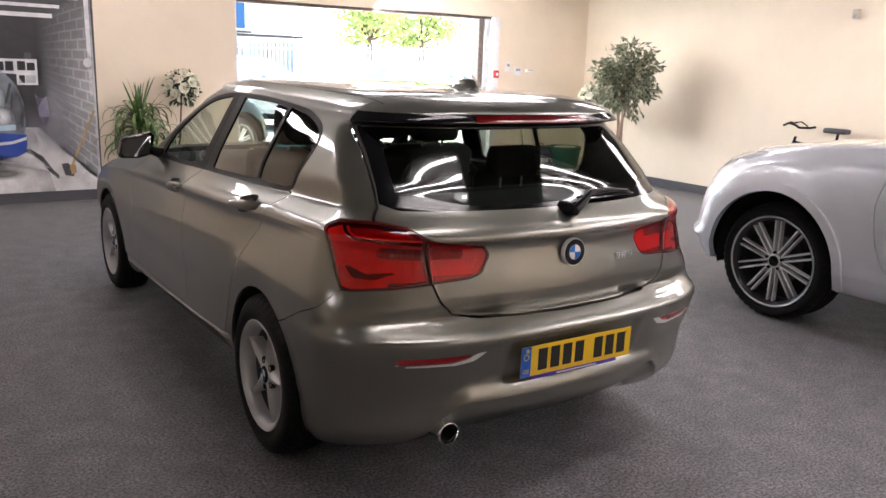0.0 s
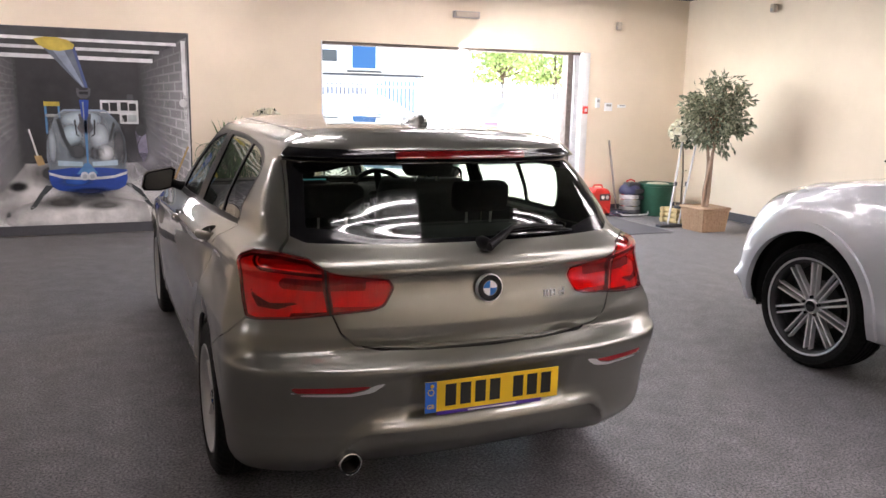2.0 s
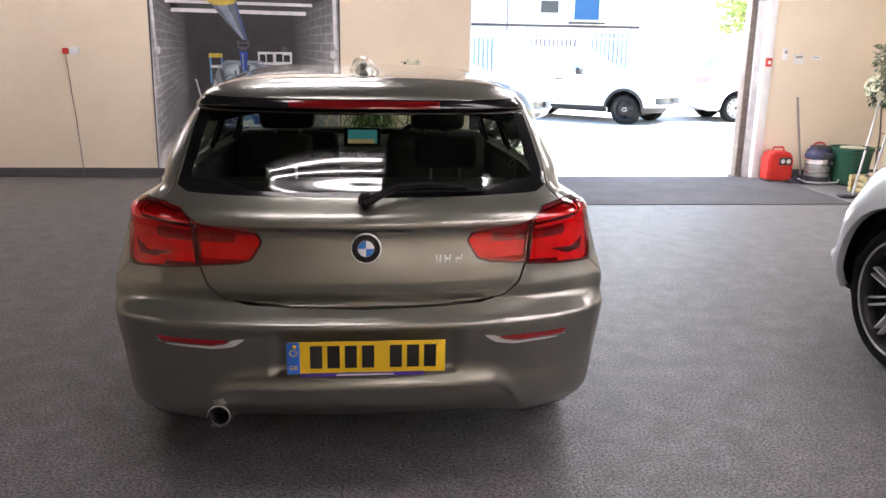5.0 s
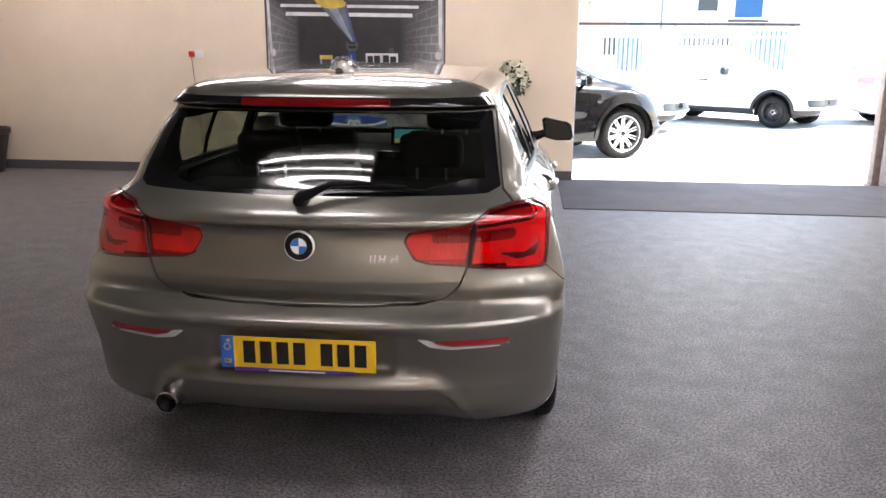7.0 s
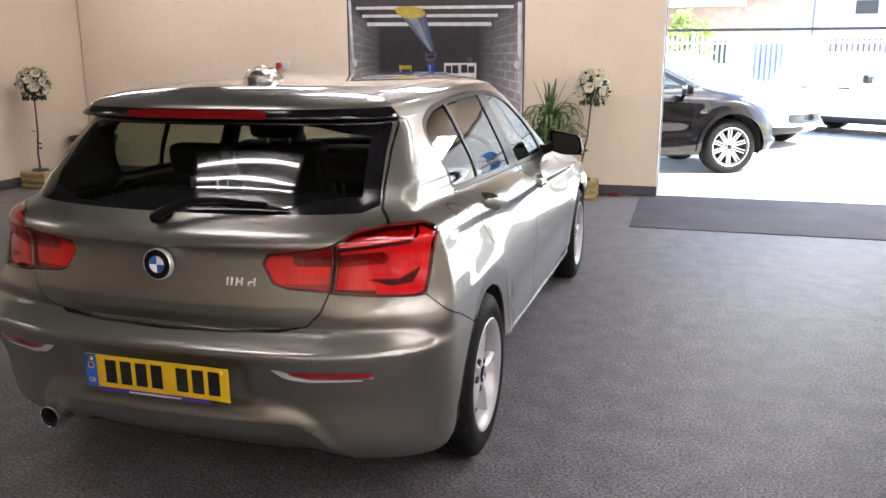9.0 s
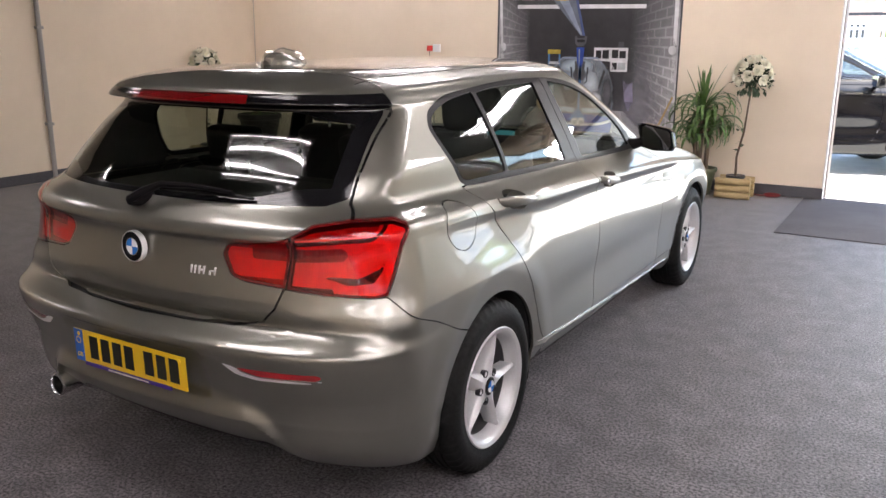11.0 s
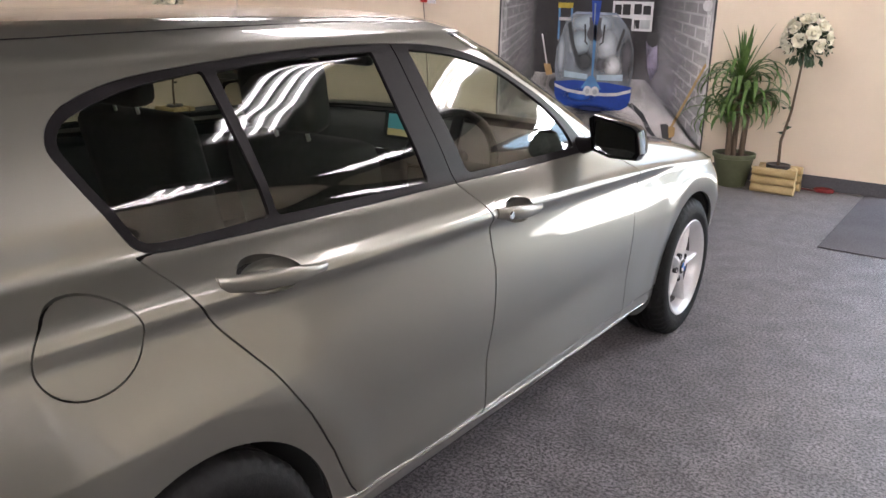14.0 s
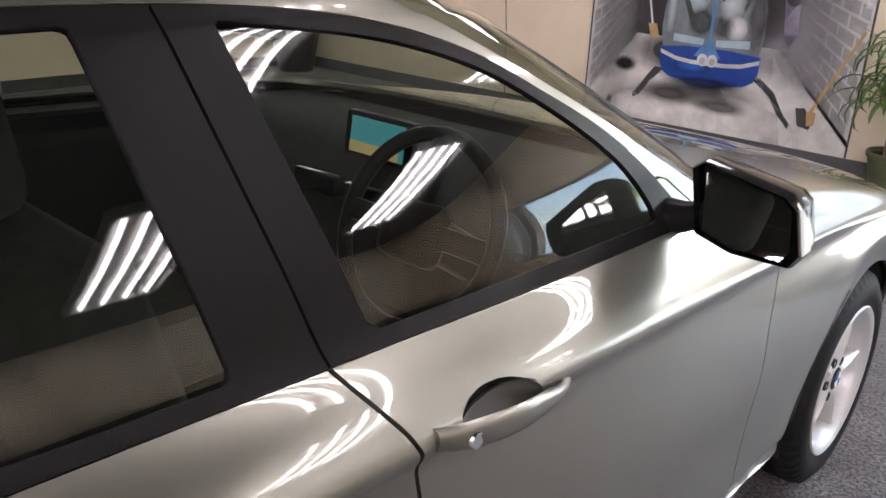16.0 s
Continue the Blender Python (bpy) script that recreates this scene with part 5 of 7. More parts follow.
for x, y, z in ((5.328, YB - 0.03, 2.52), (XR - 0.05, 2.16, 2.16), (XR - 0.06, 4.62, 2.68)):
    t = thing("wall_sensor", "small beige alarm sensor on the cream wall", "sensor", pose(x, y, z))
    part("sensor_body", boxed(-0.03, 0.03, -0.035, 0.03, -0.05, 0.05, 0.012), M["beige_plastic"], t)
    part("sensor_lens", boxed(-0.034, 0.02, -0.02, 0.02, -0.04, 0.0, 0.006), M["grey_plastic"], t)
pip = thing("wall_pipe", "grey vertical conduit pipe on the cream wall", "pipe", pose(XL + 0.03, 3.03, 0))
part("pipe_run", tube(bmesh.new(), [(0, 0, 0.02), (0, 0, H)], 0.025, 12), M["grey_plastic"], pip)
for z in (0.6, 1.6, 2.5):
    part("pipe_clip", boxed(-0.03, 0.032, -0.035, 0.035, z, z + 0.03, 0.004), M["grey_plastic"], pip)
crack = thing("corner_cable", "thin pale cable running down the wall corner", "cable", pose(XL + 0.02, YB - 0.012, 0))
part("cable_run", tube(bmesh.new(), [(0.0, 0, H), (0.01, 0, 1.8), (0.0, 0, 1.2), (0.012, 0, 0.4)], 0.004, 6), M["grey_plastic"], crack)
coil = thing("extension_lead", "coiled red extension lead on the carpet by the skirting", "cable", pose(0.82, 6.13, 0.012))
part("coil", tube(bmesh.new(), [(0.068 * math.cos(a) * (1 + 0.1 * math.sin(a * 1.7)), 0.05 * math.sin(a), 0.004 + 0.006 * a / 6) for a in np.linspace(0, 25, 110)], 0.006, 6), M["cable_red"], coil)
part("lead_end", tube(bmesh.new(), [(-0.08, 0.01, 0), (-0.16, 0.03, 0), (-0.24, 0.0, 0)], 0.005, 6), M["cable_red"], coil)

# ---- the wall picture: a printed garage scene, flat on the wall ----
MX0, MX1, MZ0, MZ1 = -2.325, -0.228, 0.08, 2.160
mural = thing("wall_mural", "printed wall mural of a blue helicopter in a brick garage", "mural", pose(MX0, YB - 0.001, MZ0))
MW, MH = MX1 - MX0, MZ1 - MZ0


def ink(name, c, rough=0.5):
    return vary(mat(name, rough=rough), 9.0, tuple(v * 0.8 for v in c), tuple(min(v * 1.15, 1) for v in c), patch=(5.0, 0.8))


INK = {"dark": ink("print_charcoal", (0.026, 0.025, 0.028)), "brick": ink("print_brick_grey", (0.082, 0.082, 0.090)), "brick2": ink("print_brick_dark", (0.062, 0.062, 0.068)),
       "floor": ink("print_pale_floor", (0.78, 0.76, 0.75)), "floor2": ink("print_grey_floor", (0.22, 0.21, 0.21)), "white": ink("print_white", (0.68, 0.68, 0.69)),
       "cloud": ink("print_glass_blue", (0.30, 0.38, 0.46)), "cloud2": ink("print_glass_grey", (0.42, 0.44, 0.46)), "blue": ink("print_blue", (0.015, 0.06, 0.34)),
       "sky": ink("print_light_blue", (0.10, 0.26, 0.52)), "yellow": ink("print_yellow", (0.55, 0.42, 0.06)), "haze": ink("print_pale_blue_grey", (0.26, 0.31, 0.40)),
       "black": ink("print_black", (0.012, 0.012, 0.014)), "tan": ink("print_tan", (0.48, 0.32, 0.14)), "grey": ink("print_mid_grey", (0.042, 0.042, 0.045)), "lilac": ink("print_lilac_grey", (0.30, 0.28, 0.38)),
       "cabin_grey": ink("print_cabin_grey", (0.20, 0.23, 0.26)), "smoke_black": ink("print_smoke_black", (0.05, 0.055, 0.06)), "pale_blue": ink("print_pale_blue", (0.42, 0.55, 0.64)),
       "blade_grey": ink("print_blade_grey", (0.13, 0.15, 0.19)), "blade_blue": ink("print_blade_blue", (0.06, 0.09, 0.22))}


def fading_ink(name, dark, pale, near, far):
    """Ink that darkens from the near edge of a printed wall to its far end, and towards its top."""
    m = ink(name, pale)
    nt = m.node_tree
    bs = nt.nodes["Principled BSDF"]
    col = bs.inputs["Base Color"].links[0].from_socket
    co = nt.nodes.new("ShaderNodeTexCoord")
    sp = nt.nodes.new("ShaderNodeSeparateXYZ")
    nt.links.new(co.outputs["Object"], sp.inputs["Vector"])
    mx = node(m, "ShaderNodeMapRange", From_Min=far / 100 * MW, From_Max=near / 100 * MW)
    mz = node(m, "ShaderNodeMapRange", From_Min=0.97 * MH, From_Max=0.42 * MH, To_Min=0.12)
    nt.links.new(sp.outputs["X"], mx.inputs["Value"])
    nt.links.new(sp.outputs["Z"], mz.inputs["Value"])
    ml = nt.nodes.new("ShaderNodeMath")
    ml.operation = "MULTIPLY"
    nt.links.new(mx.outputs["Result"], ml.inputs[0])
    nt.links.new(mz.outputs["Result"], ml.inputs[1])
    mix = nt.nodes.new("ShaderNodeMix")
    mix.data_type = "RGBA"
    mix.inputs["A"].default_value = (*dark, 1)
    nt.links.new(ml.outputs[0], mix.inputs["Factor"])
    nt.links.new(col, mix.inputs["B"])
    nt.links.new(mix.outputs["Result"], bs.inputs["Base Color"])
    return m


for side, near, far in (("left", 0, 20), ("right", 100, 76)):
    INK["mortar_" + side] = fading_ink("print_mortar_" + side, (0.035, 0.034, 0.037), (0.74, 0.73, 0.75), near, far)
    INK["bricks_" + side] = fading_ink("print_bricks_" + side, (0.030, 0.029, 0.032), (0.46, 0.455, 0.47), near, far)


def lay(a):
    """The print's vanishing point lies a little left of the sheet's middle."""
    return a - 4.0 * min(1.0, max(0.0, (a - 4) / 14), max(0.0, (98 - a) / 10)) if 4 < a < 98 else a


def printed(name, pts, colour, layer):
    """A printed shape; pts in hundredths of the picture's width and height from its lower left."""
    bm = bmesh.new()
    vs = [bm.verts.new((lay(a) / 100 * MW, -0.002 - 0.0008 * layer, b / 100 * MH)) for a, b in pts]
    f = bm.faces.new(vs)
    if f.normal.dot(Vector((0, -1, 0))) < 0:
        f.normal_flip()
    bm.normal_update()
    bmesh.ops.recalc_face_normals(bm, faces=bm.faces)
    for f in bm.faces:
        if f.normal.y > 0:
            f.normal_flip()
    return part(name, bm, INK[colour], mural, smooth=False)


def tri(bm, a, b, layer):
    return bm.verts.new((lay(a) / 100 * MW, -0.002 - 0.0008 * layer, b / 100 * MH))


part("print_sheet", boxed(0, MW, -0.002, 0.0, 0, MH), INK["dark"], mural, smooth=False)
printed("printed_ceiling", [(0.5, 99.5), (99.5, 99.5), (86, 85), (14, 86)], "grey", 1)
printed("printed_back_wall", [(22, 86), (80, 86), (80, 34), (22, 34)], "dark", 1)
printed("printed_left_wall", [(1, 98), (22, 86), (24, 32), (0.5, 7)], "mortar_left", 1)
printed("printed_right_wall", [(99, 98), (80, 86), (77, 32), (99.5, 5)], "mortar_right", 1)
printed("printed_floor", [(0.5, 0.5), (0.5, 9), (24, 33), (77, 33), (99.5, 7), (99.5, 0.5)], "floor", 1)
# printed bricks, joined per wall
for nm, far, near in (("printed_bricks_left", (23, 84, 35), (1.5, 97, 9)), ("printed_bricks_right", (79, 84, 35), (98.5, 97, 7))):
    bm = bmesh.new()
    rnd = random.Random(3)
    rows, cols = 17, 6
    for r in range(rows):
        for c in range(-1, cols):
            s0, s1 = (c + 0.5 * (r % 2)) / cols, (c + 0.5 * (r % 2) + 0.9) / cols
            s0, s1 = max(s0, 0.0), min(s1, 1.0)
            if s1 - s0 < 0.03:
                continue
            t0, t1 = r / rows + 0.004, (r + 0.86) / rows
            q = []
            for s, t in ((s0, t0), (s1, t0), (s1, t1), (s0, t1)):
                s = s ** 1.35
                lo, hi = far[2] + (near[2] - far[2]) * s, far[1] + (near[1] - far[1]) * s
                q.append(tri(bm, far[0] + (near[0] - far[0]) * s, lo + (hi - lo) * t, 2))
            f = bm.faces.new(q)
            f.normal_update()
            if f.normal.y > 0:
                f.normal_flip()
    tagged(part(nm, bm, INK["bricks_left" if "left" in nm else "bricks_right"], mural, smooth=False), kind="stuff")
for a0, a1, b, w in ((6, 95, 95.5, 1.6), (11, 89, 91.2, 1.6), (15, 86, 87.0, 2.0)):
    printed("printed_ceiling_slat", [(a0, b), (a1, b - 0.8), (a1, b - 0.8 - w), (a0, b - w)], "white", 3)
printed("printed_pipe", [(0.8, 99), (2.4, 99), (4.4, 48), (3.0, 48)], "white", 3)
printed("printed_pipe", [(96.6, 96), (98.2, 96), (98.2, 48), (97.0, 48)], "white", 3)
printed("printed_pipe_bracket", ellipse(4.4, 65, 1.4, 2.2, 14), "white", 4)
printed("printed_pipe_bracket", ellipse(96.8, 64, 1.4, 2.2, 14), "white", 4)
# helicopter
def soft_ink(name, c, cx, cy, rx, ry, core, peak):
    """Ink that thins out towards the rim of an oval (hundredths of the picture)."""
    m = ink(name, c)
    nt = m.node_tree
    bs = nt.nodes["Principled BSDF"]
    co = nt.nodes.new("ShaderNodeTexCoord")
    mp = node(m, "ShaderNodeMapping")
    sx, sz = 100 / MW / rx, 100 / MH / ry
    mp.inputs["Scale"].default_value = (sx, 0, sz)
    mp.inputs["Location"].default_value = (-lay(cx) / 100 * MW * sx, 0, -cy / 100 * MH * sz)
    ln = nt.nodes.new("ShaderNodeVectorMath")
    ln.operation = "LENGTH"
    mr = node(m, "ShaderNodeMapRange", From_Min=core, From_Max=1.0, To_Min=peak, To_Max=0.0)
    mr.interpolation_type = "SMOOTHSTEP"
    nt.links.new(co.outputs["Object"], mp.inputs["Vector"])
    nt.links.new(mp.outputs["Vector"], ln.inputs[0])
    nt.links.new(ln.outputs["Value"], mr.inputs["Value"])
    nt.links.new(mr.outputs["Result"], bs.inputs["Alpha"])
    return m


def soft(name, cx, cy, rx, ry, c, layer, core=0.1, peak=1.0):
    INK[name] = soft_ink(name + "_ink", c, cx, cy, rx, ry, core, peak)
    printed(name, ellipse(cx, cy, rx, ry, 28), name, layer)


printed("printed_skid", [(38, 21.5), (36, 21), (31, 15.5), (27.6, 10.6), (25.4, 9.6), (25.0, 11.4), (26.4, 12.4), (29.6, 17.5), (33, 22)], "smoke_black", 4)
printed("printed_skid", [(68, 21), (70.5, 21.5), (76, 17.5), (80, 11.5), (82.4, 9.4), (84.0, 7.6), (84.4, 9.4), (81.6, 12.6), (77.6, 19), (72, 23)], "smoke_black", 4)
soft("printed_wall_smoke", 15, 40, 16, 40, (0.30, 0.30, 0.32), 3, 0.0, peak=0.4)
soft("printed_wall_smoke_far", 88, 40, 13, 42, (0.30, 0.30, 0.33), 3, 0.0, peak=0.4)
soft("printed_floor_smoke", 78, 30, 16, 12, (0.34, 0.34, 0.37), 3, 0.0, peak=0.4)
soft("printed_floor_shade", 48, 28, 32, 11, (0.06, 0.058, 0.06), 2, 0.3)
soft("printed_floor_scuff", 54, 16, 26, 6, (0.10, 0.098, 0.10), 3, 0.0, peak=0.8)
soft("printed_floor_light", 50, 6, 52, 14, (0.84, 0.82, 0.81), 3, 0.2)
CABIN = [(36.5, 50), (38.5, 56), (42.5, 59), (48, 60), (58, 60), (64, 58), (68.5, 53), (71, 45), (71.5, 36), (70, 27), (66, 21), (39, 21), (35.5, 27), (34, 36), (34.5, 44)]
printed("printed_cabin", CABIN, "cabin_grey", 4)
soft("printed_cabin_edge", 68, 42, 5, 16, (0.10, 0.10, 0.11), 5, 0.1)
soft("printed_cabin_side", 37, 42, 3, 15, (0.50, 0.56, 0.62), 5, 0.0)
soft("printed_cabin_top", 51, 55, 14, 7, (0.44, 0.52, 0.58), 5, 0.2)
soft("printed_glass_light", 46, 47, 8, 9, (0.52, 0.63, 0.70), 6, 0.0)
soft("printed_glass_haze", 59, 46, 8, 12, (0.48, 0.53, 0.57), 6, 0.0)
soft("printed_cabin_glow", 61.5, 38, 6, 7, (0.78, 0.80, 0.82), 7, 0.0)
soft("printed_cabin_seat", 48.5, 39, 6, 6, (0.07, 0.075, 0.08), 7, 0.3)
soft("printed_cabin_seat_far", 56.5, 38, 5, 4.5, (0.10, 0.10, 0.11), 7, 0.2)
printed("printed_cabin_frame", [(39.4, 55), (41.0, 56), (43.4, 46), (47.4, 37.5), (45.4, 37), (41.6, 45.5)], "smoke_black", 8)
printed("printed_cabin_frame", [(66.6, 53), (65.6, 54), (63.0, 44.5), (63.9, 44)], "grey", 8)
printed("printed_cabin_frame", [(38, 56.2), (43, 59.2), (62, 59.2), (67.4, 54.6), (62, 60.2), (43, 60.2)], "haze", 8)
printed("printed_panel_bar", [(39, 34.5), (50.5, 33.6), (50.5, 31.4), (39, 31.8)], "pale_blue", 8)
printed("printed_panel_bar", [(55, 33.6), (67, 34.5), (67, 31.8), (55, 31.4)], "pale_blue", 8)
printed("printed_nose", [(34.4, 29.5), (44, 30.6), (60, 30.6), (71.4, 29.5), (71.2, 24), (70, 21), (67, 19.2), (58, 18.2), (47, 18.2), (39, 19.2), (36, 21), (34.8, 24)], "blue", 8)
soft("printed_nose_sheen", 47, 24, 11, 4, (0.03, 0.13, 0.52), 9, 0.1)
soft("printed_nose_shade", 53, 18.6, 16, 2.6, (0.01, 0.02, 0.10), 9, 0.1)
printed("printed_nose_stripe", [(34.6, 28.6), (41, 26.6), (47, 26), (59, 26), (65, 26.6), (71.2, 28.6), (71.2, 27.2), (65, 25.2), (59, 24.6), (47, 24.6), (41, 25.2), (34.8, 27.2)], "white", 10)
printed("printed_nose_peak", [(51.4, 33), (53.6, 33), (57.5, 27.4), (47.5, 27.4)], "sky", 11)
for a in (51.0, 54.6):
    printed("printed_lamp", ellipse(a, 26.4, 2.0, 2.2, 16), "white", 12)
    printed("printed_lamp_eye", ellipse(a, 26.2, 1.1, 1.2, 12), "cloud2", 13)
printed("printed_mast", [(51.9, 62), (53.7, 62), (53.2, 32), (52.4, 32)], "sky", 10)
printed("printed_mast_top", [(50.4, 65), (54.8, 65), (54.0, 55), (51.2, 55)], "blue", 11)
printed("printed_mast_shine", [(51.6, 64), (52.4, 64), (52.4, 55), (52.0, 55)], "haze", 12)
printed("printed_rotor_hub", [(49.2, 70.5), (50.2, 71), (50.8, 69.8), (54.4, 69.8), (55, 71), (56, 70.5), (55.6, 67), (54, 65.6), (51, 65.6), (49.6, 67)], "brick", 11)
printed("printed_hub_gap", [(50.4, 69), (54.8, 69), (54.6, 67.6), (50.6, 67.6)], "black", 12)
for a, sgn in ((47.8, 1), (57.0, -1)):
    printed("printed_linkage", [(a - 0.4, 55), (a + 0.4, 55), (a + 0.5 * sgn + 0.4, 48), (a + 0.5 * sgn - 0.2, 47.6)], "black", 10)
    printed("printed_linkage", [(a, 47.6), (a + 1.8 * sgn, 46.2), (a + 1.8 * sgn, 47), (a + 0.2, 48.2)], "black", 10)
printed("printed_gearbox", [(49.6, 58), (55.6, 58), (55.2, 54), (56.4, 50.5), (54.6, 48.2), (50.6, 48.2), (48.8, 50.5), (50, 54)], "brick", 10)
printed("printed_gearbox_dark", [(50.4, 56.5), (51.6, 56.5), (51.4, 50), (50.2, 51)], "smoke_black", 12)
printed("printed_gearbox_dark", [(53.8, 56.5), (55, 56.5), (55.2, 51), (53.8, 50)], "smoke_black", 12)
printed("printed_blade", [(34, 92), (49.5, 91), (54.6, 71), (52.4, 71), (47, 77)], "blade_grey", 9)
printed("printed_blade_edge", [(48.4, 91), (49.8, 91), (54.8, 71), (53.4, 71)], "blade_blue", 10)
printed("printed_blade_sheen", [(38, 91.6), (44, 91.2), (53.0, 71.6), (52.4, 71.4), (48, 77)], "haze", 10)
printed("printed_blade_tip", [(31.5, 94), (36, 95.2), (42, 95.2), (47, 94), (49.8, 91.8), (49, 89.8), (43, 88.6), (38, 89), (34, 91)], "yellow", 11)
# clutter in the printed garage
printed("printed_ladder_top", [(34.2, 63.8), (41.4, 63.8), (41.4, 61.6), (34.2, 61.6)], "yellow", 4)
printed("printed_ladder_step", [(34.8, 57.6), (41, 57.6), (41, 56.2), (34.8, 56.2)], "white", 4)
printed("printed_ladder_side", [(34.4, 61.6), (35.4, 61.6), (35.6, 48), (34.6, 48)], "sky", 4)
printed("printed_ladder_side", [(40.4, 61.6), (41.4, 61.6), (41.4, 55), (40.6, 55)], "sky", 4)
printed("printed_shelf", [(60, 65), (78, 65), (78, 53), (69, 53), (69, 58), (60, 58.5)], "white", 4)
for a0, a1, b0, b1 in ((61, 64, 59.5, 63.6), (64.6, 68, 59.5, 63.8), (69.6, 73, 59.8, 64), (73.6, 77, 59.8, 63.4), (70, 72.5, 54, 57.5)):
    printed("printed_shelf_gap", [(a0, b0), (a1, b0), (a1, b1), (a0, b1)], "black", 5)
printed("printed_shelf_box", [(72.8, 54), (77, 54), (77, 57.6), (72.8, 57.6)], "cloud2", 5)
printed("printed_tin", [(72.5, 65), (76, 65), (75.6, 68), (73, 68)], "brick2", 4)
printed("printed_shovel", [(26.5, 50), (27.3, 50), (30.6, 36), (29.8, 36)], "white", 4)
printed("printed_shovel_blade", [(28.4, 37), (31.8, 37), (33.2, 32.5), (30, 31.8)], "tan", 5)
printed("printed_coat", [(76, 49), (81, 49), (82, 38), (79.5, 33), (77.5, 38)], "lilac", 4)
printed("printed_coat_top", ellipse(79, 50, 2.8, 3.2, 14), "grey", 5)
soft("printed_stain", 20.5, 21.5, 6.5, 3.6, (0.012, 0.012, 0.013), 4, 0.15)
soft("printed_stain_streak", 40, 13, 16, 5, (0.10, 0.095, 0.09), 4, 0.0)
soft("printed_stain_streak", 60, 11, 14, 3.5, (0.16, 0.155, 0.15), 4, 0.0)
soft("printed_haze", 84, 33, 15, 22, (0.46, 0.44, 0.50), 4, 0.0, peak=0.4)
soft("printed_haze_low", 12, 22, 14, 26, (0.34, 0.335, 0.35), 4, 0.0, peak=0.4)
printed("printed_stain", [(12.5, 6.5), (14, 9), (16, 8), (15, 6)], "black", 4)
printed("printed_broom_stick", [(88.6, 12), (89.6, 12.4), (98.6, 41), (97.8, 41.4)], "tan", 5)
printed("printed_broom_head", [(85.6, 15), (88.4, 15.5), (90.6, 11.4), (90, 8.6), (87, 9.4)], "brick2", 5)
printed("printed_broom_head", [(88.8, 14.5), (91, 14.6), (91, 10.6), (89.4, 9.6)], "tan", 6)
for a0, b0, a1, b1 in ((0, 0, 100, 0.5), (0, 99.5, 100, 100), (0, 0, 0.5, 100), (99.5, 0, 100, 100)):
    printed("print_edge", [(a0, b0), (a1, b0), (a1, b1), (a0, b1)], "brick2", 6)

# ---- potted plants and loose things ----
def leaf(bm, base, d, length, width, rnd, fold=0.25):
    """One pointed leaf, folded along its rib."""
    d = Vector(d).normalized()
    side = d.cross(Vector((rnd.uniform(-1, 1), rnd.uniform(-1, 1), rnd.uniform(-0.3, 1)))).normalized()
    up = side.cross(d)
    b = Vector(base)
    p0 = bm.verts.new(b)
    p1 = bm.verts.new(b + d * length * 0.45 + side * width * 0.5 + up * width * fold)
    p2 = bm.verts.new(b + d * length - up * length * 0.08)
    p3 = bm.verts.new(b + d * length * 0.45 - side * width * 0.5 + up * width * fold)
    p4 = bm.verts.new(b + d * length * 0.5)
    bm.faces.new((p0, p1, p4))
    bm.faces.new((p1, p2, p4))
    bm.faces.new((p0, p4, p3))
    bm.faces.new((p4, p2, p3))


def strap(bm, base, heading, lift, length, width, droop, rnd):
    """A long arching strap leaf."""
    h = Vector((math.cos(heading), math.sin(heading), 0))
    side = Vector((-h.y, h.x, 0))
    p = Vector(base)
    ang = lift
    prev = None
    n = 9
    for k in range(n + 1):
        f = k / n
        w = width * (0.55 + 0.9 * f) * (1 - f) ** 0.55 if f < 1 else 0
        w = max(w, 0.0015)
        up = Vector((-h.x * math.sin(ang), -h.y * math.sin(ang), math.cos(ang)))
        row = [bm.verts.new(p + side * w + up * w * 0.35), bm.verts.new(p), bm.verts.new(p - side * w + up * w * 0.35)]
        if prev:
            bm.faces.new((prev[0], row[0], row[1], prev[1]))
            bm.faces.new((prev[1], row[1], row[2], prev[2]))
        prev = row
        p = p + (h * math.cos(ang) + Vector((0, 0, 1)) * math.sin(ang)) * length / n
        ang -= droop / n * (0.4 + 1.4 * f)


def round_pot(parent, r0, r1, h, material, name="pot", soil=True):
    p = part(name, lathe(bmesh.new(), [(0.0, 0.0), (r0 * 0.96, 0.0), (r0, 0.012), (r1 * 0.96, h * 0.86), (r1 * 1.04, h * 0.88), (r1 * 1.05, h * 0.985), (r1 * 1.03, h), (r1 * 0.95, h), (r1 * 0.92, h * 0.9), (r0 * 0.9, 0.02)], 40), material, parent)
    if soil:
        part("soil", lathe(bmesh.new(), [(0.0, h * 0.91), (r1 * 0.5, h * 0.915), (r1 * 0.94, h * 0.90)], 28), M["soil"], parent)
    return p


def log_planter(parent, s=0.30, rows=3, r=0.034):
    """A square box of stacked half-round logs."""
    for k in range(rows):
        z = r + k * 2 * r * 0.98
        for sy in (-1, 1):
            part("log", tube(bmesh.new(), [(-s / 2 - 0.025, sy * (s / 2 - r), z), (s / 2 + 0.025, sy * (s / 2 - r), z)], r, 12), M["log"], parent)
        for sx in (-1, 1):
            part("log", tube(bmesh.new(), [(sx * (s / 2 - r), -s / 2 + 2 * r, z), (sx * (s / 2 - r), s / 2 - 2 * r, z)], r, 12), M["log"], parent)
    part("soil", boxed(-s / 2 + r, s / 2 - r, -s / 2 + r, s / 2 - r, 0.01, rows * 2 * r * 0.94), M["soil"], parent, smooth=False)


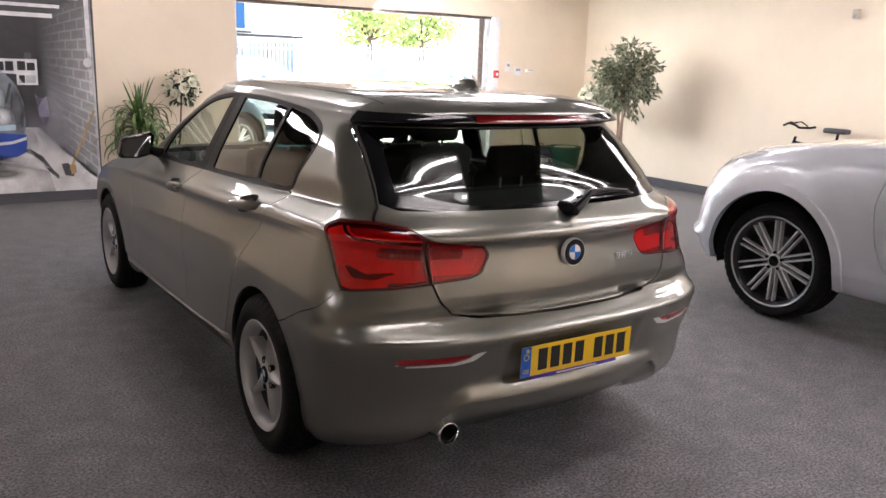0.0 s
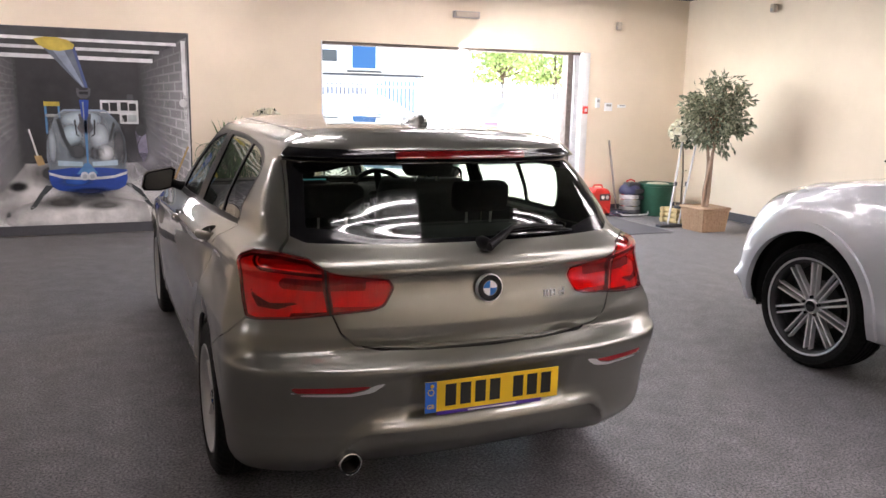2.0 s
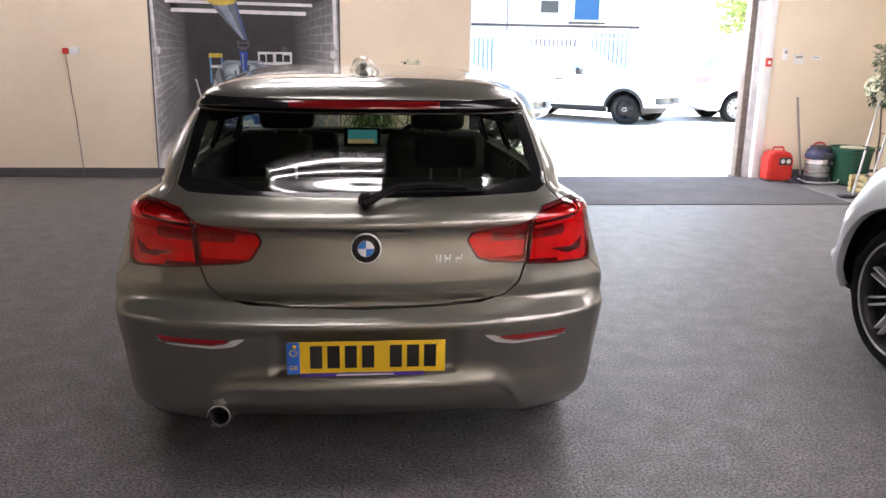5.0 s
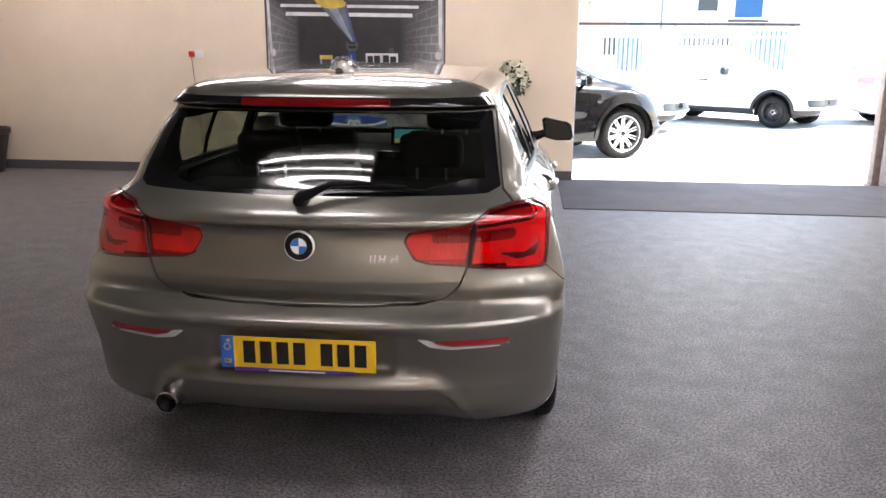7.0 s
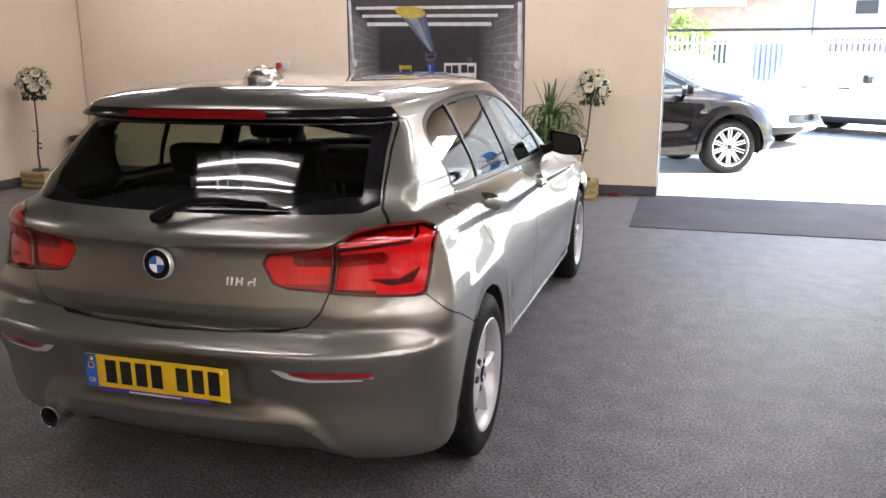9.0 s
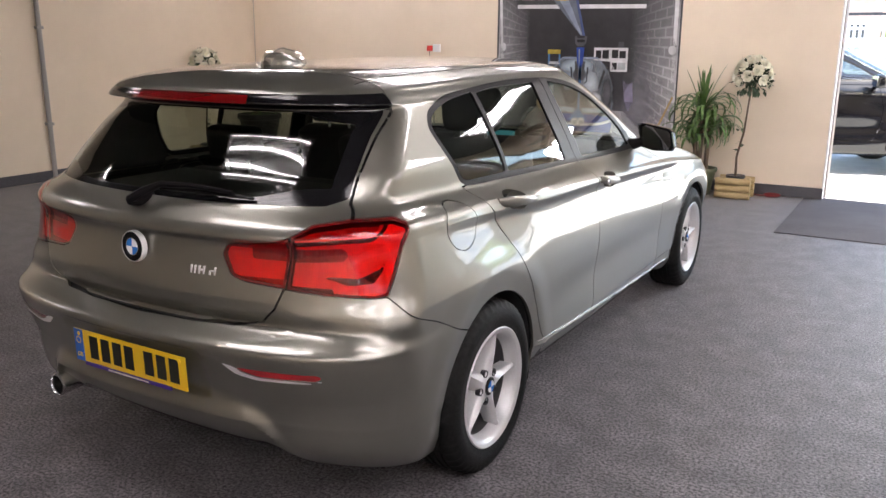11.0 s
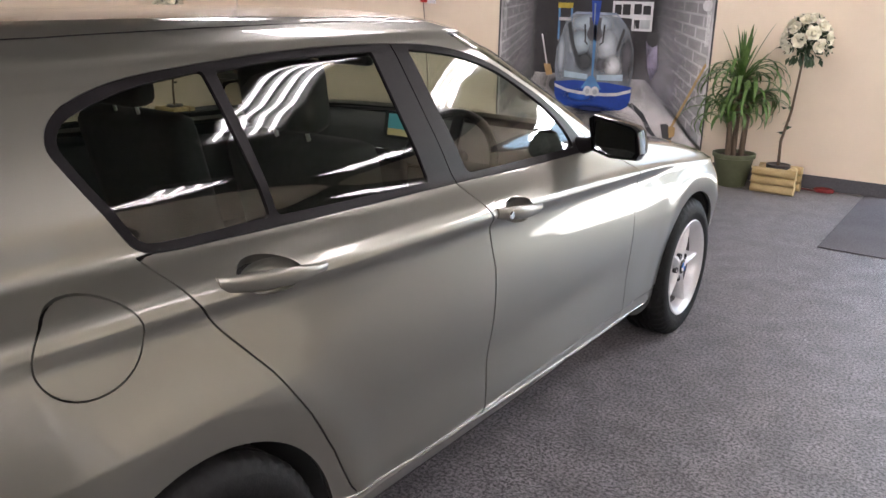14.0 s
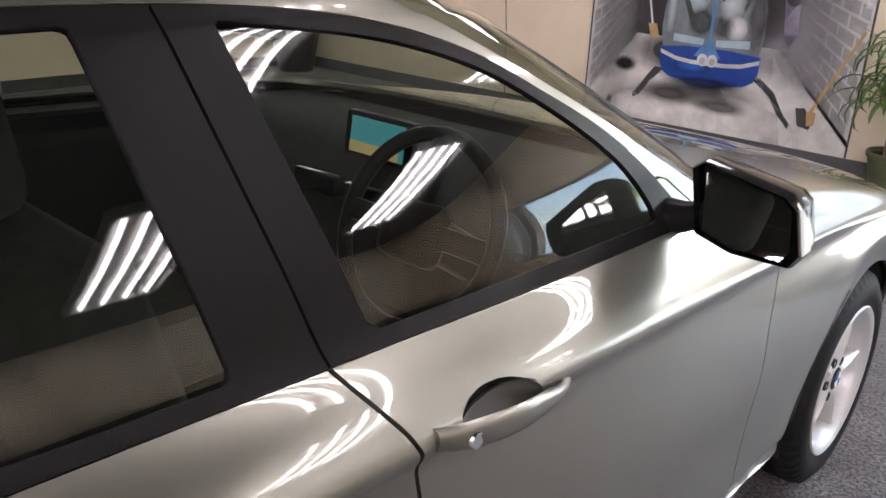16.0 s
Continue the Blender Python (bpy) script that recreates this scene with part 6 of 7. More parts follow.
def rose_topiary(x, y, top, seed, label, s=0.32, lean=0.05):
    """A standard rose: bare stem, round head of leaves and white roses, log planter."""
    rnd = random.Random(seed)
    t = thing("rose_topiary", label, "potted plant", pose(x, y, 0), group="rose topiaries")
    log_planter(t, s)
    base = 0.2
    pts = [(0.0, 0, base - 0.02), (-0.008, 0.0, base + 0.2), (0.012 + lean * 0.4, 0.0, base + 0.45), (lean, 0, top - 0.12)]
    part("stem", tube(bmesh.new(), pts, [0.013, 0.011, 0.010, 0.008], 8), M["bark"], t)
    part("pot_rim", lathe(bmesh.new(), [(0.0, base + 0.012), (0.075, base + 0.014), (0.09, base + 0.02), (0.092, base - 0.03), (0.08, base - 0.04)], 24), M["dark_plastic"], t)
    c = Vector((lean * 1.1, 0, top))
    bm = bmesh.new()
    for _ in range(240):
        d = Vector((rnd.gauss(0, 1), rnd.gauss(0, 1), rnd.gauss(0, 0.9))).normalized()
        rad = rnd.uniform(0.05, 0.165)
        leaf(bm, c + d * rad, d + Vector((rnd.uniform(-1, 1), rnd.uniform(-1, 1), rnd.uniform(-1.2, 0.5))) * 0.8, rnd.uniform(0.045, 0.075), rnd.uniform(0.022, 0.036), rnd)
    for _ in range(16):
        a = rnd.uniform(0, 6.28)
        leaf(bm, c + Vector((0.11 * math.cos(a), 0.11 * math.sin(a), -0.14)), (0.4 * math.cos(a), 0.4 * math.sin(a), -1), 0.07, 0.035, rnd)
    for z in (0.42, 0.50, 0.75):
        for k in range(2):
            leaf(bm, (0.005, 0, base + z * 0.62), (rnd.choice((-1, 1)), rnd.uniform(-1, 1), 0.2), 0.055, 0.03, rnd)
    tagged(part("foliage", bm, M["leaf_dark"], t, smooth=False), kind="stuff")
    for k in range(22):
        ga = 2.399963 * k
        zz = 1 - (k + 0.5) / 22 * 1.45
        rr = math.sqrt(max(0, 1 - zz * zz))
        d = Vector((rr * math.cos(ga), rr * math.sin(ga), zz))
        bm = bmesh.new()
        size = rnd.uniform(0.052, 0.068)
        for ring, (num, tilt, sc) in enumerate(((6, 0.35, 1.0), (5, 0.75, 0.8), (4, 1.1, 0.55), (3, 1.35, 0.35))):
            for j in range(num):
                a = 2 * math.pi * (j + 0.5 * (ring % 2)) / num
                o = Vector((math.cos(a), math.sin(a), 0))
                sd = Vector((-o.y, o.x, 0)) * size * 0.55 * sc
                tip = o * size * sc * math.cos(tilt) + Vector((0, 0, size * (0.25 + 0.55 * math.sin(tilt))))
                v = [bm.verts.new(p) for p in (o * 0.004 - sd * 0.4, o * 0.004 + sd * 0.4, tip * 0.65 + sd, tip + sd * 0.35, tip - sd * 0.35, tip * 0.65 - sd)]
                bm.faces.new(v)
        lathe(bm, [(0.0, size * 0.70), (size * 0.16, size * 0.66), (size * 0.30, size * 0.45), (size * 0.26, size * 0.15), (0.0, 0.0)], 9)
        part("rose", bm, M["petal"], t, m=Matrix.Translation(c + d * 0.150) @ d.to_track_quat("Z", "Y").to_matrix().to_4x4())
    return t


rose_topiary(0.485, 5.98, 1.19, 4, "white rose topiary in a log planter beside the doorway", s=0.28, lean=0.07)
rose_topiary(-5.80, 5.02, 1.22, 9, "white rose topiary in a log planter on the carpet", s=0.29, lean=0.03)
rose_topiary(5.70, 5.15, 1.15, 14, "white rose topiary in a log planter by the wall", s=0.34, lean=-0.04)

yucca = thing("yucca_plant", "green strap-leaved yucca plant in an olive pot", "potted plant", pose(0.13, 5.98, 0))
round_pot(yucca, 0.115, 0.163, 0.27, M["olive_pot"])
rnd = random.Random(21)
for k, (sx, sy, hh) in enumerate(((-0.01, 0.0, 0.62), (0.045, 0.03, 0.46), (-0.04, -0.04, 0.36))):
    part("stem", tube(bmesh.new(), [(sx, sy, 0.22), (sx * 1.2, sy, 0.24 + hh * 0.5), (sx * 1.5, sy, 0.24 + hh)], [0.024, 0.022, 0.02], 10), M["bark"], yucca)
    bm = bmesh.new()
    top = (sx * 1.5, sy, 0.24 + hh)
    if k == 0:
        for j in range(13):
            strap(bm, (top[0] + rnd.uniform(-0.012, 0.012), top[1], top[2] - 0.02), 2.4 * j, rnd.uniform(1.15, 1.52), rnd.uniform(0.30, 0.50), rnd.uniform(0.015, 0.021), rnd.uniform(0.0, 0.25), rnd)
        for hd, lf in ((0.1, 0.98), (3.3, 0.55), (5.6, 0.8), (1.9, 0.7)):
            strap(bm, (top[0], top[1], top[2] - 0.05), hd, lf, 0.40, 0.015, 0.15, rnd)
    for j in range(40 - 5 * k):
        strap(bm, (top[0] + rnd.uniform(-0.012, 0.012), top[1] + rnd.uniform(-0.012, 0.012), top[2] - 0.14 * rnd.random()), 2.4 * j + k, rnd.uniform(0.65, 1.3), rnd.uniform(0.34, 0.58), rnd.uniform(0.019, 0.028), rnd.uniform(2.4, 4.2), rnd)
    tagged(part("leaves", bm, M["leaf"], yucca), kind="stuff")

corner = thing("corner_pot", "dark tapered pot with a small sprouting plant in the corner", "potted plant", pose(-5.76, 5.94, 0))
round_pot(corner, 0.18, 0.28, 0.53, M["dark_pot"])
bm = bmesh.new()
for j in range(26):
    strap(bm, (rnd.uniform(-0.12, 0.12), rnd.uniform(-0.12, 0.12), 0.43), rnd.uniform(0, 6.28), rnd.uniform(0.6, 1.35), rnd.uniform(0.18, 0.36), 0.010, rnd.uniform(0.6, 2.0), rnd)
tagged(part("leaves", bm, M["leaf"], corner), kind="stuff")
part("stump", tube(bmesh.new(), [(-0.05, 0, 0.40), (-0.055, 0, 0.62)], [0.03, 0.026], 8), M["bark"], corner)

tree = thing("potted_fig_tree", "artificial variegated fig tree in a square wicker basket", "potted tree", pose(5.60, 4.58, 0))
bm = bmesh.new()
prism(bm, [(-0.19, -0.19), (0.19, -0.19), (0.19, 0.19), (-0.19, 0.19)], 0.0, 0.285, "z")
for v in bm.verts:
    k = 0.86 + 0.14 * v.co.z / 0.285
    v.co.x, v.co.y = v.co.x * k * 1.08, v.co.y * k * 1.08
bk = part("basket", bm, M["wicker"], tree, "square pale wicker basket", smooth=False)
for k in range(9):
    for ax in range(4):
        xx = -0.16 + 0.04 * k
        part("cane", tube(bmesh.new(), [(xx * 0.9, -0.178, 0.004), (xx * 1.04, -0.208, 0.285)], 0.009, 6), M["wicker"], bk, m=pose(0, 0, 0, 0, 0, 90 * ax))
for ax in range(4):
    part("basket_rim", tube(bmesh.new(), [(-0.21, -0.207, 0.282), (0.21, -0.207, 0.282)], 0.014, 8), M["wicker"], bk, m=pose(0, 0, 0, 0, 0, 90 * ax))
for k in range(3):
    a = 2.1 * k
    part("trunk", tube(bmesh.new(), [(0.025 * math.cos(a), 0.025 * math.sin(a), 0.2), (0.03 * math.cos(a + 1), 0.03 * math.sin(a + 1), 0.5), (0.02 * math.cos(a + 2) + 0.02, 0.02 * math.sin(a + 2), 0.8), (0.05 * math.cos(a + 2.5) + 0.03, 0.05 * math.sin(a + 2.5), 1.05), (0.06 + 0.16 * math.cos(a + 2.5), 0.16 * math.sin(a + 2.5), 1.42)], [0.026, 0.023, 0.02, 0.016, 0.008], 8), M["bark_pale"], tree)
rnd = random.Random(5)
twigs = bmesh.new()
bm = bmesh.new()
for k in range(90):
    d = Vector((rnd.gauss(0, 1), rnd.gauss(0, 1), rnd.gauss(0.15, 0.9))).normalized()
    reach = rnd.uniform(0.7, 1.08)
    a = Vector((0.05, 0, 1.20 + rnd.uniform(-0.1, 0.2)))
    b = Vector((0.08, 0, 1.41)) + Vector((d.x * 0.42, d.y * 0.32, d.z * 0.44)) * reach
    tube(twigs, [a, (a + b) / 2 + Vector((0, 0, 0.03)), b], [0.005, 0.003, 0.0015], 4, caps=False)
    for j in range(26):
        f = rnd.uniform(0.35, 1.08)
        p = a + (b - a) * f + Vector((rnd.gauss(0, 0.03), rnd.gauss(0, 0.03), rnd.gauss(0, 0.03)))
        leaf(bm, p, d + Vector((rnd.uniform(-1, 1), rnd.uniform(-1, 1), rnd.uniform(-1.2, 0.4))), rnd.uniform(0.065, 0.105), rnd.uniform(0.028, 0.042), rnd)
part("twigs", twigs, M["bark_pale"], tree)
tagged(part("foliage", bm, M["leaf_var"], tree, smooth=False), kind="stuff")

# mop pair, tub, vacuum, charger, broom
mop = thing("mop_pair", "two long-handled mops leaning on the wall over the planter", "mop", pose(0, 0, 0))
for (x0, y0), (x1, y1, z1) in (((5.31, 4.90), (5.60, 5.09, 1.05)), ((5.45, 4.87), (5.74, 4.99, 1.05))):
    part("handle", tube(bmesh.new(), [(x0, y0, 0.04), ((x0 + x1) / 2, (y0 + y1) / 2, 0.53), (x1, y1, z1)], 0.012, 10), M["pale_grey"], mop)
    part("collar", tube(bmesh.new(), [(x0 + 0.14, y0 + 0.08, 0.50), (x0 + 0.155, y0 + 0.09, 0.55)], 0.018, 10), M["dark_plastic"], mop)
    part("mop_head", boxed(x0 - 0.15, x0 + 0.15, y0 - 0.05, y0 + 0.05, 0.004, 0.035, 0.012), M["dark_plastic"], mop)

tub = thing("waste_tub", "dark green plastic tub holding pale sacking", "tub", pose(5.84, 5.86, 0))
part("tub_body", lathe(bmesh.new(), [(0, 0), (0.18, 0), (0.19, 0.01), (0.235, 0.40), (0.25, 0.405), (0.25, 0.44), (0.235, 0.445), (0.18, 0.03)], 36), M["bin_green"], tub)
part("sacking", boxed(-0.12, 0.16, -0.12, 0.12, 0.30, 0.45, 0.06, 3), M["sack"], tub)

vac = thing("wet_vacuum", "drum vacuum cleaner with a steel tank and dark head", "vacuum cleaner", pose(5.48, 5.95, 0))
part("tank", lathe(bmesh.new(), [(0, 0.07), (0.13, 0.07), (0.14, 0.08), (0.14, 0.19), (0.143, 0.20), (0.14, 0.21), (0.14, 0.30), (0.135, 0.31)], 32), M["steel"], vac)
part("tank_base", lathe(bmesh.new(), [(0, 0.03), (0.15, 0.03), (0.155, 0.06), (0.145, 0.085), (0.0, 0.085)], 28), M["dark_plastic"], vac)
part("motor_head", lathe(bmesh.new(), [(0.15, 0.30), (0.155, 0.33), (0.13, 0.39), (0.085, 0.43), (0.0, 0.44)], 28), M["navy"], vac)
for zb in (0.135, 0.225, 0.29):
    part("tank_band", lathe(bmesh.new(), [(0.139, zb - 0.009), (0.1455, zb - 0.005), (0.1455, zb + 0.005), (0.139, zb + 0.009)], 32), M["chrome"], vac)
part("motor_cover", boxed(-0.09, 0.10, -0.10, 0.06, 0.37, 0.45, 0.03, 3), M["dark_plastic"], vac)
part("switch_box", boxed(-0.03, 0.11, -0.168, -0.13, 0.31, 0.37, 0.012), M["dark_plastic"], vac)
part("suction_port", lathe(bmesh.new(), [(0.0, -0.04), (0.03, -0.04), (0.034, 0.0), (0.034, 0.03)], 18, "y"), M["dark_plastic"], vac, m=pose(0.09, -0.11, 0.25))
part("carry_handle", tube(bmesh.new(), [(-0.07, 0, 0.41), (-0.06, 0, 0.47), (0.0, 0, 0.485), (0.06, 0, 0.47), (0.07, 0, 0.41)], 0.012, 8), M["red_plastic"], vac)
part("hose", tube(bmesh.new(), [(0.13, -0.03, 0.27), (0.22, -0.08, 0.25), (0.25, -0.12, 0.12), (0.16, -0.2, 0.03), (-0.05, -0.22, 0.025), (-0.22, -0.18, 0.03), (-0.28, -0.1, 0.06)], 0.012, 10), M["pale_grey"], vac)
for a in range(4):
    part("castor", lathe(bmesh.new(), [(0, -0.012), (0.024, -0.012), (0.027, 0), (0.024, 0.012), (0, 0.012)], 14, "x"), M["dark_plastic"], vac, m=pose(0.12 * math.cos(a * 1.57 + 0.8), 0.12 * math.sin(a * 1.57 + 0.8), 0.028))

chg = thing("battery_charger", "red wheeled battery charger with dials beside the doorway", "charger", pose(5.02, 6.05, 0))
bm = bmesh.new()
prism(bm, [(-0.155, 0.02), (0.155, 0.02), (0.155, 0.29), (0.10, 0.37), (-0.10, 0.37), (-0.155, 0.29)], -0.11, 0.11)
bmesh.ops.bevel(bm, geom=list(bm.edges), offset=0.018, segments=2, affect="EDGES")
part("case", bm, M["red_plastic"], chg)
part("dial_panel", boxed(-0.03, 0.12, -0.122, -0.105, 0.21, 0.30, 0.005), M["dark_plastic"], chg)
for x in (0.0, 0.07):
    part("dial", lathe(bmesh.new(), [(0, -0.006), (0.024, -0.006), (0.026, 0.0)], 18, "y"), M["white_metal"], chg, m=pose(x + 0.01, -0.123, 0.255))
part("case_handle", tube(bmesh.new(), [(-0.08, 0, 0.36), (-0.06, 0, 0.41), (0.06, 0, 0.41), (0.08, 0, 0.36)], 0.012, 8), M["red_plastic"], chg)
for x in (-0.11, 0.11):
    part("foot", boxed(x - 0.03, x + 0.03, -0.10, 0.10, 0.0, 0.03, 0.006), M["dark_plastic"], chg)
part("charger_lead", tube(bmesh.new(), [(0.05, -0.12, 0.12), (0.09, -0.18, 0.05), (0.2, -0.2, 0.02), (0.3, -0.17, 0.02)], 0.008, 6), M["red_plastic"], chg)

heap = thing("cable_heap", "tangled dark power leads lying beside the charger", "cable", pose(5.26, 5.86, 0.0))
rnd = random.Random(14)
for k in range(5):
    c, r = (rnd.uniform(-0.04, 0.04), rnd.uniform(-0.03, 0.03)), rnd.uniform(0.06, 0.12)
    pts = [(c[0] + r * (1 + 0.2 * math.sin(3 * a + k)) * math.cos(a), c[1] + 0.6 * r * math.sin(a), 0.010 + 0.012 * k + 0.012 * math.sin(2 * a + k)) for a in np.linspace(0, 6.4, 26)]
    part("lead", tube(bmesh.new(), pts, 0.0075, 7), M["dark_plastic" if k % 2 else "navy"], heap)

brm = thing("broom", "grey wooden broom leaning against the cream wall", "broom", pose(0, 0, 0))
part("broom_handle", tube(bmesh.new(), [(5.36, 6.08, 0.06), (5.285, 6.232, 1.0)], 0.013, 10), M["wood_pole"], brm)
part("broom_head", boxed(5.24, 5.48, 6.04, 6.12, 0.004, 0.07, 0.015), M["dark_plastic"], brm)

bike = thing("bicycle", "black bicycle propped against the cream wall", "bicycle", pose(6.32, 2.25, 0))
for y in (-0.52, 0.52):
    w = part("bike_wheel", lathe(bmesh.new(), [(0.30, -0.016), (0.325, -0.012), (0.335, 0.0), (0.325, 0.012), (0.30, 0.016), (0.295, 0.0)], 40, "x", close=True), M["tyre"], bike, m=pose(0, y, 0.335))
    for k in range(10):
        part("spoke", tube(bmesh.new(), [(0, 0, 0), (0, 0.30 * math.cos(0.628 * k), 0.30 * math.sin(0.628 * k))], 0.0015, 4), M["steel"], w)
bm = bmesh.new()
for a, b in (((0, -0.52, 0.335), (0, -0.06, 0.30)), ((0, -0.06, 0.30), (0, -0.15, 0.94)), ((0, -0.06, 0.30), (0, 0.36, 0.74)), ((0, -0.17, 0.74), (0, 0.34, 0.80)), ((0, -0.52, 0.335), (0, -0.17, 0.74)), ((0, 0.34, 0.86), (0, 0.52, 0.335))):
    tube(bm, [a, b], 0.015, 8)
part("bike_frame", bm, M["gloss_black"], bike)
part("saddle", boxed(-0.06, 0.06, -0.26, 0.0, 0.93, 0.985, 0.025, 3), M["dark_plastic"], bike)
part("handlebar", tube(bmesh.new(), [(-0.10, 0.06, 0.985), (-0.06, 0.14, 0.97), (-0.02, 0.30, 0.96), (0.0, 0.36, 0.985), (0.03, 0.46, 1.0), (0.05, 0.54, 0.97)], 0.014, 8), M["gloss_black"], bike)
part("brake_lever", tube(bmesh.new(), [(-0.05, 0.18, 0.985), (-0.08, 0.24, 1.03), (-0.10, 0.33, 1.01)], 0.008, 6), M["gloss_black"], bike)
part("bell", lathe(bmesh.new(), [(0.024, 0.0), (0.022, 0.014), (0.0, 0.024)], 14), M["gloss_black"], bike, m=pose(0, 0.42, 1.0))

# ---- other cars ----
def suv_levels():
    return [
        (-0.85, 3.55, 2.0, 0.30, 0.50, 2.3, 0.80, 0.80, 0.80, 0.28, 0.25, 0.25, 0.25, 0.26),
        (-0.98, 3.72, 2.0, 0.40, 0.55, 2.4, 0.92, 0.90, 0.92, 0.34, 0.30, 0.28, 0.28, 0.30),
        (-1.02, 3.78, 2.0, 0.42, 0.60, 2.4, 0.955, 0.945, 0.955, 0.43, 0.40, 0.37, 0.38, 0.38),
        (-1.02, 3.80, 2.0, 0.42, 0.62, 2.4, 0.962, 0.940, 0.962, 0.46, 0.43, 0.40, 0.41, 0.42),
        (-1.02, 3.81, 2.0, 0.42, 0.64, 2.4, 0.966, 0.945, 0.966, 0.58, 0.56, 0.55, 0.55, 0.52),
        (-1.02, 3.79, 2.0, 0.42, 0.66, 2.4, 0.968, 0.955, 0.968, 0.72, 0.72, 0.72, 0.72, 0.66),
        (-1.00, 3.74, 2.0, 0.42, 0.70, 2.4, 0.96, 0.957, 0.955, 0.88, 0.88, 0.87, 0.86, 0.80),
        (-0.98, 3.66, 2.0, 0.42, 0.74, 2.4, 0.95, 0.948, 0.925, 1.02, 1.01, 1.01, 1.01, 0.91),
        (-0.95, 3.54, 2.0, 0.42, 0.80, 2.4, 0.93, 0.93, 0.87, 1.08, 1.07, 1.08, 1.085, 0.975),
        (-0.92, 2.35, 1.95, 0.42, 0.40, 2.4, 0.86, 0.88, 0.80, 1.15, 1.15, 1.16, 1.165, 1.15),
        (-0.84, 2.08, 1.72, 0.42, 0.40, 2.4, 0.82, 0.84, 0.76, 1.27, 1.27, 1.27, 1.27, 1.26),
        (-0.72, 1.78, 1.42, 0.42, 0.40, 2.4, 0.77, 0.79, 0.72, 1.42, 1.42, 1.42, 1.41, 1.40),
        (-0.62, 1.48, 1.10, 0.42, 0.40, 2.4, 0.71, 0.73, 0.68, 1.56, 1.57, 1.58, 1.56, 1.55),
        (-0.72, 1.32, 0.95, 0.44, 0.40, 2.5, 0.66, 0.68, 0.64, 1.60, 1.62, 1.64, 1.62, 1.60),
        (-0.55, 1.10, 0.80, 0.44, 0.34, 2.4, 0.50, 0.52, 0.50, 1.64, 1.665, 1.69, 1.66, 1.64),
        (0.20, 0.80, 0.50, 0.15, 0.15, 2.0, 0.001, 0.001, 0.001, 1.66, 1.68, 1.70, 1.68, 1.66),
    ]


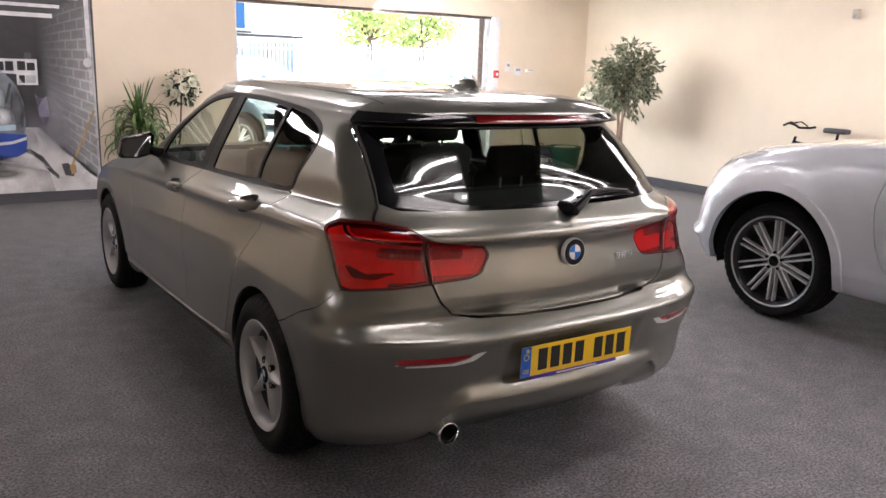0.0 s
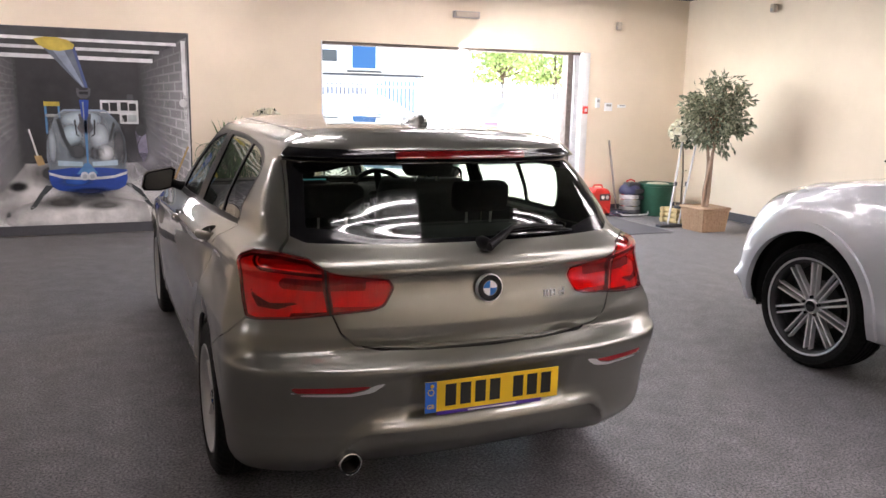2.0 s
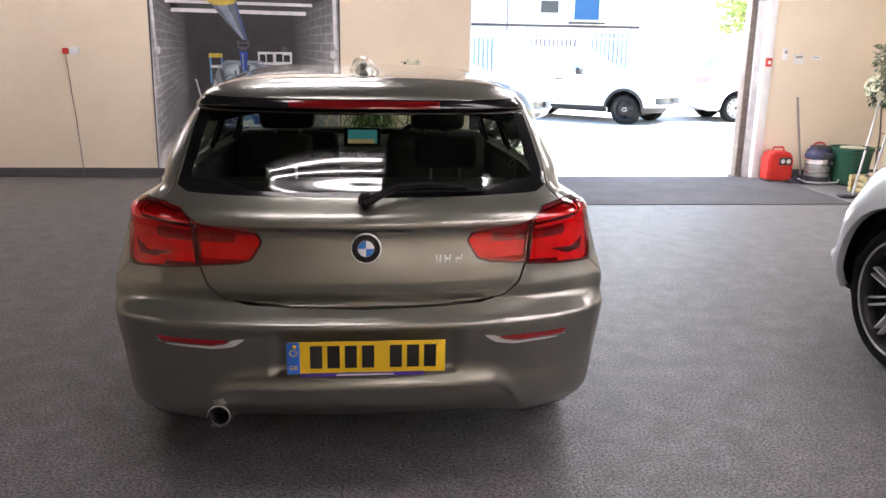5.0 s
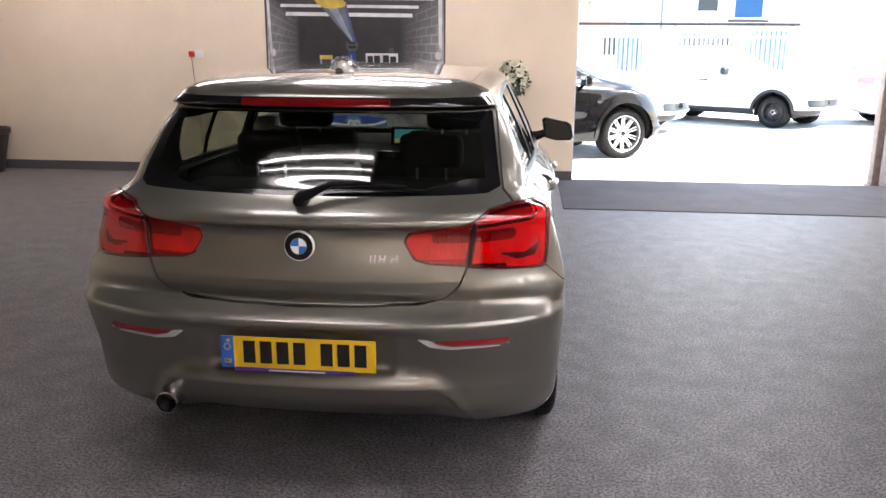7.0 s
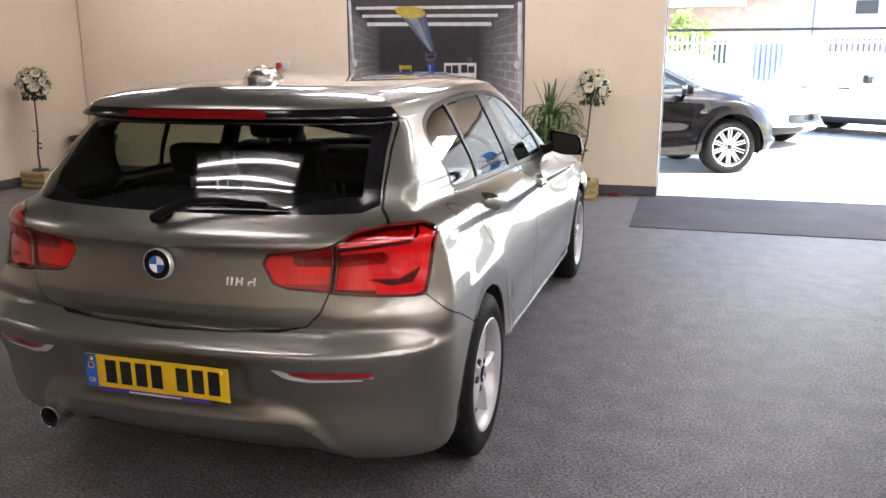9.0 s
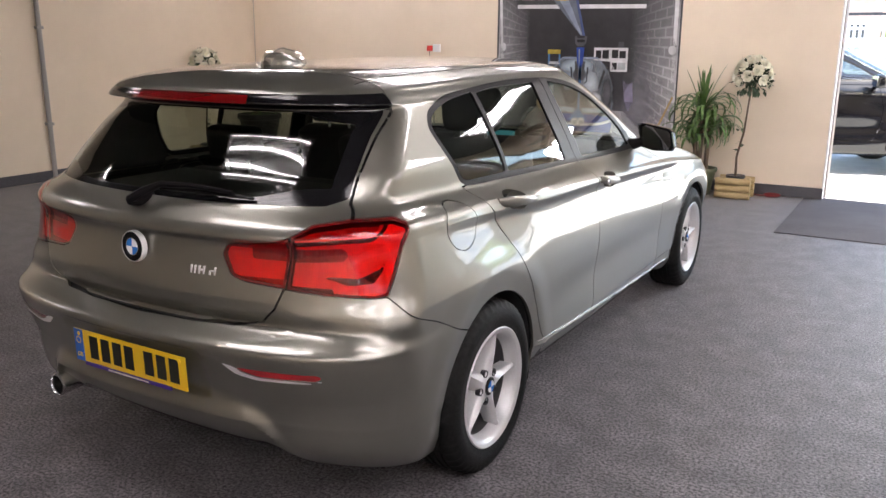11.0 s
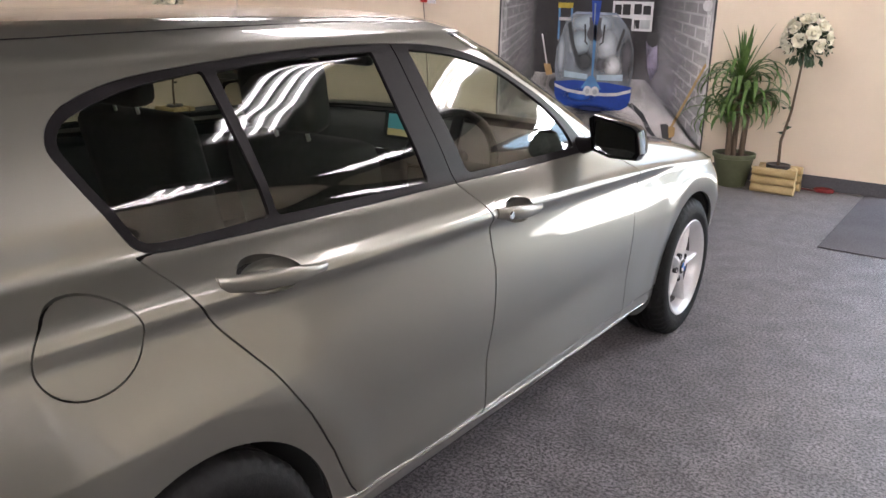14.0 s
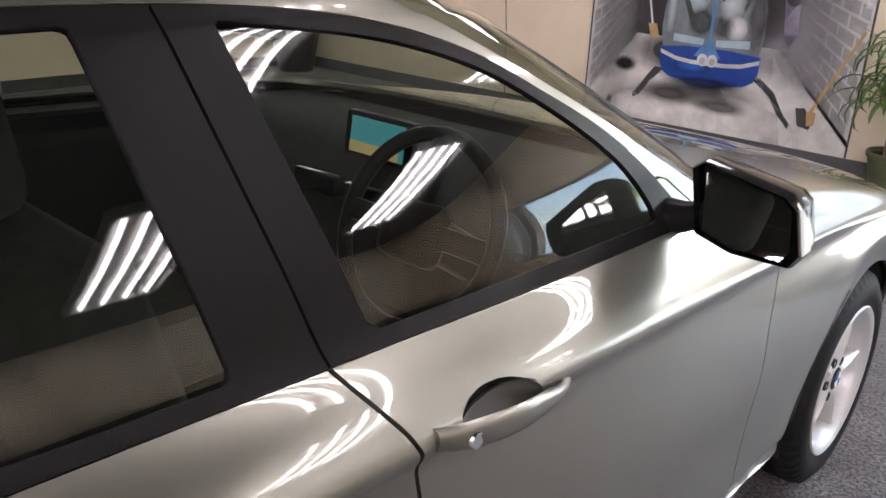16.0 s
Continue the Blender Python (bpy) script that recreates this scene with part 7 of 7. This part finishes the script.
def estate_car(name, label, paint, m, zoom=(1, 1, 1), base=2.89, tyre_r=0.372, rim_r=0.285, steer=0.0, dark_rim=True, nu=150, trim="paint", pane="glass_dark", mirror_y=1.72, cab=0.0, strip=False, pale_rims=False):
    """A tall five-door car; rear axle at its origin, nose towards +y."""
    car = thing(name, label, "car", m)
    zx, zy, zz = zoom
    lev = []
    for n, r in enumerate(suv_levels()):
        r = list(r)
        if n > 8:
            r[1], r[2] = r[1] + cab, r[2] + cab
        r[0], r[1], r[2], r[3], r[4] = r[0] * zy, r[1] * zy, r[2] * zy, r[3] * zy, r[4] * zy
        r[6], r[7], r[8] = r[6] * zx, r[7] * zx, r[8] * zx
        r[9:] = [v * zz for v in r[9:]]
        lev.append(r)
    hubs = ((0.0, tyre_r - 0.006), (base * zy, tyre_r - 0.006))

    def swell(g):
        x, y, z = g[..., 0], g[..., 1], g[..., 2]
        for hy, hz in hubs:
            d = np.hypot(y - hy, z - hz)
            x += 0.020 * smooth(tyre_r + 0.29, tyre_r + 0.235, d) * (x > 0.6 * zx) * smooth(0.2, 0.4, z)
        nose = np.exp(-((z - 0.45 * zz) / 0.03) ** 2) * smooth(3.30 * zy, 3.5 * zy, y)
        y += 0.030 * nose
        x += 0.022 * nose * (x > 0.5)
        x -= 0.012 * np.exp(-((z - 0.46 * zz) / 0.014) ** 2) * smooth(0.5, 0.7, y) * smooth(2.35 * zy, 2.3 * zy, y) * (x > 0.6 * zx)
        x -= 0.02 * np.exp(-((z - 0.60 * zz) / 0.07) ** 2) * smooth(0.5, 0.9, y) * smooth(2.4 * zy, 2.0 * zy, y) * (x > 0.6 * zx)
        return g

    s = Shell(lev, tuple(v * zy for v in (-1.0, -0.3, 1.2, 2.4, 3.75)), nu=nu, fine=4, sculpt=swell)
    rest = s.polys

    def hub_d(y, z):
        return np.minimum(np.hypot(y - hubs[0][0], z - hubs[0][1]), np.hypot(y - hubs[1][0], z - hubs[1][1]))
    _, rest = s.cut(rest, lambda x, y, z, u, v: np.where(x > 0.5 * zx, hub_d(y, z) - tyre_r - 0.075, 1.0))
    DLO = [(-0.62 * zy, 1.17 * zz), (-0.45 * zy, 1.40 * zz), (-0.1 * zy, 1.53 * zz), (0.8 * zy, 1.56 * zz), ((1.1 + cab) * zy, 1.53 * zz), ((1.55 + cab) * zy, 1.34 * zz), ((1.88 + cab) * zy, 1.15 * zz), (1.0 * zy, 1.145 * zz)]
    dlo, rest = s.cut(rest, lambda x, y, z, u, v: side_only(u, poly_sdf(y, z, DLO)))
    panes = []
    for y0, y1 in ((-0.6, -0.18), (-0.12, 0.72 + cab / 2), (0.80 + cab / 2, 1.80 + cab)):
        g, dlo = s.cut(dlo, lambda x, y, z, u, v: np.maximum(poly_sdf(y, z, DLO) + 0.022, np.maximum(y0 * zy - y, y - y1 * zy)))
        panes.append(g)
    screen, rest = s.cut(rest, lambda x, y, z, u, v: np.where(u < 0.29, np.maximum(np.maximum(9.15 - v, v - 12.0), 0), 1.0) - 0.001)
    front, rest = s.cut(rest, lambda x, y, z, u, v: np.where(u > 0.79, np.maximum(np.maximum(9.1 - v, v - 12.8), 60 * (0.807 - u)), 1.0))
    LAMP_F = [(3.00 * zy, 1.035 * zz), (3.22 * zy, 1.045 * zz), (3.52 * zy, 0.985 * zz), (3.74 * zy, 0.87 * zz), (3.70 * zy, 0.82 * zz), (3.42 * zy, 0.90 * zz)]
    head, rest = s.cut(rest, lambda x, y, z, u, v: np.where((u > 0.74) & (x > 0.42 * zx), poly_sdf(y, z, LAMP_F), 1.0))
    grille, rest = s.cut(rest, lambda x, y, z, u, v: np.where((u > 0.8) & (y > 3 * zy), np.maximum(np.maximum(0.46 * zz - z, z - 0.62 * zz), x - 0.80 * zx), 1.0))
    tail, rest = s.cut(rest, lambda x, y, z, u, v: np.where(u < 0.3, poly_sdf(x, z, [(0.45 * zx, 0.93 * zz), (0.92 * zx, 0.90 * zz), (0.9 * zx, 1.06 * zz), (0.5 * zx, 1.04 * zz)]), 1.0))
    FD = [(0.86 * zy, 1.13 * zz), (0.90 * zy, 0.45 * zz), (2.17 * zy, 0.45 * zz), (2.24 * zy, 0.60 * zz), (2.27 * zy, 0.82 * zz), (2.21 * zy, 1.105 * zz)]
    RD = [(-0.35 * zy, 1.13 * zz), (0.10 * zy, 0.85 * zz), (0.38 * zy, 0.45 * zz), (0.89 * zy, 0.45 * zz), (0.85 * zy, 1.13 * zz)]
    fd, rest = s.panel(rest, lambda x, y, z, u, v: side_only(u, poly_sdf(y, z, FD)), 0.0025)
    rd, rest = s.panel(rest, lambda x, y, z, u, v: side_only(u, poly_sdf(y, z, RD)), 0.0025)
    bonnet, rest = s.panel(rest, lambda x, y, z, u, v: np.where((v > 7.5) & (y > 1.7 * zy), np.maximum(np.maximum(8.15 - v, v - 8.98), (x - 0.72 * zx) * 4), 1.0), 0.0025)
    arch_band, rest = s.cut(rest, lambda x, y, z, u, v: np.where((x > 0.5 * zx) & (z > 0.30), hub_d(y, z) - tyre_r - 0.128, 1.0))
    sill, rest = s.cut(rest, lambda x, y, z, u, v: np.where(x > 0.4 * zx, v - 2.6, 1.0))
    opaque, _ = s.cut(s.polys, lambda x, y, z, u, v: v - 8.6)
    _, opaque = s.cut(opaque, lambda x, y, z, u, v: np.where(x > 0.5 * zx, hub_d(y, z) - tyre_r - 0.077, 1.0))
    s.part("inner_shell", opaque, (1, -1), M["under"], car, inset=0.02)
    s.part("body", rest, (1, -1), M[paint], car, lip=0.012)
    s.part("bonnet", bonnet, (1, -1), M[paint], car, lip=0.012)
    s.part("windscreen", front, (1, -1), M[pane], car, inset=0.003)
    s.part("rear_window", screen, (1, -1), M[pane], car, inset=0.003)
    s.part("lower_grille", grille, (1, -1), M["gloss_black"], car, inset=0.01)
    for sx in (1, -1):
        d1 = s.part("front_door", fd, (sx,), M[paint], car, lip=0.012)
        d2 = s.part("rear_door", rd, (sx,), M[paint], car, lip=0.012)
        # Beside glare-painted panes the surround is paled too, as if washed out.
        s.part("window_surround", dlo, (sx,), M["pale_grey" if pane == "glare_glass" else "black_trim"], car)
        for g, owner in zip(panes, (d2, d2, d1)):
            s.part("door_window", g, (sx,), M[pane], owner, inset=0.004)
        s.part("headlamp", head, (sx,), M["lamp_clear"], car, inset=0.002)
        s.part("tail_lamp", tail, (sx,), M["red_mid"], car)
        for fore in (0, 1):
            band = [q for q in arch_band if (s.pos[q[0]][1] > base * zy / 2) == bool(fore)]
            s.part("arch_trim", band, (sx,), M[paint if trim == "paint" else trim], car, inset=-0.020, lip=0.036)
        s.part("sill", sill, (sx,), M[paint if trim == "paint" else trim], car)
        for yy, owner in ((1.05 * zy, d1), (0.05 * zy, d2)):
            part("door_handle", tube(bmesh.new(), [(sx * 0.945 * zx, yy, 0.965 * zz), (sx * 0.985 * zx, yy + 0.04, 0.966 * zz), (sx * 0.985 * zx, yy + 0.18, 0.962 * zz), (sx * 0.945 * zx, yy + 0.22, 0.96 * zz)], 0.014, 8), M["cladding" if paint == "paint_white" else paint], owner)
        mi = part("door_mirror", boxed(-0.09, 0.09, -0.05, 0.06, -0.075, 0.075, 0.04, 3), M["cladding" if paint == "paint_white" else paint], car, m=pose(sx * 1.03 * zx, mirror_y * zy, 1.16 * zz))
        part("mirror_glass", boxed(-0.075, 0.075, -0.053, -0.046, -0.058, 0.058, 0.002), M["mirror"], mi)
        if strip:
            part("side_strip", tube(bmesh.new(), [(sx * 0.915 * zx, yy * zy, 0.485 * zz) for yy in (0.55, 1.1, 1.7, 2.25)], 0.018, 8), M["alloy_bright"], car)
        part("mirror_foot", tube(bmesh.new(), [(sx * 0.80 * zx, (mirror_y + 0.02) * zy, 1.06 * zz), (sx * 0.98 * zx, (mirror_y + 0.01) * zy, 1.13 * zz)], 0.022, 8), M["black_trim"], car)
        for n, (hy, hz) in enumerate(hubs):
            w, hx, hh = wheel("wheel", sx * (0.952 * zx - 0.150), hy, hz, sx, tyre_r, 0.30, rim_r, M["alloy_dark"] if dark_rim else M["alloy_painted_shade"], car, steer if n else 0.0, paint == "paint_white" and not pale_rims)
            for k in range(20):
                off = (k % 2 - 0.5) * 0.034
                bm = bmesh.new()
                rows = []
                for f in np.linspace(0, 1, 4):
                    rad = 0.05 + f * (rim_r - 0.07)
                    o = off * (0.9 + 0.25 * f)
                    lift = hx - 0.01 + 0.008 * f
                    rows.append([bm.verts.new((lift - 0.03, o - 0.0075, rad)), bm.verts.new((lift, o - 0.0052, rad)), bm.verts.new((lift, o + 0.0052, rad)), bm.verts.new((lift - 0.03, o + 0.0075, rad))])
                for a, b in zip(rows, rows[1:]):
                    for j in range(3):
                        bm.faces.new((a[j], a[j + 1], b[j + 1], b[j]))
                part("spoke", bm, M["alloy_dark" if paint == "paint_white" and not pale_rims else "alloy_bright"], w, smooth=False, m=pose(0, 0, 0, 36 * (k // 2), 0, 0))
            for k in range(5):
                part("wheel_bolt", lathe(bmesh.new(), [(0, hx + 0.004), (0.009, hx + 0.004), (0.011, hx - 0.01)], 12, "x"), M["gloss_black"], w, m=pose(0, 0, 0, 72 * k, 0, 0) @ pose(0, 0, 0.055))
            part("wheel_arch_liner", arch_liner(tyre_r + 0.08, 0.10, -0.3, -0.10), M["under"], car, m=pose(sx * (0.952 * zx - 0.16), hy, hz) @ Matrix.Diagonal((sx, 1, 1, 1)))
    part("cabin_block", boxed(-0.70 * zx, 0.70 * zx, -0.5 * zy, 1.6 * zy, 0.4, 1.08 * zz, 0.05), M["interior"], car)
    for sx in (-0.38, 0.38):
        for yy in (0.75, -0.1):
            part("headrest", boxed(-0.13, 0.13, -0.05, 0.05, -0.3, 0.1, 0.045, 3), M["interior"], car, m=pose(sx * zx, yy * zy, 1.32 * zz))
    return car


estate_car("silver_suv", "pale silver large off-road car parked on the showroom carpet", "paint_silver", pose(3.515, -2.71, 0), steer=2.0, nu=240)

# ---- the yard outside ----
estate_car("black_suv", "black off-road car with silver rims parked in the yard", "paint_black", pose(-0.68, 8.33, -0.03, 0, 0, -66), zoom=(0.97, 0.915, 0.95), tyre_r=0.36, rim_r=0.25, dark_rim=False, nu=110, trim="gloss_black", mirror_y=2.15, cab=0.42, strip=True)
for x, y, a in ((0.5, 13.75, -115), (4.13, 16.05, -130), (8.4, 15.3, -90)):
    estate_car("white_car", "white family car parked in the bright yard", "paint_white", pose(x, y, -0.03, 0, 0, a), zoom=(0.92, 0.90, 0.94), tyre_r=0.32, rim_r=0.215, nu=80, trim="paint" if x > 8 else "cladding", pane="glare_glass", pale_rims=x > 8)["group"] = "white cars in the yard"

fence = thing("yard_fence", "pale galvanised palisade fence behind the parked cars", "fence", pose(0, 18.2, -0.03) @ Matrix.Diagonal((1, 1, 1.13, 1)))
bm = bmesh.new()
prism(bm, [(-0.027, 0.1), (0.027, 0.1), (0.027, 1.72), (0.0, 1.78), (-0.027, 1.72)], -0.012, 0.012)
pale = place("pale", bm, M["fence"], False)
for k in range(200):
    o = new("pale", pale)
    o.parent, o.location = fence, (-4.0 + 0.115 * k, 0, 0)
for z in (0.45, 1.58):
    part("rail", boxed(-4.2, 18.8, 0.014, 0.06, z, z + 0.05), M["fence"], fence, smooth=False)
for k in range(9):
    part("post", boxed(-4.1 + 2.8 * k, -4.02 + 2.8 * k, 0.06, 0.14, 0, 1.9), M["fence"], fence, smooth=False)
part("top_rail", boxed(-4.2, 7.3, -0.02, 0.05, 1.845, 1.90), M["dark_coping"], fence, smooth=False)


def container(x0, x1, top, paint, label):
    """A ribbed block made up to tone the fence gaps, with corner posts and top rail."""
    t = thing("fence_gap_block", label, "container", pose((x0 + x1) / 2, 18.75, -0.03), group="containers behind the fence")
    w = (x1 - x0) / 2
    part("side_panel", boxed(-w + 0.05, w - 0.05, 0.03, 1.2, 0.05, top - 0.06), M[paint], t, smooth=False)
    for k in range(int(w / 0.14)):
        part("rib", boxed(-w + 0.14 + 0.28 * k, -w + 0.24 + 0.28 * k, 0.0, 0.032, 0.1, top - 0.06, 0.01), M[paint], t, smooth=False)
    for sx in (-1, 1):
        part("corner_post", boxed(sx * w - 0.05, sx * w + 0.05, -0.01, 0.09, 0, top), M[paint], t, smooth=False)
    part("top_beam", boxed(-w, w, -0.008, 0.08, top - 0.06, top), M[paint], t, smooth=False)


container(3.0, 3.55, 1.82, "gap_tone_blue", "pale blue ribbed block added to colour the fence gaps")
container(4.65, 5.8, 1.90, "gap_tone_grey", "lilac-grey ribbed block added to darken the fence gaps")
container(6.4, 7.3, 1.98, "gap_tone_blue", "pale blue ribbed block added to colour the fence gaps")


def building(name, label, x0, x1, y0, y1, h, wall, wins, roof=0.0, m=None):
    t = thing(name, label, "building", m)
    part("wall", boxed(x0, x1, y0, y1, -0.1, h), M[wall], t, smooth=False)
    bm = bmesh.new()
    if roof:
        prism(bm, [(y0 - 0.3, h), (y1 + 0.3, h), ((y0 + y1) / 2, h + roof)], x0 - 0.2, x1 + 0.2, "x")
    else:
        box(bm, x0 - 0.2, x1 + 0.2, y0 - 0.2, y1 + 0.2, h, h + 0.25)
    part("roof", bm, M["slate"], t, smooth=False)
    for wx, wz, ww, wh, mm in wins:
        w = part("window", boxed(wx, wx + ww, y0 - 0.06, y0 + 0.05, wz, wz + wh, 0.01), M["white_metal"], t, smooth=False)
        part("pane", boxed(wx + 0.06, wx + ww - 0.06, y0 - 0.08, y0 - 0.055, wz + 0.06, wz + wh - 0.06), M[mm], w, smooth=False)
    return t


workshop = building("workshop_building", "pale flat-roofed workshop with a blue board on its wall", 4.9, 9.9, 25, 34, 6.9, "render", [(7.22, 2.42, 0.98, 1.20, "blue_board"), (6.05, 2.62, 0.74, 0.52, "window_far")])
part("board_ledge", boxed(7.1, 8.35, 24.86, 24.99, 2.34, 2.39), M["dark_coping"], workshop, smooth=False)
part("downpipe", tube(bmesh.new(), [(4.98, 24.94, 0.0), (4.98, 24.94, 6.8)], 0.03, 8), M["slate"], workshop)
for k in range(4):
    building("terraced_house", "brick terraced house with a slate roof beyond the fence", -0.6 + 4.2 * k - 12 + 8, 3.6 + 4.2 * k - 12 + 8, 40 + 3 * k, 48 + 3 * k, 3.4 + 0.5 * k, "brick_far", [(0.4 + 4.2 * k - 4, 1.0, 0.9, 1.3, "window_far"), (2.2 + 4.2 * k - 4, 1.0, 0.9, 1.3, "window_far")], roof=1.6)["group"] = "terraced houses"


def yard_tree(x, y, h, seed):
    rnd = random.Random(seed)
    t = thing("yard_tree", "leafy green tree beyond the yard fence", "tree", pose(x, y, -0.1), group="trees beyond the fence")
    part("trunk", tube(bmesh.new(), [(0, 0, 0), (0.1, 0, h * 0.3), (0.0, 0.1, h * 0.6), (0.1, 0, h * 0.85)], [0.2, 0.16, 0.1, 0.04], 10), M["bark"], t)
    bm, lm = bmesh.new(), bmesh.new()
    for k in range(26):
        d = Vector((rnd.gauss(0, 1), rnd.gauss(0, 1), rnd.gauss(0.1, 0.7))).normalized()
        c = Vector((0, 0, h * 0.60)) + Vector((d.x * h * 0.33, d.y * h * 0.33, d.z * h * 0.30)) * rnd.uniform(0.5, 1)
        tube(lm, [(0.05, 0, h * 0.45), c], [0.05, 0.015], 5, caps=False)
        for j in range(70):
            p = c + Vector((rnd.gauss(0, 0.35), rnd.gauss(0, 0.35), rnd.gauss(0, 0.28))) * h * 0.17
            leaf(bm, p, (rnd.uniform(-1, 1), rnd.uniform(-1, 1), rnd.uniform(-1, 0.6)), 0.30, 0.17, rnd)
    part("branching", lm, M["bark"], t)
    tagged(part("crown", bm, M["leaf_yard"], t, smooth=False), kind="stuff")


for x, y, h, sd in ((18.8, 36, 6.0, 1), (22.6, 37, 6.0, 2), (0.9, 41, 3.9, 4)):
    yard_tree(x, y, h, sd)
